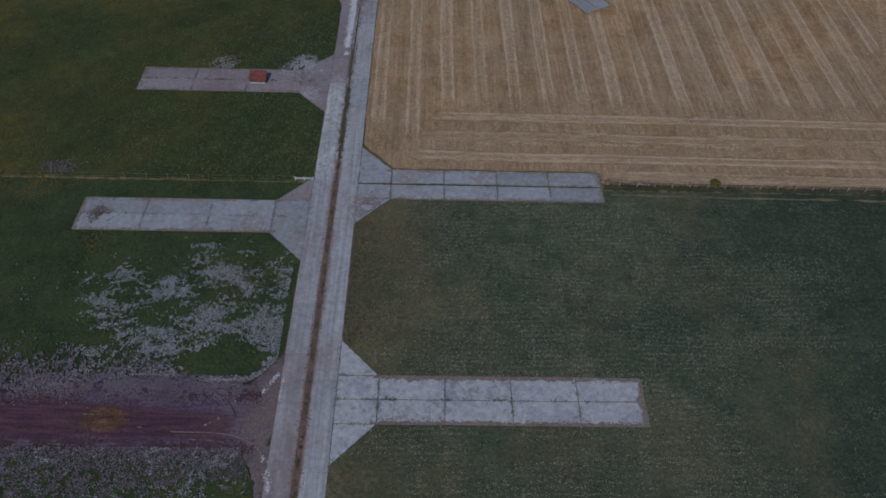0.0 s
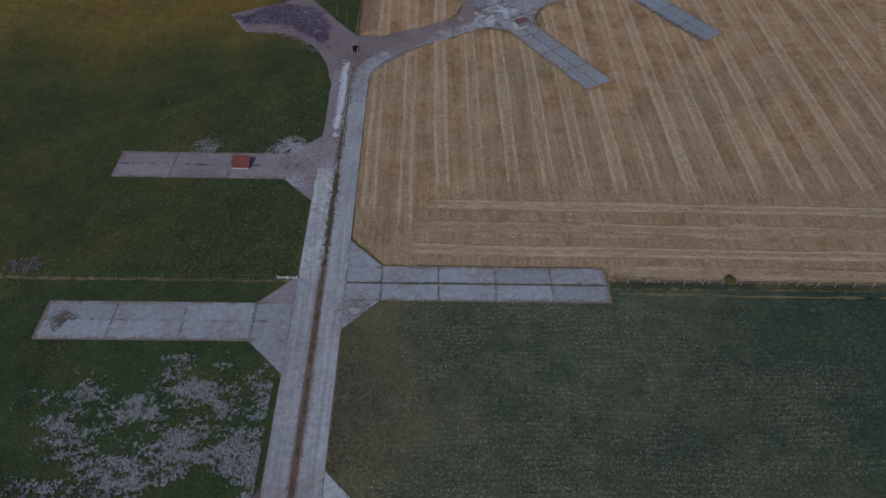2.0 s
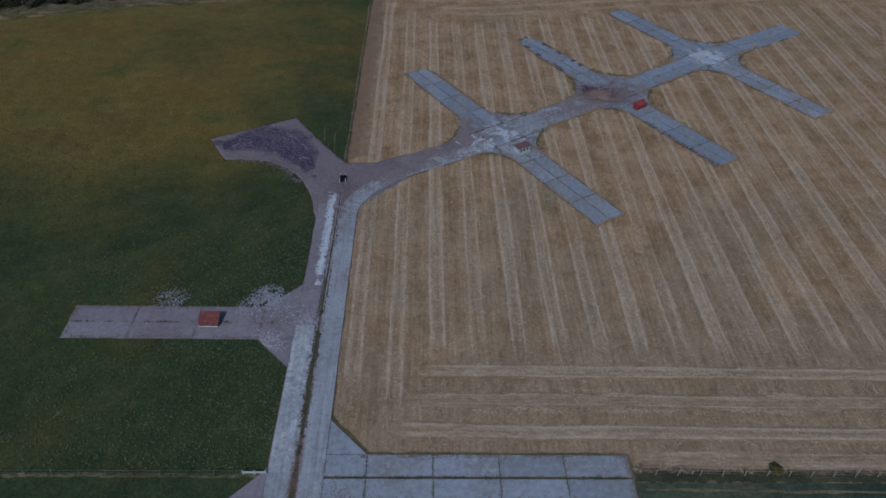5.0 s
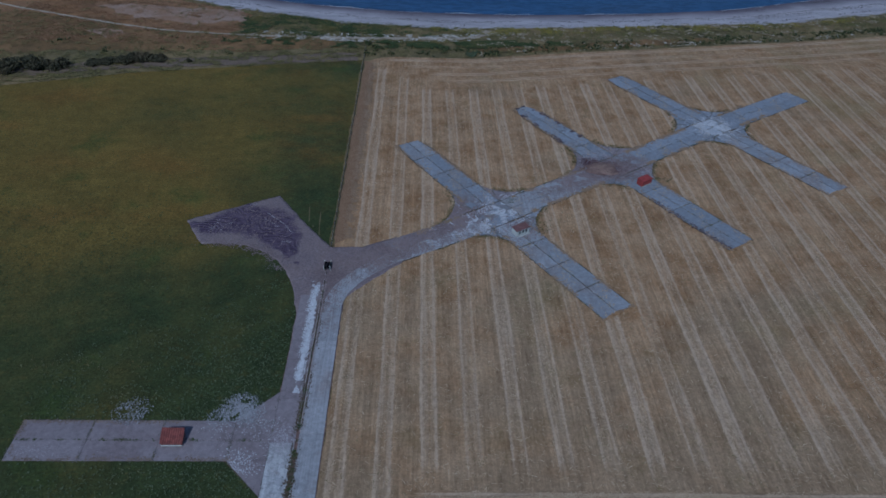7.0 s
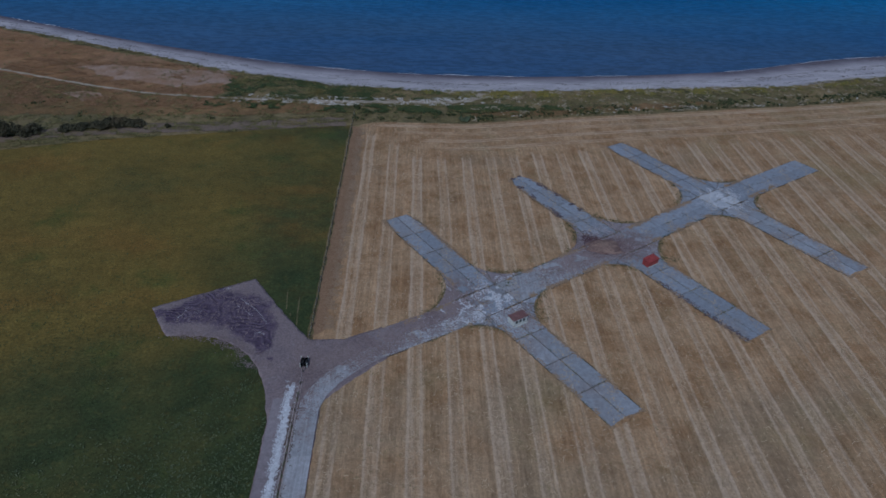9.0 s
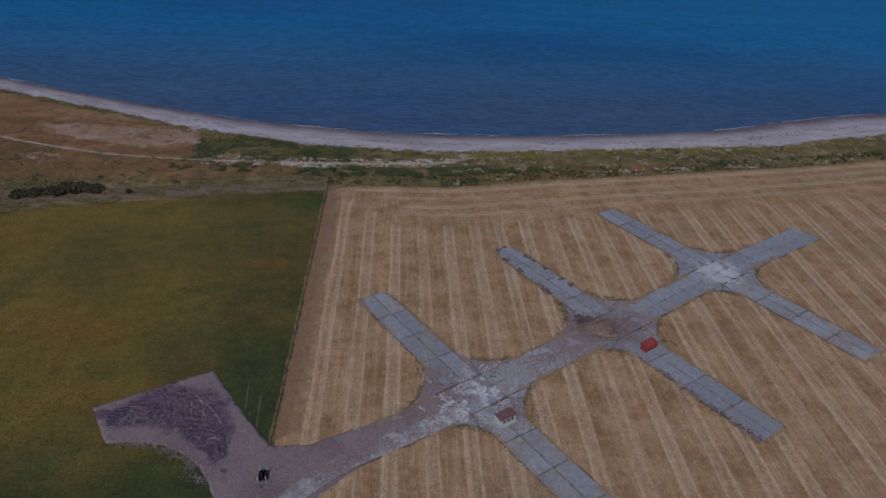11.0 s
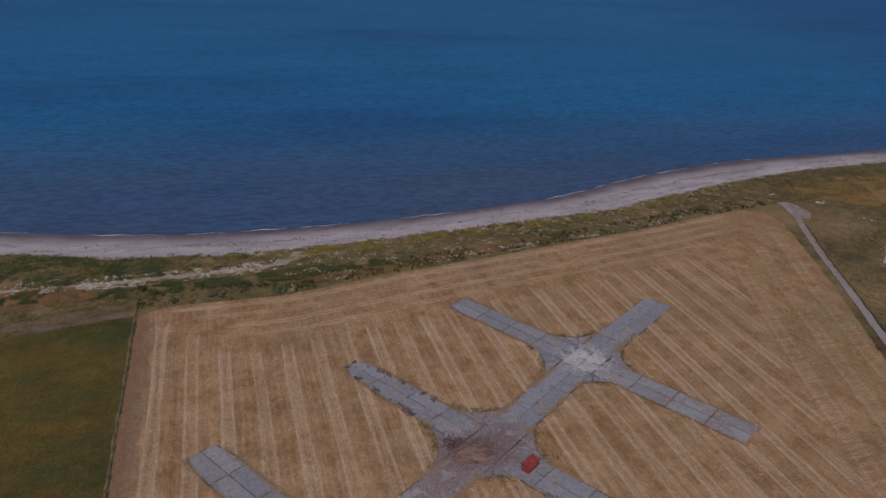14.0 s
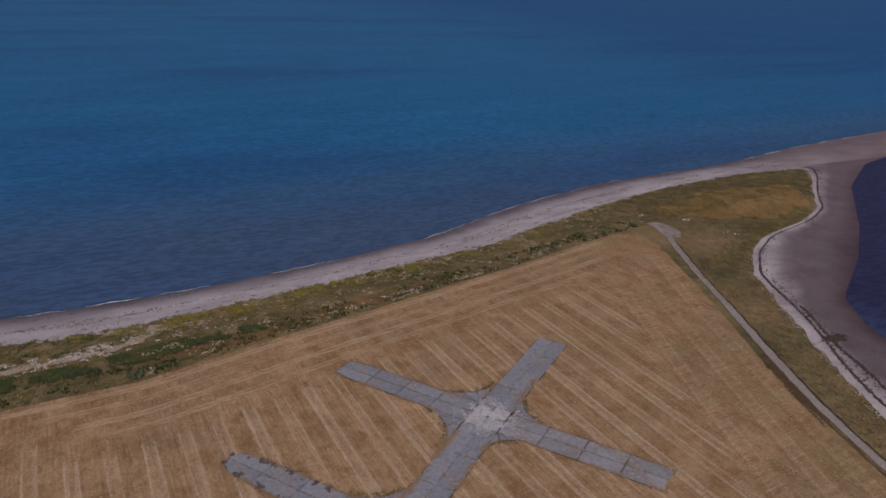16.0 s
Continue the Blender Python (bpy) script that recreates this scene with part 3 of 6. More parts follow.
def spread(lo, hi, step, far):
    """Grid lines: even from lo to hi, then wider and wider out to far."""
    mid = list(np.arange(lo, hi + 0.1, step))
    out, d = [], step
    while d < far:
        d *= 1.7
        out.append(d)
    return np.array([lo - v for v in reversed(out)] + mid + [hi + v for v in out])


def land_grid(name, gx, gy, lift, material, bumps=0.0):
    X, Y = np.meshgrid(gx, gy)
    Z = height(X.ravel(), Y.ravel()) + lift
    if bumps:
        Z = Z + bumps * np.array([max(0.0, wobble(x, y, 5.0, 2.0) + 0.6 * wobble(x, y, 1.9, 7.0)) for x, y in zip(X.ravel(), Y.ravel())]) * np.clip((Y.ravel() - 84) / 10, 0, 1)
    n, m = len(gx), len(gy)
    i = (np.arange(m - 1)[:, None] * n + np.arange(n - 1)[None]).ravel()
    return mesh_np(name, np.c_[X.ravel(), Y.ravel(), Z], np.c_[i, i + 1, i + n + 1, i + n], material)


ground = land_grid("ground", spread(-220, 430, 3.0, 2500), spread(-180, 240, 3.0, 2500), -0.06, M_DUNE)
tagged(ground, "rough coastal ground with olive and straw-coloured dune grass", "ground", kind="structure")


def ribbon(name, us, lo, hi, rows, along_x, lift, material, ragged=0.0, seed=1.0):
    """A strip of ground between two curves, laid on the land."""
    V = []
    for u in us:
        a = lo(u) + ragged * (wobble(u, 0, 4.0, seed) + 0.7 * wobble(u, 0, 1.3, seed + 2))
        for w in np.linspace(a, hi(u), rows):
            V.append((u, w) if along_x else (w, u))
    V = np.array(V)
    z = height(V[:, 0], V[:, 1]) + lift
    k = (np.arange(len(us) - 1)[:, None] * rows + np.arange(rows - 1)[None]).ravel()
    quad = np.c_[k, k + rows, k + rows + 1, k + 1] if along_x else np.c_[k, k + 1, k + rows + 1, k + rows]
    return mesh_np(name, np.c_[V, z], quad, material)


beach = ribbon("beach", np.arange(-330, 520, 1.2), veg, lambda u: shore(u) + 12, 22, True, 0.0, M_SAND, 1.6)
tagged(beach, "pale grey sand beach with dark tide lines", "beach", kind="structure")
flat_e = ribbon("mudflat", np.arange(-150, 152, 1.2), bank_e, lambda u: water_e(u) + 60, 26, False, 0.012, M_FLAT, 1.2, 5.0)
tagged(flat_e, "wet brown and grey sand flat around a shallow bay", "mudflat", kind="structure")

bm = bmesh.new()
bmesh.ops.create_circle(bm, cap_ends=True, segments=96, radius=4600)
bmesh.ops.translate(bm, verts=bm.verts, vec=(60, 300, SEA))
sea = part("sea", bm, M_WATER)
tagged(sea, "deep blue sea with small wind ripples", "water", kind="structure")

# ---- the fields ----
STUBBLE = [(3.35, -50), (8.2, -55.2), (38.9, -55.2), (38.9, -58.2), (110, -58.6), (117, -22), (128.3, 12), (135, 30.7), (140.4, 43.5), (146, 55.1), (152.1, 66.9), (159.1, 81.4), (166.4, 97.6)]
STUBBLE += arc((166.4, 97.6), (175.5, 118.5), (159, 115.2), 8)[1:] + [(x, float(north_e(x))) for x in (150, 135, 119, 102, 85, 70, 54, 40, 28, 16, 8)]
STUBBLE += arc((8, 89.2), (0.7, 89), (0.6, 82), 5)[1:] + [(0.6, 6), (3.35, -6)]
stubble = sheet("stubble_field", outline(STUBBLE, 1.0, 0.35, 2.5, 1.0), 0.0, M_STUBBLE, 0.06)
tagged(stubble, "harvested tan stubble field striped with pale straw swaths", "field", kind="structure")
MEADOW = [(-3.2, -58.4), (-3.2, -8), (-0.4, 6), (-0.4, 86.6)] + [(x, float(north_w(x))) for x in (-14, -28, -42, -54, -66, -76, -95, -120, -150)] + [(-190, 30), (-190, -58.4)]
meadow = sheet("meadow_north", outline(MEADOW, 1.0, 0.3, 2.0, 2.0), 0.0, M_GRASS_N, 0.06)
tagged(meadow, "dark green meadow turning ochre towards the sea", "field", kind="structure")
meadow_s = sheet("meadow_south", outline([(-3.2, -58.4), (-190, -58.4), (-190, -190), (-3.2, -190)], 1.5, 0.0), 0.0, M_GRASS_S, 0.06)
tagged(meadow_s, "dark green rough meadow with patches of white flowers", "field", kind="structure")
crop = sheet("crop_field", outline([(3.3, -190), (112, -190), (110, -59.2), (38.7, -59.2), (38.7, -61), (8, -61.6), (3.3, -66)], 1.5, 0.12, 2.0, 4.0), 0.0, M_CROP, 0.06)
tagged(crop, "dark green young crop with faint drilled rows", "field", kind="structure")


def swath(path, width, seed, lift=0.006):
    """Verts, quads and straw weights of one flattened band of pale straw."""
    prof = ((-0.62, 0.0, 0.002), (-0.47, 0.3, 0.015), (-0.37, 1.08, 0.03), (-0.25, 0.66, 0.025), (0.0, 0.42, 0.025), (0.25, 0.62, 0.025), (0.36, 1.0, 0.03), (0.47, 0.3, 0.015), (0.62, 0.0, 0.002))
    tone = 0.92 + 0.16 * math.sin(seed * 7.3)
    V, W = [], []
    for k, (x, y) in enumerate(path):
        x0, y0 = path[max(0, k - 1)]
        x1, y1 = path[min(len(path) - 1, k + 1)]
        d = math.hypot(x1 - x0, y1 - y0)
        nx, ny = (y1 - y0) / d, -(x1 - x0) / d
        w = width * (1 + 0.14 * wobble(x, y, 9, seed))
        sh = 0.16 * wobble(x, y, 16, seed + 2)
        fade = min(1.0, k / 2.0, (len(path) - 1 - k) / 2.0)
        for s, a, z in prof:
            V.append((x + nx * (s * w + sh), y + ny * (s * w + sh), lift + z))
            W.append(a * tone * fade * (1 + 0.3 * wobble(x, y, 12, seed + 5) + 0.15 * wobble(x * 3, y, 5, seed + 8 + s)))
    n = len(path)
    m = len(prof)
    k = (np.arange(n - 1)[:, None] * m + np.arange(m - 1)[None]).ravel()
    return np.array(V), np.c_[k, k + m, k + m + 1, k + 1], W


def line(p0, p1, step=1.5):
    n = max(2, int(math.dist(p0, p1) / step))
    return [(p0[0] + (p1[0] - p0[0]) * k / n, p0[1] + (p1[1] - p0[1]) * k / n) for k in range(n + 1)]


bands = []
edge_e = lambda y: float(np.interp(y, (-58, -22, 11, 36, 74, 104), (110, 117, 128, 138, 154, 168.5)))
for k in range(30):
    x = 5.2 + 5.55 * k
    y1 = float(north_e(x)) - 18.0
    y0 = -40.5 if k > 1 else (-49.5 if k else -46.0)
    while edge_e(y0) - 22.5 < x and y0 < y1:
        y0 += 1.0
    if k < 2:
        y1 += 12 - 5 * k
    if y1 - y0 > 8:
        bands.append((line((x, y0), (x, y1)), 2.5))
for k, off in enumerate((2.2, 6.2, 10.4, 14.8)):
    xs = np.arange(5 + 5.5 * k, 158 - 4 * k, 1.5)
    bands.append(([(x, float(north_e(x)) - off) for x in xs], 1.7))
for k, y in enumerate((-56.0, -52.2, -47.4, -42.8)):
    bands.append((line((9 + 1.6 * k if k else 40.0, y), (104, y - 0.6)), 2.0))
for k, off in enumerate((4.0, 11.7, 20.3)):
    ys = np.arange(-50 + 7 * k, 101 - 7 * k, 1.5)
    bands.append(([(edge_e(y) - off, y) for y in ys], 3.4))
for k, (path, width) in enumerate(bands):
    across = abs(path[0][0] - path[-1][0]) > 0.5
    v, f, w = swath(path, width, k * 1.37, 0.014 + 0.002 * (k % 12) if across else 0.006)
    band = mesh_np("swath", v, f, M_HEADLAND if across else M_STUBBLE, stubble)
    faint = 0.6 if across and abs(path[0][1] - path[-1][1]) > 60 else (0.85 if across else 1.0)
    band.data.attributes.new("straw", "FLOAT", "POINT").data.foreach_set("value", np.array(w, np.float32) * faint)

# ---- tracks and dirt on the land ----
def strip(name, pts, width, z, material, amp=0.4, seed=1.0):
    """A ribbon of soil along a line."""
    left, right = [], []
    fine = []
    for a, b in zip(pts, pts[1:]):
        fine += line(a, b, 1.2)[:-1]
    fine.append(pts[-1])
    fine = np.array(fine)
    k = np.hanning(9)[1:-1]
    pad = np.r_[np.repeat(fine[:1], 3, 0), fine, np.repeat(fine[-1:], 3, 0)]
    fine = np.c_[np.convolve(pad[:, 0], k / k.sum(), "valid"), np.convolve(pad[:, 1], k / k.sum(), "valid")]
    d = np.gradient(fine, axis=0)
    d /= np.linalg.norm(d, axis=1)[:, None] + 1e-9
    V = []
    for (x, y), (dx, dy) in zip(fine, d):
        for s in (-0.5, -0.17, 0.17, 0.5):
            w = s * (width + amp * 2 * wobble(x, y, 2.5, seed + s))
            V.append((x - dy * w, y + dx * w))
    V = np.array(V)
    q = (np.arange(len(fine) - 1)[:, None] * 4 + np.arange(3)[None]).ravel()
    return mesh_np(name, np.c_[V, np.maximum(height(V[:, 0], V[:, 1]), -1.2) + z], np.c_[q, q + 1, q + 5, q + 4][:, ::-1], material)


HEATH = [(-140, 120), (-100, 118), (-60, 105), (-38, 103.5), (-33, 112), (-36, 121), (-60, 133), (-100, 150), (-140, 170)]
def draped(name, pts, step, lift, material, amp=0.8, seed=3.0):
    """A patch of ground cover that follows the land: a fine grid cut to an outline."""
    poly = outline(pts, 2.0, amp, 5.0, seed)
    xs, ys = zip(*poly)
    gx, gy = np.arange(min(xs), max(xs) + step, step), np.arange(min(ys), max(ys) + step, step)
    X, Y = np.meshgrid(gx, gy)
    n, m = len(gx), len(gy)
    i = (np.arange(m - 1)[:, None] * n + np.arange(n - 1)[None]).ravel()
    keep = inside(X.ravel()[i] + step / 2, Y.ravel()[i] + step / 2, poly)
    return mesh_np(name, np.c_[X.ravel(), Y.ravel(), height(X.ravel(), Y.ravel()) + lift], np.c_[i, i + 1, i + n + 1, i + n][keep], material)


bare = sheet("bare_strip", outline([(0.3, 6), (2.2, 8.0), (2.9, 30), (3.1, 70), (2.9, 82), (1.6, 86), (0.3, 86)], 0.3, 0.55, 3.2, 21.0), 0.03, M_BARE, 0.03)
tagged(bare, "narrow strip of bare reddish-brown soil along the fence", "soil", kind="structure")
heath = draped("heath", HEATH, 0.7, 0.02, M_HEATH, 2.5)
tagged(heath, "dry orange-brown heath with bare sandy patches", "heath", kind="structure")
HEATH_LOW = [(-140, 68), (-100, 84), (-80, 88), (-58, 90), (-44, 90.5), (-24, 92), (-6, 94.5), (-4, 99), (-19, 100.5), (-36, 101.5), (-55, 103.5), (-73, 108.6), (-101, 119), (-140, 137)]
heath_low = draped("heath_low", HEATH_LOW, 0.6, 0.018, M_HEATHDARK, 2.0, 4.0)
tagged(heath_low, "dark brown heath between a ditch and a track", "heath", kind="structure")
heath_e = draped("heath_east", [(190, 127), (200, 118), (207, 112), (222, 107), (236, 108), (252, 116), (263, 131), (248, 137.5), (218, 137), (196, 133)], 0.5, 0.02, M_GOLD, 5.0, 6.0)
tagged(heath_e, "dry golden grass on the low headland", "heath", kind="structure")
track_w = strip("dirt_track", [(-150, 142), (-101, 120), (-73, 109.6), (-55, 104.6), (-36, 102.7), (-19, 102), (-11, 102.8)], 0.9, 0.045, M_TRACK, 0.5)
tagged(track_w, "narrow pale dirt track along the heath", "track", kind="structure")
TRACK = [(-13, 101.8), (-3, 102.5), (6, 103.2), (17, 103.6), (26, 104.4), (31.5, 106.8), (34, 111.5)]
track = strip("sandy_track", TRACK, 2.2, 0.05, M_TRACK, 1.0)
tagged(track, "pale sandy track through the dune grass", "track", kind="structure")
path_rim = strip("path_rim", [(111.7, -62.3), (120.7, -22.4), (132.5, 13.5), (139.0, 31.0), (146.2, 46.1), (151.9, 57.2), (158.5, 70.1), (166.1, 85.4), (170.7, 93.9), (175.8, 103.4)], 0.4, 0.05, M_WEEDY, 0.5)
tagged(path_rim, "dark weedy rim along a gravel path", "verge", kind="structure")
path_e = strip("gravel_path", [(104, -120), (110.5, -62), (119.5, -22), (131.3, 14), (137.8, 31.6), (145.1, 46.7), (150.8, 57.8), (157.4, 70.7), (165, 86), (169.6, 94.5), (174.8, 104), (178.6, 110.5), (180.6, 116.5)], 1.8, 0.06, M_PATH, 0.25)
tagged(path_e, "light gravel path along the field edge", "path", kind="structure")
ditch = strip("ditch", [(-150, 54), (-85, 73.5), (-63, 79.8), (-48, 82.2), (-30, 84.6), (-13, 87.2), (-1, 88.9)], 5.4, 0.04, M_DITCH, 0.9)
tagged(ditch, "grey-brown silted ditch along the meadow edge", "ditch", kind="structure")
verge_w = sheet("verge", outline([(-3.4, -58.2), (-100, -58.2), (-100, -58.65), (-3.4, -58.65)], 0.5, 0.22, 1.2, 7.0), 0.012, M_VERGE, 0.02)
tagged(verge_w, "narrow strip of straw-coloured dry grass under a fence", "verge", kind="structure")
verge_e = sheet("verge_east", outline([(38.9, -57.8), (110, -58.1), (110, -59.2), (38.9, -59.1)], 0.4, 0.45, 1.0, 8.0), 0.012, M_WEEDY, 0.02)
tagged(verge_e, "narrow dark weedy strip between stubble and crop", "verge", kind="structure")
bare_s = sheet("bare_strip_south", outline([(39.2, -56.6), (108, -57.2), (108, -58.3), (39.2, -58.0)], 0.4, 0.45, 1.4, 18.0), 0.010, M_BARESOUTH, 0.02)
tagged(bare_s, "narrow strip of bare brown soil along the fence", "soil", kind="structure")
crop_edge = strip("crop_edge", [(39, -60.0), (60, -60.3), (85, -60.4), (108, -60.4)], 0.3, 0.03, M_VERGE, 0.3)
tagged(crop_edge, "thin line of straw-coloured dry grass edging the crop", "verge", kind="structure")
fence_verge = sheet("fence_verge", outline([(0.02, 6), (0.18, 6), (0.18, 90), (0.02, 90)], 0.3, 0.16, 0.9, 15.0), 0.034, M_WEEDY, 0.03)
tagged(fence_verge, "narrow dark weedy strip under the long fence", "verge", kind="structure")
for pts in ([(-5.2, 19.2), (-4.9, 16), (-4.5, 12.2)], [(-2.9, 17), (-2.6, 12), (-2.3, 8.2)], [(-3.9, 12.4), (-3.6, 10.8)]):
    rut = strip("wheel_rut", pts, 0.18, 0.012, M_VERGE, 0.16)
    tagged(rut, "pale worn wheel rut in the grass beside the fence", "track", kind="structure")
bare_sand = draped("sand_patch", [(24, 112.6), (29, 109), (34, 108.4), (42, 108.2), (42, 110.2), (36, 111.6), (30, 114.6)], 0.4, 0.035, M_TRACK, 1.4, 8.0)
tagged(bare_sand, "bare pale sand patch where a track meets the beach", "sand", kind="structure")
heath_mid = draped("heath_middle", [(30, 94.2), (46, 95.5), (62, 98), (80, 102), (100, 107), (98, 110), (78, 106), (58, 101.6), (42, 99.6), (31, 98)], 0.5, 0.022, M_HEATHDARK, 1.6, 12.0)
tagged(heath_mid, "brown dry grass between stubble and dune", "heath", kind="structure")
sand_w = draped("sand_patch", [(-77, 103.5), (-70, 98), (-65.5, 100.5), (-67, 103.2), (-72, 104.5)], 0.4, 0.03, M_SANDDULL, 1.2, 13.0)
BARE_HEATH = [(-80, 121), (-66, 114.5), (-52, 111), (-40, 110), (-35.5, 115), (-37, 121), (-45, 124.5), (-58, 124.5), (-70, 127)]
bare_heath = draped("bare_heath", BARE_HEATH, 0.35, 0.035, M_SANDDULL, 5.0, 19.0)
tagged(bare_heath, "bare mauve-grey sand showing through dry heath", "sand", kind="structure")
tagged(sand_w, "bare pale sand beside the dirt track", "sand", kind="structure")
dark_verge = strip("dark_verge", [(104, -40), (113, -25), (124, 3), (131.6, 22.5), (136.0, 32.4), (140.4, 41.0), (143.6, 47.6)], 2.8, 0.02, M_DARKVERGE, 0.9, 14.0)
tagged(dark_verge, "dark brown weedy verge between stubble and path", "verge", kind="structure")
path_end = draped("path_end", [(176.2, 107.5), (180.2, 106), (183.4, 109), (184.6, 114), (183.0, 119), (179.4, 120), (178.2, 114)], 0.25, 0.055, M_PATH, 0.8, 9.0)
tagged(path_end, "worn sandy patch where a gravel path ends", "path", kind="structure")

# ---- concrete pavements: a soil bed each, with slabs of 7.62 m by 3.05 m ----
BAY, LANE, ROAD = 7.62, 3.05, 3.22
SLABS = []  # (bed, corner points, material)


def bed(name, pts, label, z=0.03, material=None, amp=0.12):
    ob = sheet(name, outline(pts, 0.7, amp, 1.5, len(SLABS) * 0.3), z, material or M_BED, 0.05)
    return tagged(ob, label, "pavement", kind="structure")


def frame_of(cx, cy, degrees):
    c, s = math.cos(radians(degrees)), math.sin(radians(degrees))
    return lambda u, v: (cx + c * u - s * v, cy + s * u + c * v)


def lay(parent, to, u0, u1, v0, v1, material, bay=BAY):
    """Rows of slabs over a stretch of a pavement, cut in bays along u."""
    n = max(1, round((u1 - u0) / bay))
    for k in range(n):
        a, b = u0 + (u1 - u0) * k / n, u0 + (u1 - u0) * (k + 1) / n
        SLABS.append((parent, [to(a, v0), to(b, v0), to(b, v1), to(a, v1)], material))


def pad(name, to, length, label, material, seam=0.0, splay=None):
    """A side pad: a throat with two splayed corners and two lanes of slabs. u runs away from the road's edge."""
    ob = bed(name, [to(-0.2, -LANE - 5), to(5, -LANE), to(length, -LANE), to(length, LANE), to(5, LANE), to(-0.2, LANE + 5)], label)
    for s in (-1, 1):
        lo, hi = sorted((s * seam, s * LANE))
        lay(ob, to, 0, 4.75, lo, hi, material, 9)
        lay(ob, to, 4.75, length, lo, hi, material)
        tri = [to(0, s * LANE), to(4.75, s * LANE), to(0, s * (LANE + 4.9))]
        SLABS.append((ob, tri if s > 0 else tri[::-1], splay if splay and s < 0 else material))
    return ob


road_to = frame_of(0, -161, 90)
road = bed("road", [(-ROAD - 0.1, -161), (ROAD + 0.1, -161), (ROAD + 0.1, -5), (-ROAD - 0.1, -5)], "two-lane concrete slab road with a reddish soil median", material=M_MEDIAN)
lay(road, road_to, 0, 53.3, 0.34, ROAD, M_CONC_ROAD)
lay(road, road_to, 53.3, 73.5, 0.34, ROAD, M_CONC_DUSTY)
lay(road, road_to, 73.5, 103, 0.34, ROAD, M_CONC_ROAD)
lay(road, road_to, 103, 126, 0.2, ROAD, M_CONC_LIMED)
lay(road, road_to, 126, 154, 0.2, ROAD, M_CONC_DIRTY)
lay(road, road_to, 0, 103, -ROAD, -0.34, M_CONC_ROAD)
lay(road, road_to, 103, 152, -ROAD, -0.2, M_CONC_ROAD)
pad("hardstand_r1", frame_of(ROAD, -93.5, 0), 35.1, "scaling pale concrete pad beside the road", M_CONC_CRUST)
pad("hardstand_r2", frame_of(ROAD, -58.65, 0), 35.3, "grey concrete pad with weeds in its middle joint", M_CONC, 0.12)
pad("hardstand_l2", frame_of(-ROAD, -65.4, 180), 31.2, "smooth grey concrete pad in the meadow", M_CONC, splay=M_CONC_DIRTY)
pad("hardstand_l3", frame_of(-ROAD, -34.65, 180), 31.0, "soiled mauve-grey concrete pad with a shelter on it", M_CONC_DIRTY)

# the branch road with three crossings, each with slanting arms
X1, X2, X3, X4 = (28.8, 16.05), (54.4, 33.95), (80.2, 52.25), (106.8, 69.6)
ARM = -58.0
MAIN = math.degrees(math.atan2(X3[1] - X1[1], X3[0] - X1[0]))


CORNERS = {}


def crossing(name, c, label, material, fillet_mat, arms=((1, 31.1), (-1, 31.1)), legs=(10.0, 10.0, 8.0, 7.0), taper=None, pale=()):
    """Two arms across the branch road, with rounded corners between arm and road. legs: how far each corner reaches."""
    to, am = frame_of(*c, ARM), frame_of(*c, MAIN)
    pts, corners = [], []
    for q, (s, v) in enumerate(((-1, -1), (-1, 1), (1, 1), (1, -1))):
        g = legs[q]
        bow = arc(am(v * (g + 0.6), -s * 3.1), to(s * 4.3, v * 4.3), to(s * (g + 0.6), v * 3.1), 8)
        corners.append((s, v, bow))
    CORNERS[c] = corners
    half = curve(taper or [(0, 3.05), (16, 3.05), (27, 3.0), (31.1, 2.3)], 200, 3)
    tip = [(u, float(half(u)) + 0.07) for u in (16, 20, 24, 27, 29.5, arms[1][1])]
    order = [corners[0][2], [to(-u, -v) for u, v in tip] + [to(-u, v) for u, v in tip[::-1]], corners[1][2][::-1], corners[2][2], [to(arms[0][1], 3.12), to(arms[0][1], -3.12)], corners[3][2][::-1]]
    ob = bed(name, [p for some in order for p in some], label, 0.034)
    for s, length in arms:
        for lo, hi in ((-3.05, 0), (0, 3.05)):
            if s > 0:
                lay(ob, to, 3.3, length, lo, hi, M_CONC if "far_arm" in pale else material)
                continue
            n = 4
            for k in range(n):
                a, b = 3.3 + (length - 3.3) * k / n, 3.3 + (length - 3.3) * (k + 1) / n
                steps = [a, b] if k < 2 else list(np.linspace(a, b, 4))
                rim = [to(-u, math.copysign(float(half(u)), lo + hi)) for u in steps]
                pts = [to(-b, 0), to(-a, 0)] + rim
                SLABS.append((ob, pts if hi > 0 else pts[::-1], M_CONC if "tip" in pale and k == 3 else material))
    for s, v, bow in corners:
        hub = to(s * 3.3, v * 3.1)
        for a, b in ((0, 3), (3, 5), (5, 7)):
            tri = [hub, *bow[a : b + 1]]
            area = sum(p[0] * r[1] - p[1] * r[0] for p, r in zip(tri, tri[1:] + tri[:1]))
            SLABS.append((ob, tri if area > 0 else tri[::-1], fillet_mat if s < 0 else material))
    for lo, hi in ((-3.05, 0), (0, 3.05)):
        lay(ob, am, -3.4, 3.4, lo, hi, M_CONC_PALE if "hub" in pale else material, 3.4 if "hub" in pale else 9)
    return ob


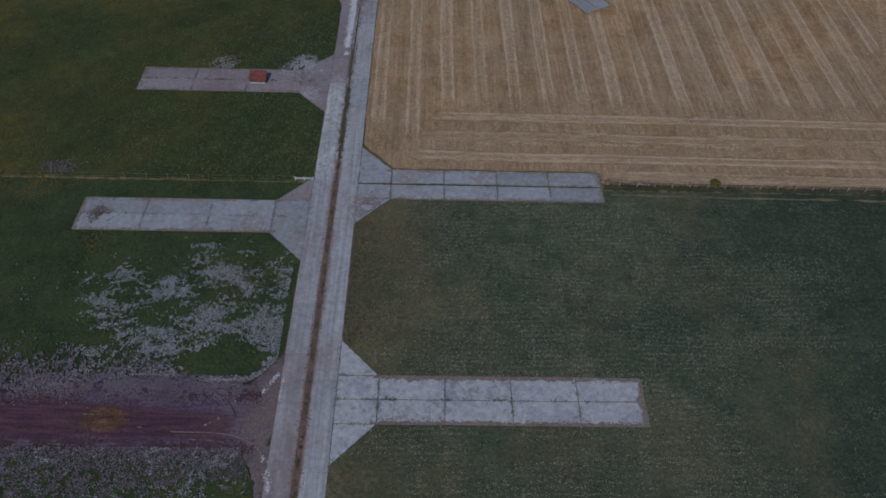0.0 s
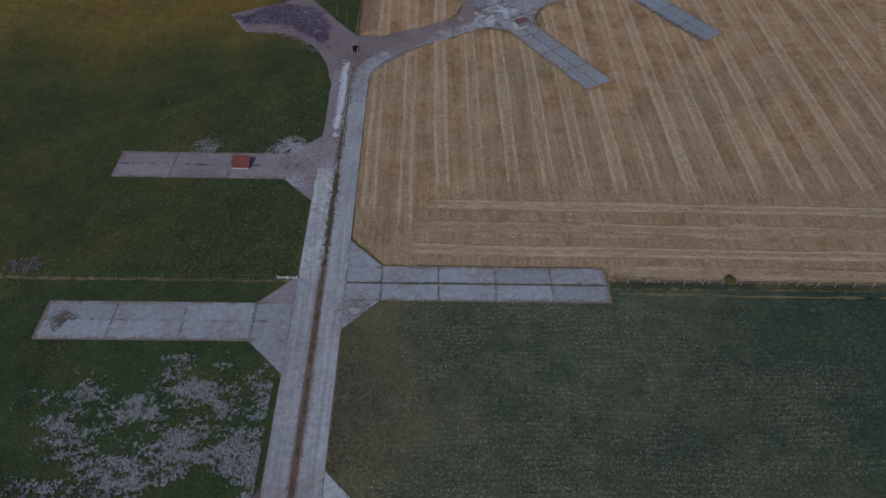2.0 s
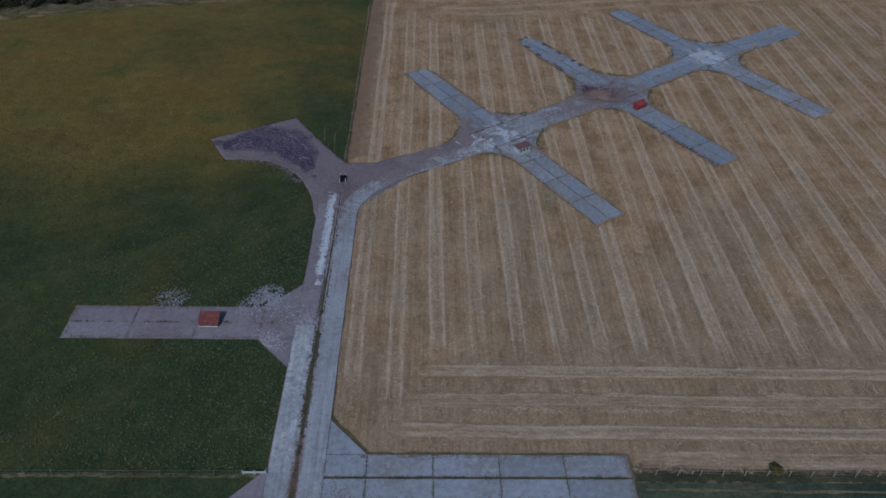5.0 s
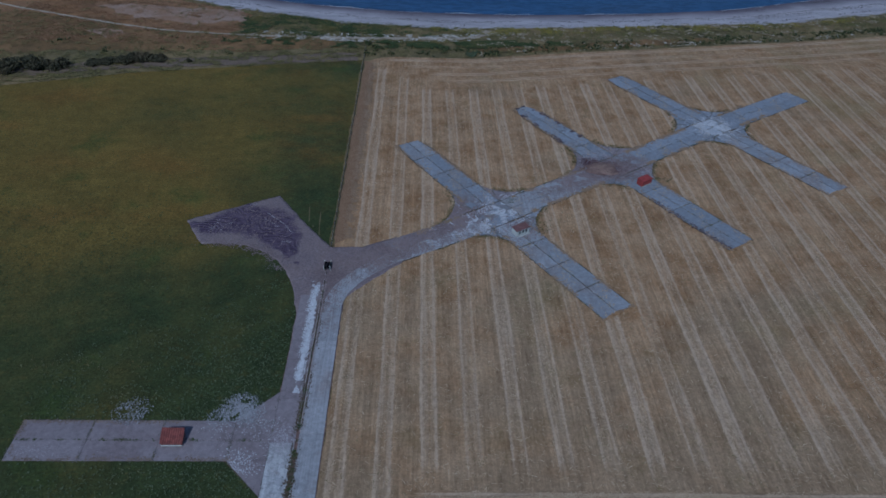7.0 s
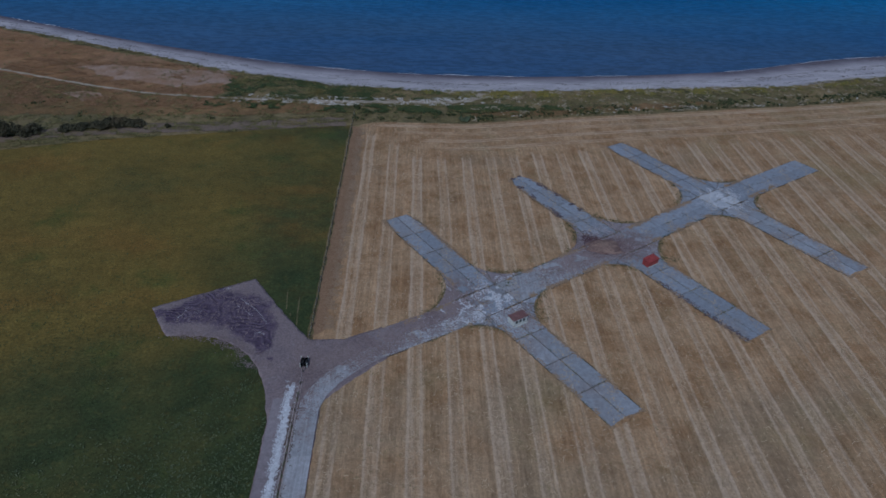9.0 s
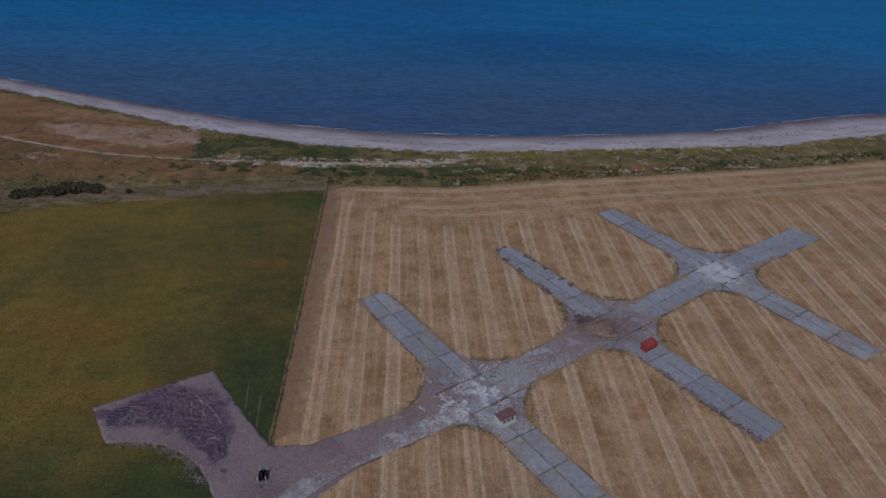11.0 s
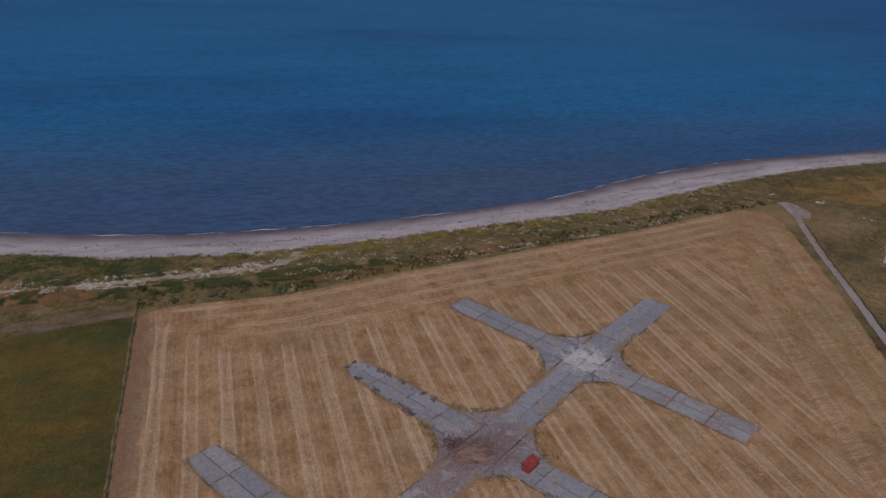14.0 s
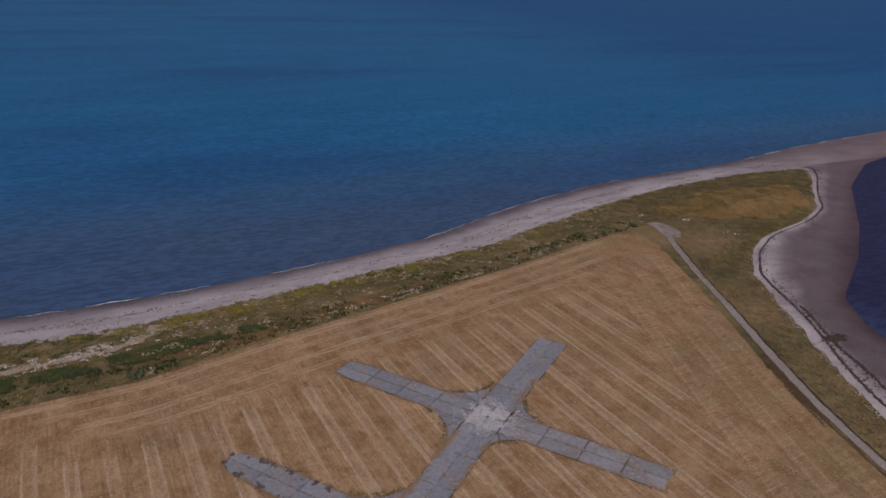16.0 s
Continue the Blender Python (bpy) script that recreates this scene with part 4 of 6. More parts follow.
crossing("hardstand_x1", X1, "grey concrete crossing with two slanting arms in the stubble", M_CONC_BLUE, M_CONC_DIRTY, pale=("tip", "far_arm"))
crossing("hardstand_x2", X2, "grey concrete crossing with a crumbling arm in the stubble", M_CONC_BLUE, M_CONC_DIRTY, taper=[(0, 3.05), (16, 2.95), (24, 2.75), (28.5, 2.5), (30.2, 1.9), (31.1, 1.2)])
crossing("hardstand_x3", X3, "pale concrete crossing with three arms in the stubble", M_CONC_BLUE, M_CONC_BLUE, pale=("hub", "far_arm"))
JOIN = [(10.2, 4.3), (20.5, 10.3)]
branch_pts = [(9.0, 7.5), (21.0, 13.7), (28.8, 19.6), (28.8, 12.5), (21.5, 7.3), (10.8, 0.8)]
branch = bed("branch_road", branch_pts, "narrow concrete branch road curving into the stubble")
for (xa, ya), (xb, yb) in ((JOIN[0], JOIN[1]), (JOIN[1], (25.9, 14.0))):
    to = frame_of(xa, ya, math.degrees(math.atan2(yb - ya, xb - xa)))
    ln = math.dist((xa, ya), (xb, yb))
    lay(branch, to, 0, ln, -LANE, 0, M_CONC_ROAD)
    lay(branch, to, 0, ln, 0, LANE, M_CONC_DIRTY)
for a, b, mat in ((X1, X2, M_CONC_ROAD), (X2, X3, M_CONC_BLUE), (X3, X4, M_CONC_BLUE)):
    d = math.degrees(math.atan2(b[1] - a[1], b[0] - a[0]))
    ln = math.dist(a, b)
    to = frame_of(*a, d)
    end = ln - 3.4 if b is not X4 else ln
    ob = bed("branch_road", [to(3.4, -3.2), to(end, -3.2), to(end, 3.2), to(3.4, 3.2)], "concrete slab road between two crossings")
    lay(ob, to, 3.4, end, -LANE, 0, mat)
    lay(ob, to, 3.4, end, 0, LANE, mat)

# the junction and the muddy western pad
to_w = arc((-21.7, 5.9), (-6, 8.5), (-3.35, -12), 12)
JUNCTION = to_w + [(-3.3, -16), (3.3, -16), (3.4, -9), (3.6, -7.6)] + arc((4.0, -7.0), (6.3, -4.0), (12.2, 1.5), 7) + [(12, 4.5), (11, 8.6), (5.2, 5.6), (0, 5.4), (-4.6, 11.6), (-11, 21.1), (-25.8, 12.8)]
MUD = [(-21, 11.0), (-16, 13.2), (-11.5, 12.0), (-8.5, 8.0), (-6.5, 4.0)]


def muddy(x, y):
    w = 1.75 * near(x, y, MUD, (3.4, 6.0, 6.2, 4.6, 1.8))
    for cx, cy, r in ((-9.1, 5.0, 1.1), (-6.8, 2.6, 1.2), (-16, 18.0, 1.0), (-24.2, 11.4, 1.6), (-5.0, 1.0, 0.8)):
        w = np.maximum(w, 1.3 * np.clip(1 - np.hypot(x - cx, y - cy) / r, 0, 1))
    return w


junction = patch("junction", outline(JUNCTION, 0.4, 0.16, 1.3, 5.0), 0.072, M_JUNCTION, {"mud": muddy}, 0.55, 0.08, 0.006)
tagged(junction, "dusty soil-covered junction of the concrete roads", "pavement", kind="structure")
mids = arc((1.77, -9.0), (2.5, -2.9), (10.95, 2.98), 5)
for (xa, ya), (xb, yb), k in zip(mids, mids[1:], range(4)):
    side = []
    for (xc, yc), q in (((xa, ya), k), ((xb, yb), k + 1)):
        x0, y0 = mids[max(q - 1, 0)]
        x1, y1 = mids[min(q + 1, 4)]
        d = math.hypot(x1 - x0, y1 - y0)
        side.append(((y1 - y0) / d * 1.45, -(x1 - x0) / d * 1.45))
    SLABS.append((junction, [(xa + side[0][0], ya + side[0][1]), (xb + side[1][0], yb + side[1][1]), (xb - side[1][0], yb - side[1][1]), (xa - side[0][0], ya - side[0][1])], M_CONC_ROAD))
SOIL_L1 = [(-3.1, -87.4), (-5.6, -90.6), (-8.5, -92.5), (-14, -90.9), (-19.5, -90.8), (-23, -91.5), (-27, -92.6), (-34, -93.0), (-60, -93.2), (-60, -99.8), (-32, -99.6), (-9.3, -99.5), (-6.5, -99.5), (-4.4, -103.6), (-3.1, -109)]
soil_l1 = patch("dirt_pad", outline(SOIL_L1, 0.4, 0.7, 1.6, 11.0), 0.04, M_DIRTPAD, {
    "brown": lambda x, y: 1.3 * near(x, y, [(-62, -96.4), (-30, -96.2), (-20, -96.6), (-9, -97.0)], (4.6, 4.6, 3.6, 2.4)),
    "fan": lambda x, y: np.clip((x + 11.5 - 0.3 * np.abs(y + 96.5)) / 7.0, 0, 1),
    "ochre": lambda x, y: 1.25 * np.clip(1 - np.abs(np.hypot((x + 21.8) / 2.6, (y + 96.3) / 1.7) - 0.55) / 0.65, 0, 1),
}, 0.6, 0.05, 0.03)
tagged(soil_l1, "dark reddish-brown bare soil covering a side pad", "soil", kind="structure")
for pts, w, mat, text in (
    ([(-15, -97.7), (-9.6, -97.8), (-7.3, -97.8), (-4.6, -98.9), (-3.6, -101)], 0.10, M_DUST, "thin pale wheel track on bare soil"),
    ([(-13, -98.6), (-8.6, -98.6), (-6.4, -99.2), (-5.0, -100.4)], 0.08, M_DUST, "thin pale wheel track on bare soil"),
    ([(-32, -99.4), (-26.5, -99.3), (-22, -99.35)], 0.08, M_DUST, "thin pale wheel track on bare soil"),
    ([(-16, -91.3), (-12.4, -91.6), (-9.7, -92.8), (-8.0, -94.2), (-7.2, -96.5)], 0.16, M_BROWN, "dark curved wheel rut in bare soil"),
    ([(-15.5, -92.2), (-12.6, -92.6), (-10.4, -93.6), (-9.0, -95.0)], 0.13, M_BROWN, "dark curved wheel rut in bare soil"),
    ([(-21.6, -100.2), (-20.6, -101.6), (-19.6, -103.2)], 0.14, M_BROWN, "dark curved wheel rut in bare soil"),
    ([(-24.8, -95.8), (-22.5, -95.6), (-20.4, -96.0)], 0.10, M_DUST, "pale streak on rotting straw"),
):
    mark = strip("wheel_track", pts, w, 0.10, mat, w * 0.7, len(SLABS) * 0.1)
    tagged(mark, text, "track", kind="structure")


# tan soil creeping over the edges of the arms and the branch road
def creep(to, u0, u1, v, out, seed, depth=0.5):
    """A ragged tongue of field soil lying on the edge v of a pavement, from u0 to u1."""
    inner, outer = [], []
    n = int((u1 - u0) / 0.3)
    for k in range(n + 1):
        u = u0 + (u1 - u0) * k / n
        f = math.sin(math.pi * k / n) ** 0.4
        d = depth * max(0.0, 0.3 + 1.1 * wobble(u, seed, 4.5, seed) + 0.25 * wobble(u, seed, 1.3, seed + 3)) * f
        inner.append(to(u, v - out * (d + 0.02)))
        outer.append(to(u, v + out * 0.35))
    ob = sheet("soil_creep", inner + outer[::-1], 0.107 + 0.001 * (seed % 5), M_STUBBLE, 0.1)
    return tagged(ob, "tan field soil creeping over the edge of the concrete", "soil", kind="structure")


def rim_soil(to, u0, u1, v, out, seed, depth, material):
    """Brown soil washed in a ragged band over one border of a pad."""
    inner, outer = [], []
    n = int((u1 - u0) / 0.15)
    for k in range(n + 1):
        u = u0 + (u1 - u0) * k / n
        d = depth * (0.55 + 0.5 * wobble(u, seed, 3.5, seed) + 0.55 * wobble(u, seed, 0.7, seed + 3))
        inner.append(to(u, v - out * max(0.04, d)))
        outer.append(to(u, v + out * 0.06))
    ob = sheet("soil_rim", inner + outer[::-1], 0.108, material, 0.02)
    return tagged(ob, "brown soil washed over the border of a concrete pad", "soil", kind="structure")


to_r1 = frame_of(ROAD, -93.5, 0)
rim_soil(to_r1, 5.0, 35.0, LANE, 1, 31.0, 0.75, M_RIM)
rim_soil(to_r1, 5.0, 35.0, -LANE, -1, 33.0, 0.6, M_RIM)
rim_soil(frame_of(ROAD + 35.1, -93.5, -90), -2.95, 2.95, 0.0, 1, 35.0, 0.9, M_RIM)
to_r2 = frame_of(ROAD, -58.65, 0)
rim_soil(to_r2, 5.0, 35.0, -LANE, -1, 37.0, 0.25, M_RIM)
to_l2 = frame_of(-ROAD, -65.4, 180)
rim_soil(to_l2, 5.0, 31.0, LANE, 1, 39.0, 0.3, M_RIM)
rim_soil(frame_of(-ROAD - 31.2, -65.4, 90), -2.95, 2.95, 0.0, 1, 41.0, 0.35, M_RIM)

FRINGE = []
q = 1
for c in (X1, X2, X3):
    to = frame_of(*c, ARM)
    for s_, v_, bow in CORNERS[c]:
        FRINGE.extend(bow)
    creep(frame_of(*to(31.1, 0), ARM - 90), -3.2, 3.2, 0.0, 1, q, 0.6)
    q += 1

# ---- growth and litter: things that nobody could count ----
rng = np.random.default_rng(7)


def tufts(name, P, h, w, blades, blade_w, material, label, category="grass", flat=True):
    """Clumps of leaning blades, three-cornered, at the places P."""
    n = len(P)
    k = blades
    base = np.repeat(P, k, 0)
    ang = rng.uniform(0, 2 * np.pi, n * k)
    s = np.repeat(rng.uniform(0.6, 1.35, n), k)
    r = rng.uniform(0, w, n * k) * s
    root = base + np.c_[np.cos(ang) * r, np.sin(ang) * r, np.zeros(n * k)]
    lean = (rng.uniform(0.7, 1.5, n * k) if flat else rng.uniform(0.2, 0.9, n * k)) * h * s
    rise = rng.uniform(0.25, 0.65, n * k) if flat else rng.uniform(0.55, 1.1, n * k)
    tip = root + np.c_[np.cos(ang) * lean, np.sin(ang) * lean, rise * h * s]
    root[:, 2] += 0.25 * h * s * flat
    a2 = ang + np.pi / 2 + rng.uniform(-0.4, 0.4, n * k)
    side = np.c_[np.cos(a2), np.sin(a2), np.zeros(n * k)] * blade_w * s[:, None]
    V = np.stack([root - side, root + side, tip], 1).reshape(-1, 3)
    ob = mesh_np(name, V, np.arange(len(V)).reshape(-1, 3), material)
    return tagged(ob, label, category, kind="stuff")


def flecks(name, P, size, material, label, category, tilt=0.5):
    """Small four-cornered petals or straws, each turned its own way."""
    n = len(P)
    a = rng.uniform(0, 2 * np.pi, n)
    sx, sy = (size[0] * rng.uniform(0.6, 1.4, n))[:, None], (size[1] * rng.uniform(0.6, 1.4, n))[:, None]
    u = np.c_[np.cos(a), np.sin(a), rng.uniform(-tilt, tilt, n)] * sx
    v = np.c_[-np.sin(a), np.cos(a), rng.uniform(-tilt, tilt, n)] * sy
    V = np.stack([P - u - v * 0.6, P + u * 0.7 - v, P + u + v * 0.7, P - u * 0.6 + v], 1).reshape(-1, 3)
    ob = mesh_np(name, V, np.arange(len(V)).reshape(-1, 4), material)
    return tagged(ob, label, category, kind="stuff")


def stones(name, P, size, material, label, category="stones"):
    """Rough eight-sided stones, half sunk in the ground."""
    n = len(P)
    s = size * rng.uniform(0.45, 1.5, (n, 1)) * rng.uniform(0.6, 1.3, (n, 3)) * (1, 1, 0.55)
    a = rng.uniform(0, 2 * np.pi, n)
    ex, ey = np.c_[np.cos(a), np.sin(a), 0 * a], np.c_[-np.sin(a), np.cos(a), 0 * a]
    ez = np.c_[rng.uniform(-0.3, 0.3, (n, 2)), np.ones(n)]
    V = np.stack([P + ex * s[:, :1], P + ey * s[:, 1:2], P - ex * s[:, :1] * 0.8, P - ey * s[:, 1:2] * 0.9, P + ez * s[:, 2:], P - ez * s[:, 2:] * 0.3], 1).reshape(-1, 3)
    f = np.array([(0, 1, 4), (1, 2, 4), (2, 3, 4), (3, 0, 4), (1, 0, 5), (2, 1, 5), (3, 2, 5), (0, 3, 5)])
    ob = mesh_np(name, V, (np.arange(n)[:, None, None] * 6 + f[None]).reshape(-1, 3), material)
    return tagged(ob, label, category, kind="stuff")


def scatter(x0, x1, y0, y1, count, poly=None, avoid=True, z=0.0, keep=None):
    """Random places in a rectangle, off the pavements."""
    x, y = rng.uniform(x0, x1, count), rng.uniform(y0, y1, count)
    ok = np.ones(count, bool)
    if poly:
        ok &= inside(x, y, poly)
    if avoid:
        for b in PAVED:
            ok &= ~inside(x, y, b)
    x, y = x[ok], y[ok]
    if keep is not None:
        ok = keep(x, y)
        x, y = x[ok], y[ok]
    return np.c_[x, y, np.full(len(x), z)]


def on_land(P, lift=0.0):
    P[:, 2] = height(P[:, 0], P[:, 1]) + lift
    return P


PAVED = [pts for _, pts, _ in SLABS] + [JUNCTION, SOIL_L1, [(-3.2, -161), (3.2, -161), (3.2, -5), (-3.2, -5)]]

tufts("meadow_tufts", scatter(-80, -0.5, -58, 86, 42000, MEADOW, keep=lambda x, y: rng.uniform(0, 1, len(x)) < np.interp(y, (-20, 25), (1.0, 0.25))), 0.17, 0.16, 3, 0.05, M_BLADE, "dark green grass tufts covering the northern meadow")
def grazed(x, y):
    return cloud(x, y, 7, 4.0) * 0.6 + cloud(x, y, 0.8, 8.0) * 0.6 + 0.5 * rng.uniform(-1, 1, len(x)) + 0.6 * np.clip((x + 28) / 24, -1, 1) - 0.9 * np.clip((y + 22) / 22, 0, 1) > 0.26


flecks("light_blades", scatter(-70, -3.4, -58, 10, 52000, MEADOW, z=0.16, keep=grazed), (0.12, 0.045), M_FRESH, "lighter green grass blades speckling the meadow", "grass")
tufts("rough_tufts", scatter(-60, -3.2, -112, -58, 26000), 0.2, 0.16, 3, 0.05, M_BLADE, "dark green grass tufts covering the southern meadow")
tufts("crop_tufts", scatter(3.3, 92, -118, -61, 52000, keep=lambda x, y: ((np.mod(y, 0.9) < 0.45) | (rng.uniform(0, 1, len(x)) < 0.6)) & (cloud(x, y, 14, 3.0) > -0.75)), 0.2, 0.1, 3, 0.035, M_CROPBLADE, "thin dark green leaves of a young crop in rows", "crop")
def drilled(x, y):
    rows = np.minimum(np.abs(np.mod(y + 0.35 * np.sin(x / 7 + 0.3 * y), 0.66) - 0.33), 1.3 * np.abs(np.mod(x, 2.1) - 1.05) + 0.07)
    return (rows < 0.22 + 0.08 * rng.uniform(-1, 1, len(x))) & (0.6 * cloud(x, y, 13, 8.0) + 0.8 * cloud(x * 0.35, y, 1.6, 5.0) + 0.5 * cloud(x, y * 0.3, 1.6, 2.0) + 0.8 * rng.uniform(-1, 1, len(x)) > 0.15 + 0.7 * np.clip((x - 48) / 25, 0, 1) + 0.18 + 0.5 * np.clip((12 - x) / 6, 0, 1))


flecks("crop_bloom", scatter(4, 84, -114, -61.8, 260000, z=0.2, keep=drilled), (0.058, 0.036), M_BLOOM, "pale withered heads scattered in the crop rows", "weeds")

# white chamomile in the southern meadow and by the shelter
def blooms(x, y):
    edge = np.clip((x + 36) / 9, 0, 1) * np.clip((-69.0 - y - 0.16 * np.maximum(-8 - x, 0)) / 6, 0, 1)
    shape = cloud(x * 0.7 + y * 0.2, y, 3.4, 6.0) * 0.5 + cloud(x * 0.6, y, 1.1, 2.0) * 0.55 + cloud(x, y, 0.4, 5.0) * 0.5
    bare = ((x + 10.0) / 5.6) ** 2 + ((y + 88.7) / 2.4) ** 2 + 0.7 * shape < 1
    return shape + 0.7 * edge + 0.2 * np.clip((x + 30) / 25, 0, 1) + 0.28 * rng.uniform(-1, 1, len(x)) > 0.92 + 0.9 * bare + 0.55 * np.clip((-20 - x) / 10, 0, 1) * np.clip((-80 - y) / 6, 0, 1)


P = scatter(-40, -4.0, -91.5, -69, 150000, z=0.22, keep=blooms)
flecks("chamomile", P, (0.05, 0.03), M_FLOWER, "dense white chamomile flowers in wandering patches", "flowers")
P = scatter(-46, -4.8, -113, -99.5, 60000, z=0.2, keep=lambda x, y: cloud(x, y, 0.7, 4.0) * 0.8 + 0.5 * cloud(x, y, 5, 1.0) + 0.3 * rng.uniform(-1, 1, len(x)) > 0.42)
flecks("chamomile", P, (0.05, 0.032), M_FLOWER, "speckled white chamomile flowers beside bare soil", "flowers")
P = scatter(-46, -4.2, -92.8, -84.5, 17000, z=0.2, keep=lambda x, y: cloud(x, y, 0.8, 9.0) + 0.5 * (-88.5 - y) / 2.5 + 0.5 * rng.uniform(-1, 1, len(x)) - 1.6 * (((x + 10.0) / 6.4) ** 2 + ((y + 88.7) / 2.6) ** 2 < 1) > 0.35)
flecks("withered_weeds", P, (0.13, 0.07), M_DEAD, "withered mauve-grey weeds along the bare soil", "weeds")
P = scatter(-50, -4.6, -113, -98.8, 60000, z=0.17, keep=lambda x, y: cloud(x, y, 1.0, 3.0) + 0.6 * cloud(x, y, 0.45, 8.0) + (y + 107.0) / 7 + 0.5 * rng.uniform(-1, 1, len(x)) - 1.2 * np.clip((x + 14) / 6, 0, 1) * np.clip((-102.5 - y) / 2, 0, 1) > 0.45)
flecks("withered_weeds", P, (0.07, 0.04), M_DEAD, "withered mauve-grey weeds along the bare soil", "weeds")
for mean, spread_y, n in ((-93.2, 0.5, 3500), (-99.6, 0.5, 4200)):
    P = np.c_[rng.uniform(-58, -5, n), rng.normal(mean, spread_y, n), np.full(n, 0.12)]
    P = P[cloud(P[:, 0] * 0.5, P[:, 1], 1.4, 6.0) > -0.2]
    flecks("trodden_soil", P, (0.12, 0.06), M_BROWN, "dark reddish-brown soil trodden into the meadow edge", "soil", 0.1)
P = np.c_[rng.normal(-21.8, 1.3, 380), rng.normal(-96.3, 0.7, 380), np.full(380, 0.10)]
flecks("rotten_straw", P, (0.2, 0.06), M_OCHRE, "ochre rotting straw strewn on bare soil", "straw", 0.15)
for cx, cy, r, n in ((-21.4, -30.1, 2.2, 430), (-7.8, -29.8, 2.6, 1500), (-7.4, -29.9, 1.4, 700), (-5.6, -31.2, 1.6, 120), (-10.5, -31.6, 1.6, 160)):
    a, d = rng.uniform(0, 2 * np.pi, n), r * np.sqrt(rng.uniform(0, 1, n)) * (1 + 0.18 * np.sin(np.arange(n) * 7.0))
    P = np.c_[cx + np.cos(a) * d, cy + np.sin(a) * d * 0.95, np.full(n, 0.16)]
    P = P[cloud(P[:, 0], P[:, 1], 0.8, 5.0) > -0.42]
    flecks("chamomile", P, (0.085, 0.055), M_FLOWER, "round patch of white flowers spilling onto a pad", "flowers")
P = scatter(-43, -37, -58, -54.6, 700, z=0.15, keep=lambda x, y: ((x + 40.2) / 2.6) ** 2 + ((y + 56.3) / 1.3) ** 2 < 1 + cloud(x, y, 1.0, 2.0))
flecks("withered_weeds", P, (0.10, 0.05), M_DEAD, "small mauve-grey patch of withered weeds", "weeds")

# weeds in the joints and on the median
def joint_weeds(x0, x1, y0, y1, n, thr=0.1):
    x, y = rng.uniform(x0, x1, n), rng.normal((y0 + y1) / 2, (y1 - y0) / 4, n)
    ok = cloud(x, y, 1.5, 7.0) > thr
    return np.c_[x[ok], y[ok], np.full(ok.sum(), 0.06)]


P = np.concatenate([joint_weeds(5, 38.4, -58.8, -58.5, 420, -0.05), joint_weeds(8, 38, -93.7, -93.3, 260, 0.2), joint_weeds(-33, -5, -65.6, -65.2, 200, 0.3), joint_weeds(-34, -5, -34.8, -34.5, 260, 0.1)])
Q = np.concatenate([joint_weeds(-112, -54, -0.12, 0.14, 1000, 0.0), joint_weeds(-56, -26, -0.32, 0.40, 1300, 0.0), joint_weeds(-28, -3, -0.10, 0.22, 420, 0.0)])
P = np.concatenate([P, np.c_[Q[:, 1], Q[:, 0], Q[:, 2]]])
for c in (X1, X2, X3):
    for ang in (ARM, MAIN):
        to = frame_of(*c, ang)
        Q = joint_weeds(-29, 29, -0.12, 0.12, 160, 0.2)
        P = np.concatenate([P, np.array([(*to(u, v), 0.06) for u, v, _ in Q])])
corner = [P]
for cx, cy, r, n in ((36.2, 11.6, 0.9, 70), (32.0, 20.6, 0.9, 60), (63.4, 29.2, 0.7, 40), (46.0, 40.5, 0.8, 40)):
    corner.append(np.c_[rng.normal(cx, r, n), rng.normal(cy, r, n), np.full(n, 0.06)])
P = np.concatenate(corner)
tufts("joint_weeds", P, 0.16, 0.10, 4, 0.035, M_BLADE, "small weeds growing in the joints of the concrete", "weeds")
P = []
for parent, pts, _ in SLABS:
    if len(pts) == 4 and parent.name.startswith("hardstand"):
        for (xa, ya), (xb, yb) in zip(pts, pts[1:] + pts[:1]):
            t = rng.uniform(0, 1, 10)
            P.append(np.c_[xa + (xb - xa) * t, ya + (yb - ya) * t, np.full(10, 0.05)])
P = np.concatenate(P)
P = P[cloud(P[:, 0], P[:, 1], 3.0, 1.0) > 0.25]
Q = []
for parent, pts, _ in SLABS:
    if parent.name.startswith(("hardstand", "branch")):
        for (xa, ya), (xb, yb) in zip(pts, pts[1:] + pts[:1]):
            t = rng.uniform(0, 1, 46)
            Q.append(np.c_[xa + (xb - xa) * t + rng.normal(0, 0.13, 46), ya + (yb - ya) * t + rng.normal(0, 0.13, 46), np.full(46, 0.112)])
Q = np.concatenate(Q)
Q = Q[cloud(Q[:, 0], Q[:, 1], 1.4, 6.0) > -0.05]
flecks("joint_dirt", Q, (0.07, 0.035), M_JOINT, "dark dirt and moss gathered along the joints of the slabs", "soil", 0.02)
tufts("edge_weeds", P, 0.14, 0.12, 4, 0.04, M_MARRAM, "dry weeds along the edges of the slabs", "weeds")

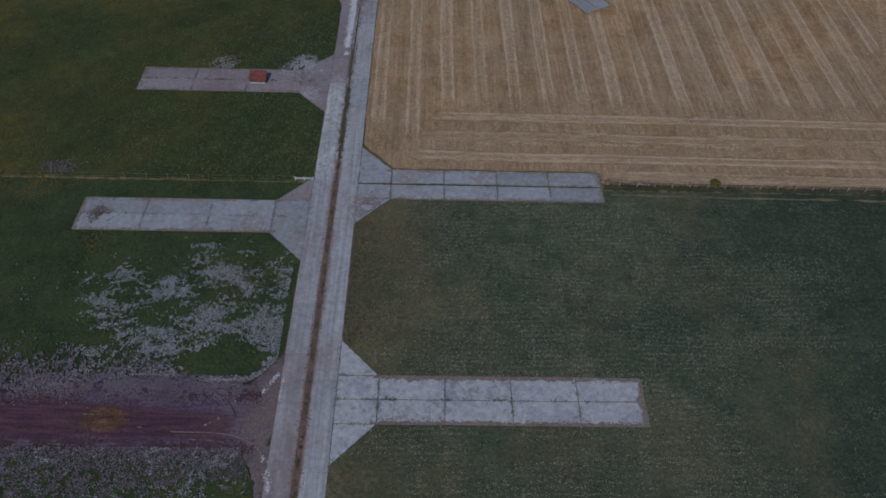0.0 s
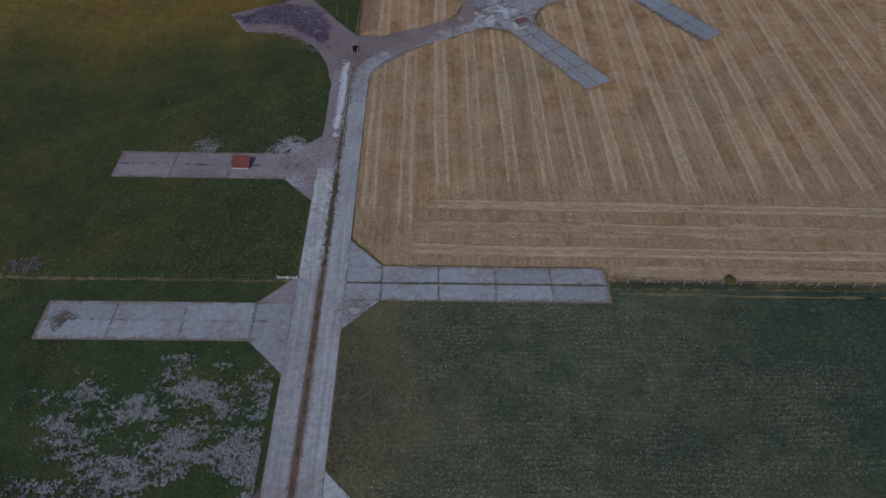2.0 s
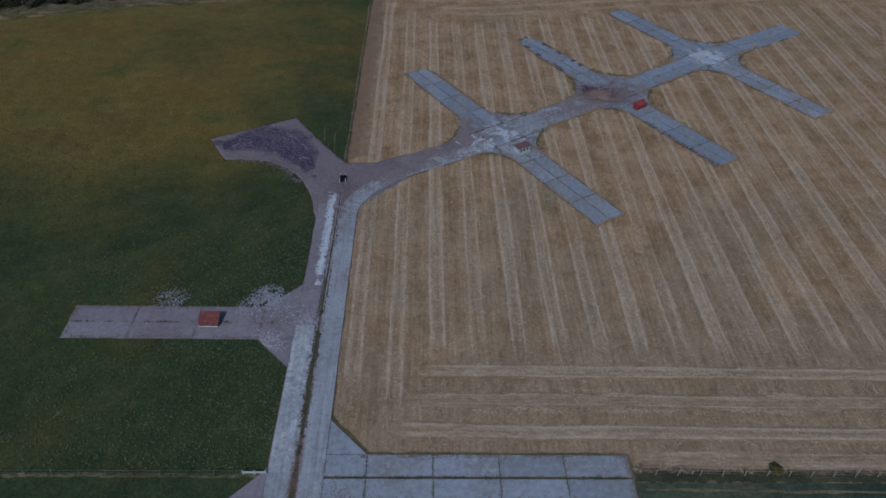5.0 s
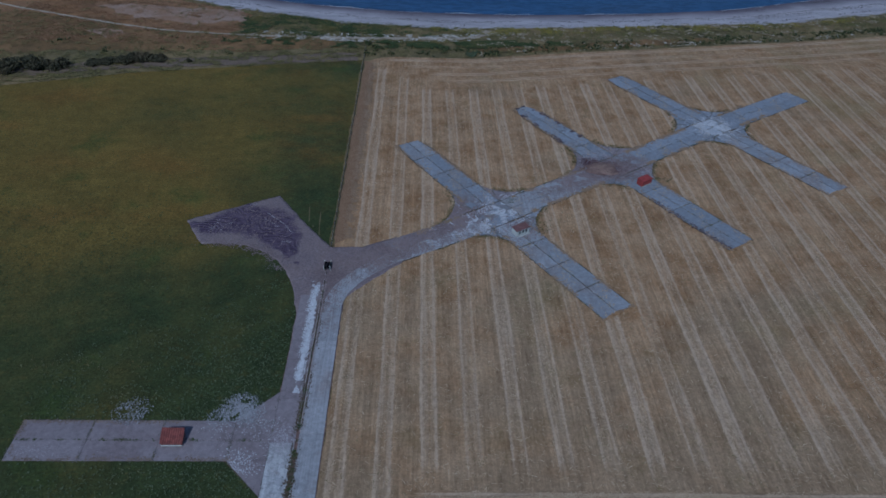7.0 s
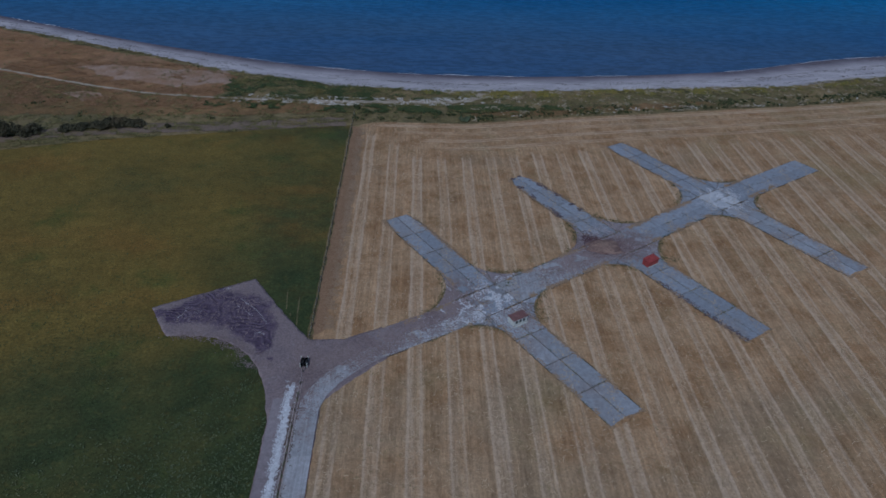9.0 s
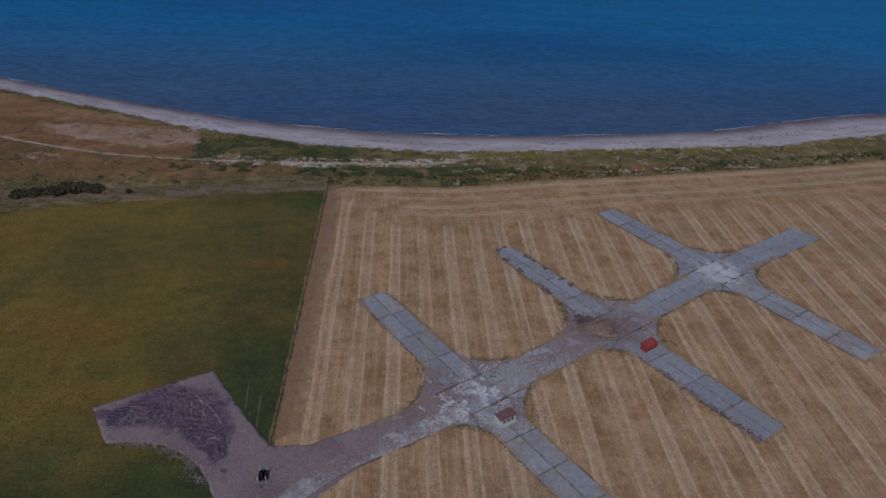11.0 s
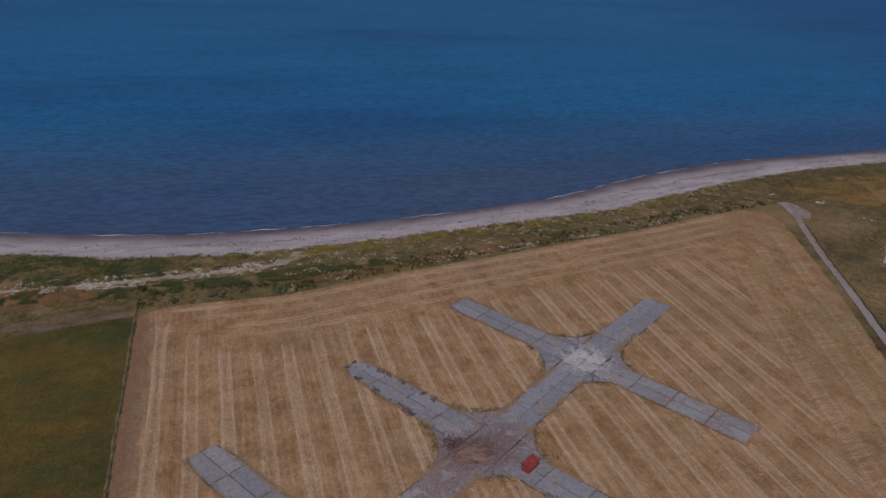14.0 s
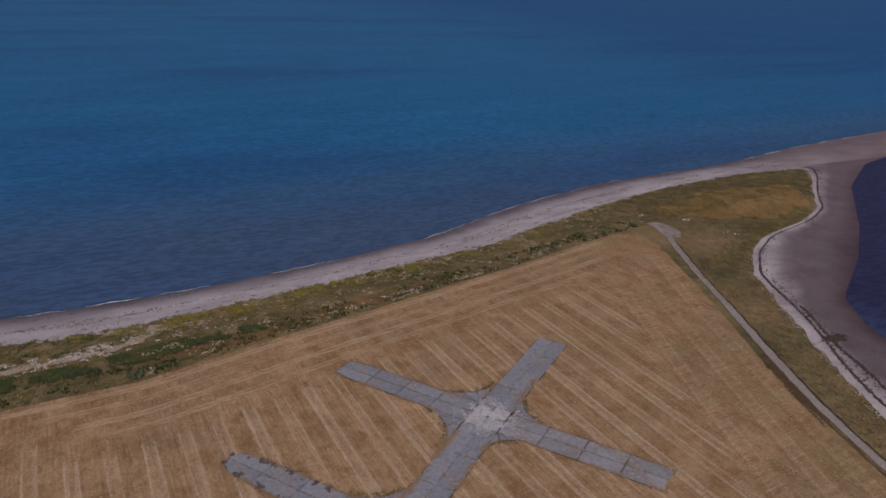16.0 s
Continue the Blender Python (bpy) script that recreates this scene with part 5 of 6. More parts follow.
P = []
for (x, y), (x2, y2) in zip(FRINGE, FRINGE[1:]):
    d = math.hypot(x2 - x, y2 - y)
    if d < 4:
        t = rng.uniform(0, 1, int(26 * d))[:, None]
        P.append(np.array((x, y)) + t * np.array((x2 - x, y2 - y)) + rng.normal(0, 0.55, (len(t), 2)))
P = np.concatenate(P)
on = np.zeros(len(P), bool)
for _, pts, _ in SLABS:
    on |= inside(P[:, 0], P[:, 1], pts)
P = P[~on & (cloud(P[:, 0], P[:, 1], 3.0, 5.0) > -0.3)]
tufts("fringe_weeds", np.c_[P, np.full(len(P), 0.03)], 0.2, 0.16, 4, 0.05, M_OLIVE, "olive weeds fringing the rounded corners of the concrete", "weeds")

# soil washed onto the borders of the pads
def drift(name, to, length, half, count, material, label):
    side = rng.choice((-1, 1), count)
    u = rng.uniform(4, length, count)
    v = side * (half - np.abs(rng.normal(0, 0.28, count)))
    end = rng.uniform(0, 1, count) < 0.12
    u = np.where(end, length - np.abs(rng.normal(0, 0.3, count)), u)
    v = np.where(end, rng.uniform(-half, half, count), v)
    P = np.array([(*to(a, b), 0.112) for a, b in zip(u, v)])
    P = P[cloud(P[:, 0], P[:, 1], 2.2, 4.0) > -0.25]
    flecks(name, P, (0.10, 0.06), material, label, "soil", 0.02)


for args, length in (((ROAD, -93.5, 0), 35.1), ((ROAD, -58.65, 0), 35.3), ((-ROAD, -65.4, 180), 31.2), ((-ROAD, -34.65, 180), 31.0)):
    drift("soil_drift", frame_of(*args), length, 3.05, 1500, M_SILT, "brown soil washed onto the border of a pad")
P = np.c_[rng.normal(2.8, 0.55, 6000), rng.uniform(8, 85, 6000), np.full(6000, 0.05)]
flecks("field_chaff", P[cloud(P[:, 0], P[:, 1], 2.0, 9.0) > -0.3], (0.05, 0.16), M_EDGE, "tan chaff strewn over a strip of bare soil", "straw", 0.1)
# loose straw on the stubble
P = scatter(3, 168, -58, 118, 95000, STUBBLE, z=0.07, keep=lambda x, y: (np.abs(np.mod(x - 5.2 + 2.775, 5.55) - 2.775) < 1.25) | (rng.uniform(0, 1, len(x)) < 0.35))
flecks("loose_straw", P, (0.32, 0.035), M_STRAW, "loose pale straw lying on the cut stubble", "straw", 0.25)
P = scatter(6, 112, -16, 82, 60000, avoid=False, z=0.112, keep=lambda x, y: (np.abs(np.mod(x - 5.2 + 2.775, 5.55) - 2.775 + rng.normal(0, 0.35, len(x))) < 0.9))
on = np.zeros(len(P), bool)
for owner, pts, _ in SLABS:
    if owner.name.startswith(("hardstand_x", "branch")):
        on |= inside(P[:, 0], P[:, 1], pts)
flecks("blown_straw", P[on], (0.16, 0.04), M_STRAW, "straw blown across the concrete in line with the swaths", "straw", 0.05)
P = np.c_[rng.uniform(20, 62, 5000), rng.choice((-42.4, -43.0, -46.6, -49.2), 5000) + rng.normal(0, 0.25, 5000), np.full(5000, 0.08)]
P = P[cloud(P[:, 0] * 0.25, P[:, 1] * 2, 1.5, 5.0) + 0.4 * cloud(P[:, 0], P[:, 1], 6, 1.0) > 0.12]
flecks("strewn_straw", P, (0.22, 0.04), M_STRAW, "bright loose straw in thin broken lines on the headland", "straw", 0.15)
P = scatter(3, 150, -58, 118, 26000, STUBBLE, z=0.02, keep=lambda x, y: cloud(x, y, 9, 2.0) > 0.05)
tufts("stubble_weeds", P, 0.14, 0.16, 3, 0.05, M_STUBWEED, "low olive weeds coming up through the stubble", "weeds")

# dry heath growing over the bare sand
P = on_land(scatter(-100, -36, 95, 130, 60000, avoid=False, keep=lambda x, y: (inside(x, y, HEATH) | inside(x, y, HEATH_LOW)) & (cloud(x * 0.5, y, 5.0, 14.0) + 0.6 * cloud(x * 0.6, y, 1.4, 3.0) + 0.5 * rng.uniform(-1, 1, len(x)) > np.where(inside(x, y, BARE_HEATH), 0.85, 0.25)) & (np.abs(y - np.interp(x, (-101, -73, -55, -36), (120, 109.6, 104.6, 102.7))) > 0.9 + 0.5 * rng.uniform(-1, 1, len(x)))))
tufts("heath_tufts", P, 0.3, 0.25, 3, 0.09, M_HEATHBLADE, "rust-brown dry heath tufts", "heath")
# sparse weeds in the ditch
P = on_land(scatter(-110, -1, 62, 92, 44000, avoid=False, keep=lambda x, y: (y > north_w(x) - 0.3) & (y < north_w(x) + 7.5) & (cloud(x * 0.3, y, 2.0, 6.0) + 0.5 * cloud(x * 0.5, y, 0.8, 2.0) + 0.3 * rng.uniform(-1, 1, len(x)) > 0.12)))
tufts("ditch_weeds", P, 0.3, 0.25, 4, 0.08, M_MARRAM, "olive and brown weeds growing along a silted ditch", "weeds")
# dune scrub, stones and wrack
def off_track(x, y):
    return (np.abs(y - np.interp(x, *zip(*TRACK))) > 1.0 + 0.5 * rng.uniform(-1, 1, len(x))) | (x < -13) | (x > 34)


def dune_keep(x, y):
    lo = np.where(x < 0, north_w(x) + 2, north_e(x) + 0.6)
    ok = (y > lo) & (y < veg(x) + 0.8) & (x < bank_e(y) + 0.5)
    ok &= ~inside(x, y, HEATH) | (rng.uniform(0, 1, len(x)) < 0.12)
    ok &= ~inside(x, y, HEATH_LOW) | (rng.uniform(0, 1, len(x)) < 0.5)
    ok &= (x > 0) | (y > north_w(x) + 5.4)
    return ok & off_track(x, y)


P = on_land(scatter(-130, 290, 60, 170, 90000, avoid=False, keep=lambda x, y: dune_keep(x, y) & (cloud(x, y, 4, 3.0) + 0.4 * cloud(x, y, 14, 6.0) > -0.1)))
tufts("dune_scrub", P, 0.42, 0.34, 5, 0.12, M_MARRAM, "olive and straw-coloured dune scrub", "scrub")

P = on_land(scatter(30, 180, 86, 150, 60000, avoid=False, keep=lambda x, y: dune_keep(x, y) & (cloud(x, y, 3.0, 11.0) + 0.8 * cloud(x, y, 1.0, 7.0) + 0.3 * cloud(x * 0.2, y, 3, 2.0) > np.where((y > veg(x) - 4) & (x > 50), 0.15, 0.5))), 0.28)
flecks("bleached_grass", P, (0.30, 0.10), M_BLEACH, "bleached whitish grass in scattered patches on the dune", "grass", 0.3)
P = on_land(scatter(-40, 180, 100, 150, 50000, avoid=False, keep=lambda x, y: dune_keep(x, y) & (y > veg(x) - 9) & (cloud(x, y, 2.6, 5.0) + 0.6 * cloud(x, y, 0.9, 3.0) > 0.25)))
tufts("marram_tufts", P, 0.4, 0.25, 4, 0.07, M_MARRAMGREEN, "yellow-green marram tufts above the beach", "grass")


P = on_land(scatter(16, 185, 100, 142, 70000, avoid=False, keep=lambda x, y: (y < veg(x) - 0.3) & (y > veg(x) - np.interp(x, (16, 30, 60, 120, 185), (3.5, 5.5, 6.0, 5.0, 4.0))) & (cloud(x, y, 5.0, 21.0) + 0.5 * cloud(x, y, 1.5, 4.0) + 0.25 * rng.uniform(-1, 1, len(x)) > np.interp(x, (16, 28, 110, 185), (0.5, 0.02, 0.12, 0.45)))))
tufts("yellow_grass", P, 0.35, 0.28, 4, 0.10, M_YELLOW, "bright yellow-green grass patches above the beach", "grass")
P = on_land(scatter(-46, 62, 92, 103, 30000, avoid=False, keep=lambda x, y: (y > np.interp(x, (-46, 0, 30, 62), (97.5, 94.5, 96.5, 101.0))) & (y < np.interp(x, (-46, -10, 15, 35, 62), (101.0, 101.3, 100.4, 102.5, 104.5))) & (cloud(x, y, 5.0, 31.0) + 0.5 * cloud(x, y, 1.4, 8.0) > np.interp(x, (-46, -15, 5, 30, 62), (0.8, 0.35, -0.2, -0.15, 0.3)))))
tufts("dark_scrub", P, 0.42, 0.32, 5, 0.10, M_BLADE, "dark green low scrub between track and stubble", "scrub")


def dark_band(x, y):
    lo = np.where(x < 0, north_w(x) + 5, north_e(x) + 1.0)
    hi = np.where(x < 0, 99.5, np.minimum(north_e(x) + 7.5, veg(x) - 2))
    return (y > lo) & (y < hi) & (cloud(x, y, 6, 9.0) + 0.5 * cloud(x, y, 2, 1.0) > np.where(x < 0, 0.6, -0.02))


P = on_land(scatter(-110, 175, 70, 125, 26000, avoid=False, keep=dark_band))
Q = on_land(scatter(-42, 30, 98, 128, 30000, None, False, keep=lambda x, y: off_track(x, y) & (y < veg(x)) & (y > np.interp(x, (-45, -19, 3, 20, 33), (104.0, 103.2, 102.6, 105, 109))) & (cloud(x, y, 5, 2.0) + 0.5 * cloud(x, y, 1.6, 5.0) + 0.3 * rng.uniform(-1, 1, len(x)) > np.interp(x, (-42, -36, -20, 5, 30), (1.2, 0.1, 0.0, 0.35, 0.7)))))
tufts("green_scrub", Q, 0.4, 0.3, 5, 0.10, M_BLADE, "dark green low scrub on the dune", "scrub")
tufts("dark_scrub", P, 0.55, 0.35, 6, 0.12, M_LEAF, "dark green low scrub behind the dune", "scrub", False)
P = on_land(scatter(60, 280, -60, 146, 42000, avoid=False, keep=lambda x, y: (x > edge_e(0) - 130) & (x > np.interp(y, (-60, 11, 36, 74, 104, 120), (112, 132, 142, 159, 174, 184))) & (x < bank_e(y)) & (y < veg(x))))
dry = cloud(P[:, 0], P[:, 1], 7.0, 4.0) + 0.5 * rng.uniform(-1, 1, len(P)) > -0.1
tufts("path_grass", P[~dry], 0.35, 0.3, 5, 0.08, M_MARRAM, "straw-coloured rough grass between path and bay", "grass")
tufts("path_grass", P[dry], 0.35, 0.3, 5, 0.08, M_HEATHBLADE, "rusty dry grass between path and bay", "grass")
P = on_land(scatter(-34, 40, 99, 110, 22000, avoid=False, keep=lambda x, y: (np.abs(y - np.interp(x, (-45, -19, 3, 20, 33), (104.2, 103.2, 103.2, 104.2, 107.2))) - 0.9 < 2.4) & (cloud(x, y, 3.2, 2.0) + 0.6 * cloud(x, y, 1, 4.0) > 0.12)), 0.03)
stones("pale_stones", P, 0.15, M_STONE, "pale stones and bare sand patches beside the track")
P = on_land(scatter(20, 150, 88, 122, 16000, avoid=False, keep=lambda x, y: (np.abs(y - north_e(x) - 3.0) < 1.6) & (cloud(x, y, 5, 8.0) + 0.5 * cloud(x, y, 1.5, 2.0) > 0.38)), 0.03)
stones("pale_stones", P, 0.24, M_STONE, "pale stones cleared from the field along its edge")
P = on_land(scatter(-130, 300, 105, 190, 150000, avoid=False, keep=lambda x, y: (y > veg(x) + 0.5) & (y < shore(x)) & (np.abs(np.mod((y - veg(x)) / (shore(x) - veg(x)) * 3 + 0.2 * cloud(x, y, 20, 1.0), 1) - 0.5) < 0.05 + 0.05 * (rng.uniform(0, 1, len(x)) < 0.3)) & (cloud(x * 0.5, y, 6, 4.0) > -0.15)), 0.02)
stones("beach_wrack", P, 0.15, M_WEED, "dark dry seaweed and pebbles in tide lines on the sand", "wrack")
def shingle(x, y):
    f = (y - veg(x)) / (shore(x) - veg(x)) + 0.06 * cloud(x * 0.25, y, 4, 3.0)
    return (np.abs(f - 0.42) < 0.06 + 0.07 * rng.uniform(-1, 1, len(x))) & (cloud(x * 0.4, y, 2.2, 9.0) > -0.05)


P = on_land(scatter(-120, 290, 105, 190, 220000, avoid=False, keep=shingle), 0.02)
stones("beach_shingle", P, 0.12, M_WEED, "dark shingle and wrack strewn along the middle of the beach", "wrack")
y = rng.uniform(-40, 150, 5200)
x = bank_e(y) + 3.6 + 0.9 * np.sin(y / 7) + rng.normal(0, 0.24, len(y)) + np.where(np.arange(len(y)) % 7 == 0, rng.normal(1.6, 1.0, len(y)), 0)
stones("wrack_line", on_land(np.c_[x, y, 0 * x], 0.02), 0.23, M_WEED, "dark line of dry seaweed round the bay", "wrack")
y = rng.uniform(-40, 152, 800)
x = bank_e(y) + rng.uniform(-1.5, 1.5, len(y))
stones("bank_stones", on_land(np.c_[x, y, 0 * x], 0.02), 0.17, M_STONE, "pale stones along the edge of the bay")
y = rng.uniform(-40, 60, 2600)
x = bank_e(y) + 5.6 + np.interp(y, (20, 60), (1.6, 0.2)) + 0.5 * np.sin(y / 4) + rng.normal(0, 0.3, len(y))
stones("wrack_line", on_land(np.c_[x, y, 0 * x], 0.02), 0.2, M_WEED, "dark line of dry seaweed round the bay", "wrack")
y = rng.uniform(5, 62, 1300)
x = bank_e(y) + rng.normal(0.6, 1.0, len(y))
P = np.c_[x, y, 0 * x]
stones("bank_stones", on_land(P[cloud(x, y, 1.6, 5.0) > 0.05], 0.03), 0.16, M_STONE, "pale driftwood and stones along the edge of the bay")
x, y = rng.normal(166.5, 1.7, 90), rng.normal(46.2, 0.6, 90)
stones("shore_rocks", on_land(np.c_[x, y, 0 * x]), 0.55, M_WEED, "dark rocks standing on the sand flat", "rocks")

x, y = np.r_[rng.normal(193.8, 0.8, 12), rng.normal(183.8, 0.5, 5), rng.normal(198, 1.2, 6)], np.r_[rng.normal(116.8, 0.5, 12), rng.normal(126.6, 0.5, 5), rng.normal(101.5, 2.0, 6)]
stones("pale_stones", on_land(np.c_[x, y, 0 * x], 0.05), 0.4, M_STONE, "pale boulders heaped at the end of a gravel path")
along = rng.uniform(0, 1, 2600)
P = np.c_[np.interp(along, (0, 0.25, 0.5, 0.75, 1), (174, 190, 205, 221, 240)) + rng.normal(0, 2.2, 2600), np.interp(along, (0, 0.25, 0.5, 0.75, 1), (84, 91.5, 98.5, 101, 108)) + rng.normal(0, 2.2, 2600), np.zeros(2600)]
P = P[(P[:, 0] < bank_e(P[:, 1]) - 0.6) & (cloud(P[:, 0], P[:, 1], 4, 6.0) > -0.3)]
tufts("green_scrub", on_land(P[::2]), 0.4, 0.3, 5, 0.10, M_MARRAMGREEN, "green low scrub along the bank of the bay", "scrub")
P = on_land(scatter(110, 262, -30, 138, 45000, avoid=False, keep=lambda x, y: (x > np.interp(y, (-60, 11, 36, 74, 104, 120, 140), (112, 133.5, 143, 160, 176, 187, 190))) & (x < bank_e(y) - 0.5) & (y < veg(x) - 1) & (cloud(x, y * 0.6, 6, 17.0) + 0.6 * cloud(x, y, 1.6, 3.0) > 0.05)))
flecks("golden_grass", on_land(P, 0.25), (0.17, 0.06), M_GOLDBLADE, "dry golden grass streaked over the headland", "grass", 0.3)

# foam at the water's edge
V, F, at = [], [], 0
x = -150.0
while x < 420:
    ln = float(rng.uniform(6, 24))
    if rng.uniform() < 0.72:
        off, wd = float(rng.uniform(-0.2, 0.4)), float(rng.uniform(0.03, 0.13))
        us = np.linspace(x, x + ln, 12)
        mid = shore(us) + off + 0.25 * np.sin(us * 0.9 + x)
        half = wd * np.sin(np.linspace(0, np.pi, 12)) * (1 + 0.5 * np.sin(us * 3.1))
        V.append(np.c_[np.r_[us, us], np.r_[mid - half, mid + half], np.full(24, SEA + 0.05)])
        k = np.arange(11)
        F.append(np.c_[k, k + 1, k + 13, k + 12] + at)
        at += 24
    x += ln + float(rng.uniform(0, 5))
foam = mesh_np("foam", np.concatenate(V), np.concatenate(F), M_FOAM)
tagged(foam, "thin broken white foam at the water's edge", "foam", kind="stuff")

# rubble on the crumbling arm, clods on the mud
to = frame_of(*X2, ARM)
u = rng.uniform(-31.5, -13, 7000)
uv = np.c_[u, rng.choice((-1, 1), 7000) * (np.interp(u, (-31.5, -29.5, -25, -14), (0.8, 1.9, 2.3, 2.75)) + rng.normal(0, 0.34, 7000))]
P = np.array([(*to(u, v), 0.1) for u, v in uv])
stones("arm_rubble", P[cloud(P[:, 0], P[:, 1], 1.8, 6.0) + 0.4 * cloud(P[:, 0], P[:, 1], 5, 2.0) > 0.05], 0.09, M_RUBBLE, "broken concrete rubble on the crumbling arm", "rubble")
uv = np.c_[rng.uniform(12, 31, 500), rng.normal(-2.7, 0.3, 500)]
stones("arm_rubble", np.array([(*to(u, v), 0.08) for u, v in uv]), 0.16, M_RUBBLE, "broken concrete crumbs along the edge of an arm", "rubble")
P = scatter(-26, 0, 0, 22, 3000, JUNCTION, False, 0.10, keep=lambda x, y: muddy(x, y) + 0.6 * cloud(x, y, 1.2, 3.0) > 0.7)
stones("mud_clods", P, 0.09, M_MUD, "dark clods of churned mud", "clods")
to = frame_of(*X1, MAIN)
uv = np.c_[rng.normal(-1.0, 4.6, 9000), rng.normal(0.2, 2.6, 9000)]
P = np.array([(*to(u, v), 0.114) for u, v in uv])
on = np.zeros(len(P), bool)
for owner, pts, _ in SLABS:
    if owner.name in ("hardstand_x1", "branch_road"):
        on |= inside(P[:, 0], P[:, 1], pts)
P = P[on & (cloud(P[:, 0] * 1.0, P[:, 1] * 1.0, 1.6, 3.0) > 0.0)]
flecks("spilt_lime", P, (0.13, 0.05), M_LIME, "pale flakes of lime spilt on the crossing", "litter", 0.01)
to = frame_of(*X3, MAIN)
uv = np.c_[rng.normal(0.5, 2.4, 3000), rng.normal(0.0, 2.4, 3000)]
P = np.array([(*to(u, v), 0.114) for u, v in uv])
flecks("spilt_lime", P[cloud(P[:, 0], P[:, 1], 1.6, 3.0) > -0.1], (0.13, 0.06), M_LIME, "pale flakes of lime spilt on the far crossing", "litter", 0.01)
def dusting(cx, cy, sx, sy, turn, n, material, label, size=(0.12, 0.08), name="dust"):
    """Soil strewn thinly round a place, thinning outwards."""
    to = frame_of(cx, cy, turn)
    P = np.array([(*to(u, v), 0.116) for u, v in zip(rng.normal(0, sx, n), rng.normal(0, sy, n))])
    P = P[cloud(P[:, 0], P[:, 1], 2.5, cx) > -0.35]
    on = inside(P[:, 0], P[:, 1], JUNCTION)
    for owner, pts, _ in SLABS:
        if owner.name.startswith(("hardstand", "branch", "road")):
            on |= inside(P[:, 0], P[:, 1], pts)
    P = P[on]
    P[:, 2] += rng.uniform(0, 0.01, len(P))
    flecks(name, P, size, material, label, "soil", 0.01)


dusting(20.0, 14.6, 4.2, 2.8, 40, 8000, M_DUST, "mauve-brown dust strewn over a crossing")
dusting(47, 29.5, 6.0, 1.8, 35, 6000, M_DUST, "mauve-brown dust strewn along the branch road")
dusting(56, 33.5, 3.0, 2.2, 35, 5000, M_DUST, "mauve-brown dust strewn beside a soil heap")
dusting(52.2, 38.2, 2.4, 1.6, 35, 1100, M_PALEDUST, "pale crumbs spilt beside a soil mound", (0.11, 0.05), "litter")
dusting(59.8, 33.0, 1.6, 1.6, 35, 800, M_PALEDUST, "pale crumbs spilt on a crossing", (0.11, 0.05), "litter")
# shade on the mound's north-west rim, painted as dark brown flecks
dusting(49.6, 35.2, 0.9, 1.3, 35, 700, M_BROWN, "shaded north-west rim of a mound, drawn with dark soil flecks", (0.12, 0.07))
dusting(4.9, -63.2, 1.3, 1.3, 0, 900, M_DUST, "mauve-brown soil washed onto the splay of a pad", (0.10, 0.06))
dusting(34, 12.0, 3.0, 2.2, 35, 1200, M_DUST, "mauve-brown dust strewn round a shelter")
dusting(-31.6, -65.5, 0.9, 0.75, 0, 900, M_ASH, "grey-brown ash strewn on a concrete pad", (0.08, 0.05), "ash")
dusting(-6.5, -32.5, 3.0, 1.2, 0, 260, M_LIME, "pale crumbs spilt on a soiled pad", (0.07, 0.04), "litter")
dusting(-31, -36.6, 2.6, 0.7, 0, 260, M_PALEDUST, "pale crumbs spilt on the corner of a soiled pad", (0.07, 0.04), "litter")
dusting(-6.3, -38.0, 1.2, 1.0, 0, 260, M_LIME, "pale crumbs spilt on the splay of a soiled pad", (0.08, 0.05), "litter")
dusting(-1.8, -34.6, 0.9, 1.2, 0, 700, M_PALEDUST, "pale dust trodden onto the lane of the road", (0.07, 0.05))
# field soil and straw blown over the edges of the arms and roads
P, Q = [], []
for c in (X1, X2, X3):
    for ang, reach in ((ARM, 31.5), (MAIN, 15.5)):
        to = frame_of(*c, ang)
        n = 5000
        u, side = rng.uniform(-reach, reach, n), rng.choice((-1, 1), n)
        v = side * (2.95 - (0.75 * np.clip((-20 - u) / 10, 0, 1) if c is X2 and ang == ARM else 0) + rng.normal(0, 0.28, n))
        u, v = u[np.abs(u) > 6], v[np.abs(u) > 6]
        E = np.array([(*to(a, b), 0.12) for a, b in zip(u, v)])
        k = cloud(E[:, 0], E[:, 1], 2.6, 8.0)
        P.append(E[k > -0.1])
        Q.append(E[(k < -0.3) & (np.abs(np.abs(v) - 3.0) < 0.18)][::2])
flecks("edge_soil", np.concatenate(P), (0.12, 0.06), M_EDGE, "tan field soil and chaff blown over the concrete edges", "soil", 0.05)
tufts("edge_weeds", np.concatenate(Q), 0.1, 0.08, 3, 0.03, M_CROPBLADE, "dark weeds in short rows along the concrete edges", "weeds")
# mauve dust along the soil pad and by its splay
P = np.c_[rng.uniform(-38, -7.5, 8000), rng.normal(-92.0, 1.0, 8000), np.full(8000, 0.13)]
P = P[(P[:, 0] < -7.5) & (P[:, 1] < -90.6) & (cloud(P[:, 0], P[:, 1], 1.8, 2.0) > -0.35)]
flecks("mauve_dust", P, (0.09, 0.045), M_DEAD, "mauve-grey withered stalks trodden flat beside bare soil", "weeds", 0.05)
dusting(-13, 11.5, 8.0, 5.0, 30, 1400, M_DUST, "mauve dust drying on churned mud", (0.16, 0.06), "dust")
dusting(0.6, -3.0, 1.3, 5.0, 0, 2600, M_DUST, "mauve-brown dust on the bending lane", (0.10, 0.06))
dusting(7.0, 1.6, 3.6, 1.6, 30, 4200, M_DUST, "mauve-brown dust on the bending lane", (0.10, 0.06))
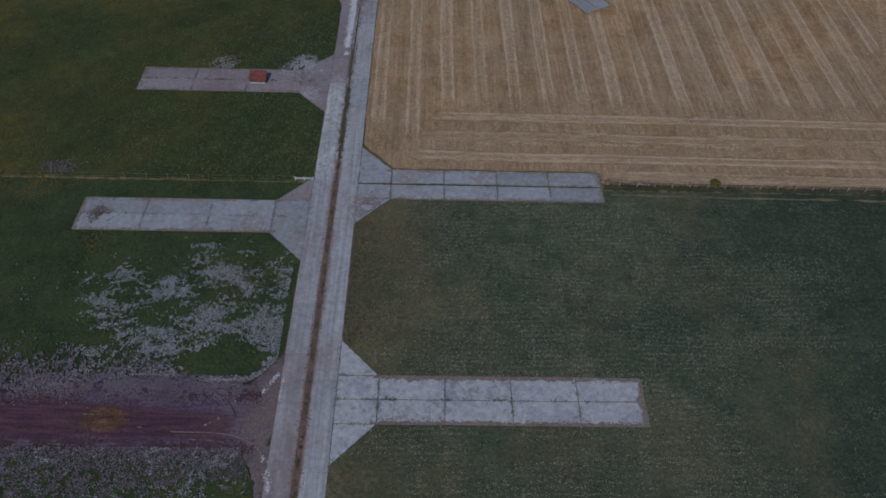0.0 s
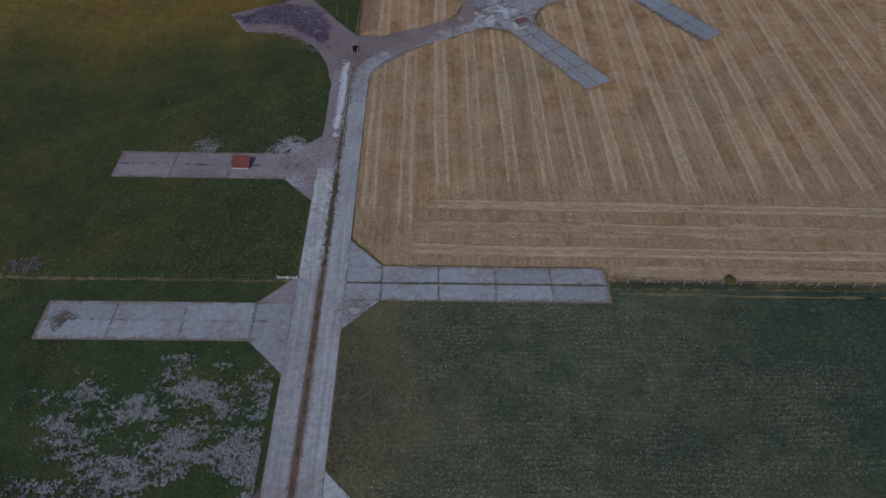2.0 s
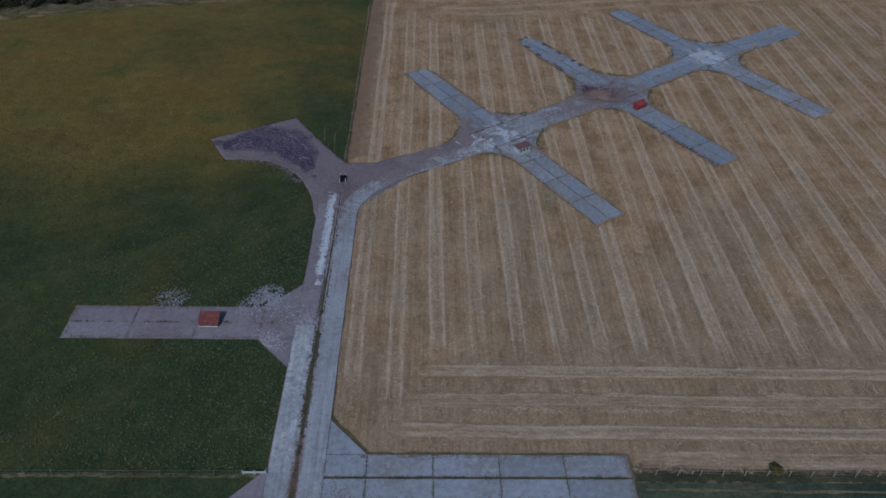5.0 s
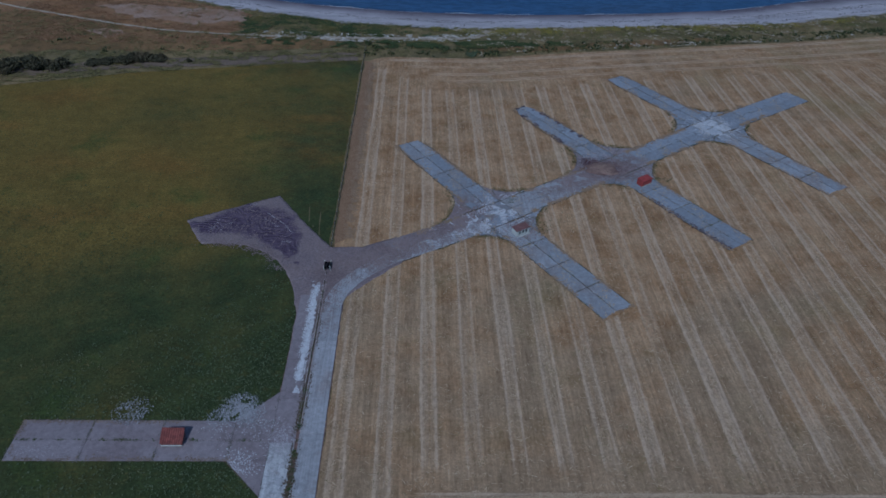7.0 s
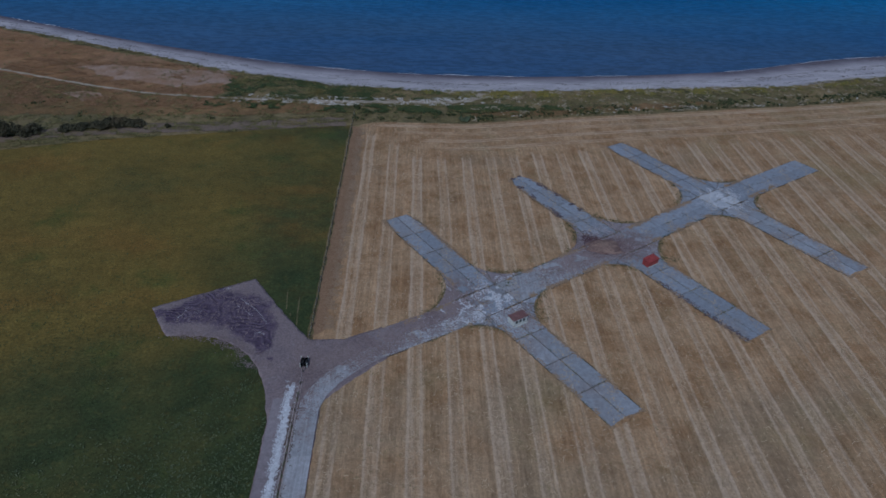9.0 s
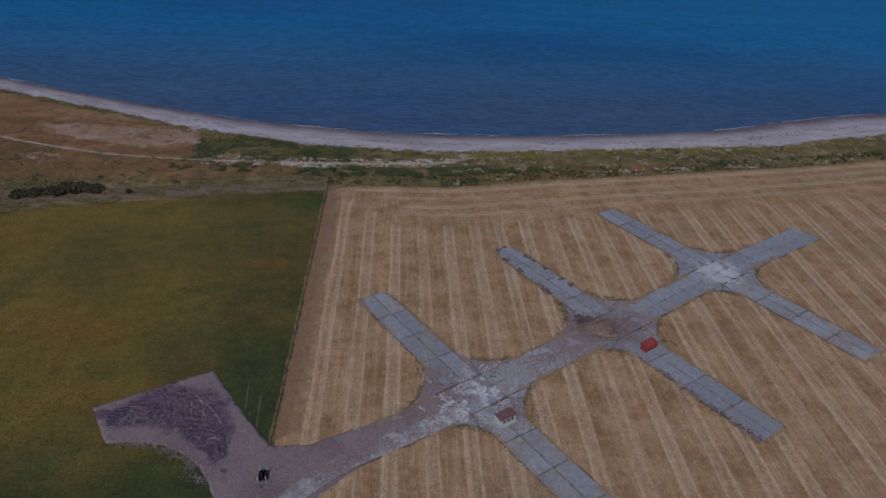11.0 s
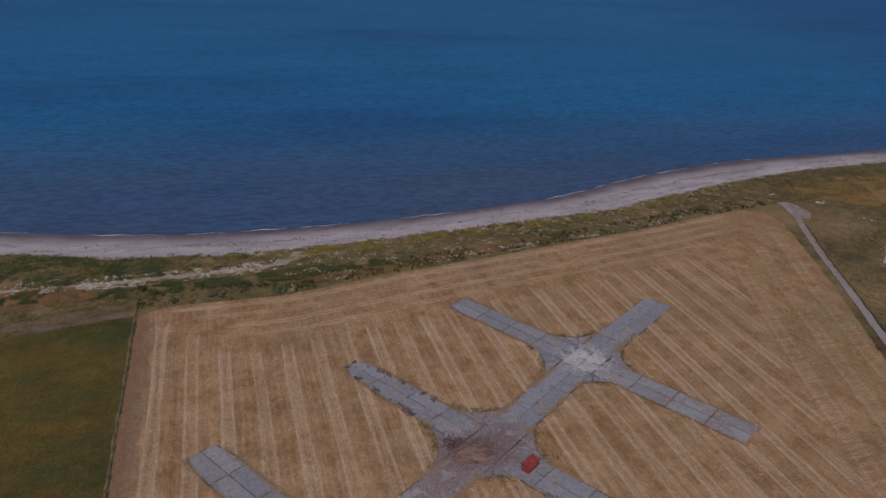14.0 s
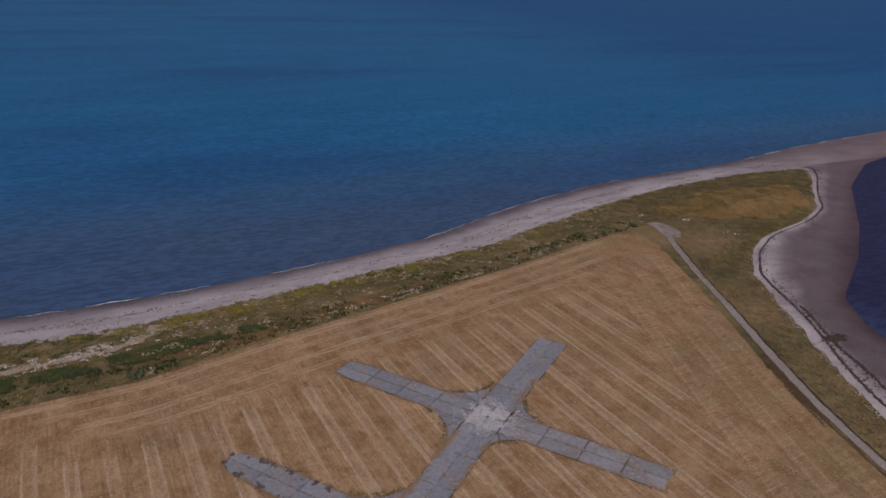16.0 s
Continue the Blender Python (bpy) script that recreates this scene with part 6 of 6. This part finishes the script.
dusting(12.5, 5.6, 4.0, 1.7, 32, 5200, M_DUST, "mauve-brown dust at the start of the branch road", (0.11, 0.06))
edge = np.array(to_w)[rng.integers(1, 8, 2600)] + rng.normal(0, 0.9, (2600, 2)) * (1.3, 0.55)
edge = edge[cloud(edge[:, 0], edge[:, 1], 1.0, 7.0) > -0.2]
flecks("mud_spatter", np.c_[edge, np.full(len(edge), 0.12)], (0.08, 0.05), M_DUST, "mauve mud trodden over the edge of the pad", "soil", 0.15)
n = 3600
P = np.c_[rng.normal(0.0, 0.3, n), rng.uniform(-160, -54, n), np.full(n, 0.112)]
flecks("median_soil", P[cloud(P[:, 0], P[:, 1] * 0.3, 1.0, 2.0) > -0.3], (0.045, 0.13), M_MEDIAN, "reddish soil washed off the median onto both lanes", "soil", 0.01)
n = 3500
P = np.c_[rng.normal(0.0, 0.28, n), rng.uniform(-52, -8, n), np.full(n, 0.112)]
flecks("median_soil", P[cloud(P[:, 0], P[:, 1] * 0.3, 1.0, 2.0) > -0.2], (0.06, 0.12), M_BED, "dark soil washed off the median onto both lanes", "soil", 0.01)
P = scatter(3.4, 14, -86, -66, 5000, z=0.16, keep=lambda x, y: rng.uniform(0, 1, len(x)) < np.exp(-(x - 3.4) / 4.0))
flecks("withered_weeds", P, (0.08, 0.05), M_BED, "brown withered crop beside the road", "weeds")
P = np.c_[rng.normal(51.6, 2.3, 3200), rng.normal(33.0, 1.8, 3200), np.full(3200, 0.14)]
flecks("red_soil", P, (0.08, 0.05), M_REDSOIL, "burnt red-brown soil strewn round a heap", "soil", 0.05)
P = np.c_[rng.normal(-1.15, 0.32, 2600), rng.uniform(-27, -3, 2600), np.full(2600, 0.135)]
P = P[cloud(P[:, 0], P[:, 1] * 0.4, 0.8, 2.0) > -0.1]
flecks("lime_crumbs", P, (0.05, 0.12), M_LIME, "white lime crumbs along the road", "litter", 0.02)


# ---- heaps and patches ----
def heap(name, x, y, rx, ry, h, material, label, category="heap"):
    bm = bmesh.new()
    rings, n = 7, 28
    rows = []
    for i in range(rings):
        f = i / (rings - 1)
        row = []
        for k in range(n):
            a = 2 * math.pi * k / n
            r = f * (1 + 0.25 * wobble(math.cos(a) * 2 + x, math.sin(a) * 2 + y, 1.0, 2.0))
            px, py = x + rx * r * math.cos(a), y + ry * r * math.sin(a)
            z = 0.09 + h * (math.cos(math.pi * f) + 1) / 2 + (0.5 * h * wobble(px, py, 0.7, 5.0) if 0 < i < rings - 1 else 0)
            row.append(bm.verts.new((px, py, max(z, 0.09) if i < rings - 1 else 0.0)))
        rows.append(row)
    for a, b in zip(rows[1:], rows[2:]):
        for k in range(n):
            bm.faces.new((a[k - 1], b[k - 1], b[k], a[k]))
    bm.faces.new(rows[1])
    for v in rows[0]:
        bm.verts.remove(v)
    bmesh.ops.recalc_face_normals(bm, faces=bm.faces)
    return tagged(part(name, bm, material), label, category)


heap("soil_mound", 51.2, 32.9, 3.9, 2.8, 0.75, M_MOUND, "low mound of dried red-brown soil on the crossing", "mound")
heap("ash_heap", -31.6, -65.5, 0.7, 0.6, 0.12, M_ASH, "small grey-brown remains of a fire on a concrete pad")
heap("straw_mound", -21.6, -96.4, 1.5, 0.7, 0.22, M_OCHRE, "low mound of rotting ochre straw on bare soil", "mound")
lime = sheet("lime_streak", outline([(-1.6, -24.5), (-1.25, -25.2), (-0.85, -21), (-0.55, -14), (-0.6, -9), (-0.8, -4.6), (-1.2, -4.8), (-1.25, -9), (-1.0, -15), (-1.3, -20)], 0.09, 0.5, 0.45, 3.0), 0.128, M_LIME, 0.01)
tagged(lime, "long white lime streak on the road surface", "lime", kind="structure")


def trail(points, count, spread, size, material, label, z):
    """Crumbs strewn along a bent line."""
    points = np.array(points, float)
    t = rng.uniform(0, 1, count) * (len(points) - 1)
    x, y = np.interp(t, np.arange(len(points)), points[:, 0]), np.interp(t, np.arange(len(points)), points[:, 1])
    P = np.c_[x + rng.normal(0, spread, count), y + rng.normal(0, spread, count), np.full(count, z)]
    P = P[cloud(P[:, 0], P[:, 1], 0.7, float(points[0, 0])) > -0.25]
    flecks("lime_crumbs", P, size, material, label, "litter", 0.03)


for pts, n, w in (([(-12.5, 13.6), (-11.0, 12.5), (-9.5, 10.8)], 130, 0.09), ([(-11.7, 14.6), (-10.2, 13.6), (-8.4, 11.4), (-6.8, 8.9)], 220, 0.09), ([(-8.3, 6.7), (-7.6, 7.0), (-6.9, 6.5)], 90, 0.12), ([(-20.9, 10.0), (-20.4, 11.4), (-20.2, 13.2)], 110, 0.25), ([(-19.6, 10.2), (-19.0, 11.2), (-18.0, 11.8)], 60, 0.25), ([(-12.2, 15.3), (-11.6, 14.9), (-10.8, 13.8)], 90, 0.08), ([(-15.6, 18.2), (-14.6, 18.0)], 70, 0.25)):
    trail(pts, n // 2, w, (0.075, 0.035), M_PALEDUST, "thin pale scrape of lime crumbs on churned mud", 0.125)
for pts, n, w in (([(-5.2, -93.1), (-4.4, -91.7), (-3.5, -90.3)], 240, 0.12), ([(-3.8, -100.6), (-3.3, -101.4), (-3.0, -103.0), (-2.7, -104.4)], 520, 0.17), ([(-3.1, -93.6), (-2.9, -90.6)], 120, 0.08)):
    trail(pts, n // 2, w, (0.06, 0.045), M_LIME, "white lime crumbs scraped along the road's edge", 0.118)
for cx, cy in ((-17.6, -97.2), (-10.4, -96.7), (-12.9, -94.4), (-9.4, -96.1), (-8.0, -94.0)):
    trail([(cx - 0.25, cy - 0.1), (cx + 0.25, cy + 0.1)], 5, 0.08, (0.05, 0.04), M_LIME, "few pale crumbs lying on bare soil", 0.11)


# ---- shelters ----
def ribbed(w, d, z0, z1, ribs, amp=0.03, thick=0.02):
    """A ribbed metal sheet sloping along y from z0 to z1, centred on the origin."""
    bm = bmesh.new()
    n = ribs * 4
    top, low = [], []
    for k in range(n + 1):
        x = -w / 2 + w * k / n
        dz = amp * math.sin(2 * math.pi * k / 4)
        top.append([bm.verts.new((x, y, z + dz + thick)) for y, z in ((-d / 2, z0), (d / 2, z1))])
        low.append([bm.verts.new((x, y, z + dz)) for y, z in ((-d / 2, z0), (d / 2, z1))])
    for k in range(n):
        bm.faces.new((top[k][0], top[k + 1][0], top[k + 1][1], top[k][1]))
        bm.faces.new((low[k][1], low[k + 1][1], low[k + 1][0], low[k][0]))
        for e in (0, 1):
            bm.faces.new((low[k][e], low[k + 1][e], top[k + 1][e], top[k][e]))
    for k in (0, n):
        bm.faces.new((low[k][0], top[k][0], top[k][1], low[k][1]))
    bmesh.ops.recalc_face_normals(bm, faces=bm.faces)
    return bm


def wall_of(points, axis, at, thick):
    """An upright board of the given outline (s, z) at a place along x or y."""
    bm = bmesh.new()
    rings = []
    for o in (-thick / 2, thick / 2):
        rings.append([bm.verts.new((at + o, s, z) if axis == "x" else (s, at + o, z)) for s, z in points])
    bm.faces.new(rings[0]), bm.faces.new(rings[1])
    for k in range(len(points)):
        bm.faces.new((rings[0][k - 1], rings[0][k], rings[1][k], rings[1][k - 1]))
    bmesh.ops.recalc_face_normals(bm, faces=bm.faces)
    return bm


def block(name, x0, x1, y0, y1, z0, z1, material, parent, label="", ease=0.015):
    bm = bmesh.new()
    box(bm, x0, x1, y0, y1, z0, z1)
    bmesh.ops.bevel(bm, geom=bm.edges[:], offset=ease, segments=1, affect="EDGES")
    return part(name, bm, material, parent, label)


def shelter(name, m, w, d, z0, z1, roof, walls, label, window=False, skid=0.12):
    """A small livestock shelter on skids: four walls and a sloping ribbed roof."""
    ob = new(name)
    ob.matrix_world = m
    tagged(ob, label, "shelter", "livestock shelters on the concrete")
    part("roof", ribbed(w + 0.24, d + 0.24, z0 + 0.05, z1 + 0.05, 10), roof, ob, "ribbed metal roof sheet")
    side = [(-d / 2, skid), (d / 2, skid), (d / 2, z1), (-d / 2, z0)]
    for x in (-w / 2, w / 2):
        part("side_wall", wall_of(side, "x", x, 0.05), walls, ob)
    front = block("front_wall", -w / 2 + 0.03, w / 2 - 0.03, -d / 2 - 0.025, -d / 2 + 0.025, skid, z0, walls, ob)
    block("back_wall", -w / 2 + 0.03, w / 2 - 0.03, d / 2 - 0.025, d / 2 + 0.025, skid, z1, walls, ob)
    for x in (-w / 2 + 0.2, w / 2 - 0.2):
        block("skid", x - 0.06, x + 0.06, -d / 2 - 0.2, d / 2 + 0.2, 0.0, skid, M_WOOD, ob, "weathered timber skid")
    if window:
        for x in (-0.75, 0.0, 0.7):
            block("window", x - 0.2, x + 0.2, -d / 2 - 0.04, -d / 2 - 0.026, 0.42, z0 - 0.16, M_DARK, front, "small dark window opening")
        block("eaves_board", -w / 2 - 0.02, w / 2 + 0.02, -d / 2 - 0.05, -d / 2 - 0.026, z0 - 0.1, z0, M_WHITE, front, "pale board under the eaves")
        block("sill_board", -w / 2 - 0.05, w / 2 + 0.05, -d / 2 - 0.3, -d / 2 - 0.05, 0.01, 0.09, M_WHITE, ob, "pale board on the ground")
    else:
        block("kick_board", -w / 2 - 0.02, w / 2 + 0.02, -d / 2 - 0.07, -d / 2 - 0.026, 0.03, 0.22, M_WHITE, front, "pale kick board")
    return ob


shelter("livestock_shelter", pose(-14.95, -34.75, 0.095), 2.5, 1.6, 0.5, 1.3, M_REDROOF, M_BROWNROOF, "low livestock shelter with a rusty red sloping roof on a pad")
shelter("livestock_shelter", pose(32.5, 10.3, 0.095, 0, 0, 32), 2.8, 1.35, 1.1, 1.32, M_BROWNROOF, M_WHITE, "white boarded shelter with a red-brown roof on a crossing", True)
shelter("livestock_shelter", pose(58.55, 27.4, 0.095, 0, 0, 34), 2.65, 1.35, 1.12, 1.3, M_REDPAINT, M_REDPAINT, "bright red painted livestock shelter on a concrete crossing")

# a black feeder between pale posts where the fence meets the road
feeder = new("feeder")
feeder.matrix_world = pose(0.1, -0.1, 0.08) @ Matrix.Scale(0.88, 4)
tagged(feeder, "two black plastic feed tubs held by pale timber posts", "feeder")
for sx in (-1, 1):
    bm = bmesh.new()
    box(bm, sx * 0.31 - 0.24, sx * 0.31 + 0.24, -0.78, 0.78, 0.12, 0.75)
    top = max(bm.faces, key=lambda f: f.calc_center_median().z)
    bmesh.ops.inset_region(bm, faces=[top], thickness=0.06)
    bmesh.ops.translate(bm, verts=top.verts, vec=(0, 0, -0.4))
    bmesh.ops.bevel(bm, geom=[e for e in bm.edges if abs(e.verts[0].co.z - e.verts[1].co.z) > 0.5], offset=0.05, segments=2, affect="EDGES")
    part("tub", bm, M_BLACK, feeder)
for sx in (-1, 1):
    block("runner", sx * 0.36 - 0.06, sx * 0.36 + 0.06, -0.9, 0.9, 0.0, 0.12, M_BLACK, feeder)
    for sy in (-1, 1):
        block("post", sx * 0.56 - 0.06, sx * 0.56 + 0.06, sy * 0.85 - 0.06, sy * 0.85 + 0.06, 0.0, 1.05, M_WHITE, feeder, "pale timber post")


# ---- fences ----
def fence(label, p0, p1, gap, post_h=1.1, thick=0.10, material=None, leans=0.05):
    ob = new("fence")
    ob.location = (*p0, 0)
    tagged(ob, label, "fence", "wire fences between the fields")
    n = int(math.dist(p0, p1) / gap)
    bm = bmesh.new()
    box(bm, -thick / 2, thick / 2, -thick / 2, thick / 2, -0.05, post_h)
    bmesh.ops.bevel(bm, geom=bm.edges[:], offset=0.015, segments=1, affect="EDGES")
    first = part("post", bm, material or M_WOOD, ob)
    d = Vector((p1[0] - p0[0], p1[1] - p0[1]))
    for k in range(1, n + 1):
        post = new("post", first.data)
        post.parent = ob
        post.matrix_local = pose(d.x * k / n, d.y * k / n, 0, random.uniform(-6, 6) * leans * 10, random.uniform(-6, 6) * leans * 10, random.uniform(0, 90))
    for z in (0.45, 0.95):
        bm = bmesh.new()
        box(bm, 0, d.length, -0.006, 0.006, z, z + 0.012)
        bmesh.ops.rotate(bm, verts=bm.verts, matrix=Matrix.Rotation(math.atan2(d.y, d.x), 3, "Z"))
        part("wire", bm, M_WIRE, ob)
    return ob


fence("long wire fence on dark timber posts between meadow and stubble", (0.1, 5.4), (0.1, 94.4), 3.0, 1.15, 0.11, M_OLDWOOD, 0.02)
fence("wire fence on pale timber posts across the meadow", (-6.0, -58.4), (-99.0, -58.4), 3.0, 1.1, 0.11, M_VERGE)
fence("wire fence on weathered timber posts between stubble and crop", (41.2, -58.2), (106.0, -58.6), 2.5, 1.1, 0.09, M_GREYWOOD)
for x, y0, y1, w in ((0.30, -2.2, -34, 0.15), (-0.10, -2.2, -26, 0.12)):
    kerb = strip("kerb", [(x, y0), (x - 0.04, (y0 + y1) / 2), (x - 0.1, y1)], w, 0.118, M_KERB, 0.05)
    tagged(kerb, "thin pale concrete edging along the road median", "kerb", kind="structure")
fence("low wire fence on dark posts along the road median", (0.1, -1.8), (0.0, -33.0), 2.6, 0.9, 0.09, M_OLDWOOD)
gate = new("field_gate")
gate.location = (-5.9, -58.35, 0.02)
tagged(gate, "low pale timber gate at the end of a fence", "gate")
for z in (0.4, 0.62):
    block("rail", 0, 2.7, -0.04, 0.04, z, z + 0.11, M_WHITE, gate)
for x in (0.05, 1.35, 2.65):
    block("gate_post", x - 0.06, x + 0.06, 0.045, 0.14, 0.0, 0.85, M_WHITE, gate)


# ---- shrubs ----
def shrub(x, y, r, h, leaves, label, material):
    ob = new("shrub")
    ob.location = (x, y, float(height(np.array([x]), np.array([y]))[0]))
    tagged(ob, label, "shrub", "shrubs along the field edges")
    bm = bmesh.new()
    for k in range(7):
        a, l = rng.uniform(0, 6.28), rng.uniform(0.3, 0.7)
        tip = Vector((math.cos(a) * r * l, math.sin(a) * r * l, h * 0.75))
        q = Vector((0, 0, 1)).rotation_difference(tip.normalized()).to_matrix().to_4x4()
        bmesh.ops.create_cone(bm, segments=5, radius1=0.05 + 0.02 * h, radius2=0.015, depth=tip.length, matrix=q @ Matrix.Translation((0, 0, tip.length / 2)))
    part("stems", bm, M_WOOD, ob)
    n = leaves
    lump = rng.uniform(0, 6.28, (9, 1)), rng.uniform(0.25, 0.75, (9, 1))
    c = np.c_[np.cos(lump[0]) * lump[1] * r, np.sin(lump[0]) * lump[1] * r, rng.uniform(0.3, 0.75, 9) * h]
    which = rng.integers(0, 9, n)
    v = rng.normal(0, 1, (n, 3))
    v /= np.linalg.norm(v, axis=1)[:, None]
    P = c[which] + v * np.c_[np.full(n, r * 0.42), np.full(n, r * 0.42), np.full(n, h * 0.34)] * rng.uniform(0.75, 1.1, (n, 1))
    P[:, 2] = np.maximum(P[:, 2], 0.03)
    u, w = rng.normal(0, 0.13, (n, 3)), rng.normal(0, 0.13, (n, 3))
    V = np.stack([P - u, P + w, P + u, P - w], 1).reshape(-1, 3)
    mesh_np("foliage", V, np.arange(len(V)).reshape(-1, 4), material, ob)
    return ob


shrub(55.4, -57.5, 0.9, 0.8, 420, "dark green shrub grown into a field fence", M_BLADE)
shrub(28.0, 91.2, 1.5, 0.7, 900, "olive shrub at the seaward edge of the stubble", M_CROPBLADE)
shrub(0.6, 97.5, 0.9, 0.9, 600, "dark shrub at the end of a fence", M_LEAF)
for x, y, r, h in ((-78.5, 77.0, 3.8, 2.6), (-73.6, 77.6, 3.0, 2.1), (-84, 75.5, 3.8, 3.0), (-62, 81.6, 2.8, 1.2), (-58.4, 82.6, 2.8, 1.5), (-55, 83.4, 2.6, 1.4), (-51.6, 83.6, 2.4, 1.1), (-66, 80.2, 2.2, 1.0), (-43.6, 83.0, 0.8, 0.7), (-90, 74, 3.8, 3.4)):
    shrub(x, y, r, h, int(500 * r), "dense dark shrub beside the ditch", M_DARKLEAF)

# ---- the slabs themselves ----
def slab(parent, pts, material, gap=0.045, top=0.09):
    """One concrete slab with eased edges and slightly uneven level."""
    n = len(pts)
    cx, cy = sum(p[0] for p in pts) / n, sum(p[1] for p in pts) / n
    lift = random.uniform(-0.012, 0.012)
    rings = []
    for inset, z in ((gap, 0.0), (gap, top - 0.012), (gap + 0.02, top)):
        ring = []
        for k in range(n):
            a, b, c = Vector(pts[k - 1]), Vector(pts[k]), Vector(pts[(k + 1) % n])
            e0, e1 = (b - a).normalized(), (c - b).normalized()
            n0, n1 = Vector((-e0.y, e0.x)), Vector((-e1.y, e1.x))
            m = (n0 + n1) / max(0.35, 1 + n0.dot(n1))
            ring.append((b.x + m.x * inset, b.y + m.y * inset, z + (lift if z else 0)))
        rings.append(ring)
    bm = bmesh.new()
    vs = [[bm.verts.new((x - cx, y - cy, z)) for x, y, z in r] for r in rings]
    for lo, hi in zip(vs, vs[1:]):
        for k in range(n):
            bm.faces.new((lo[k - 1], lo[k], hi[k], hi[k - 1]))
    bm.faces.new(vs[-1])
    ob = part("slab", bm, material, parent)
    ob.location = (cx, cy, 0.005)
    return ob


WIDE = ("hardstand_r1", "hardstand_r2", "hardstand_x1", "hardstand_x2", "hardstand_x3")
for owner, pts, material in SLABS:
    slab(owner, pts, material, 0.065 if owner.name in ("hardstand_x1", "hardstand_x3") else 0.04 if owner.name in WIDE else 0.012)
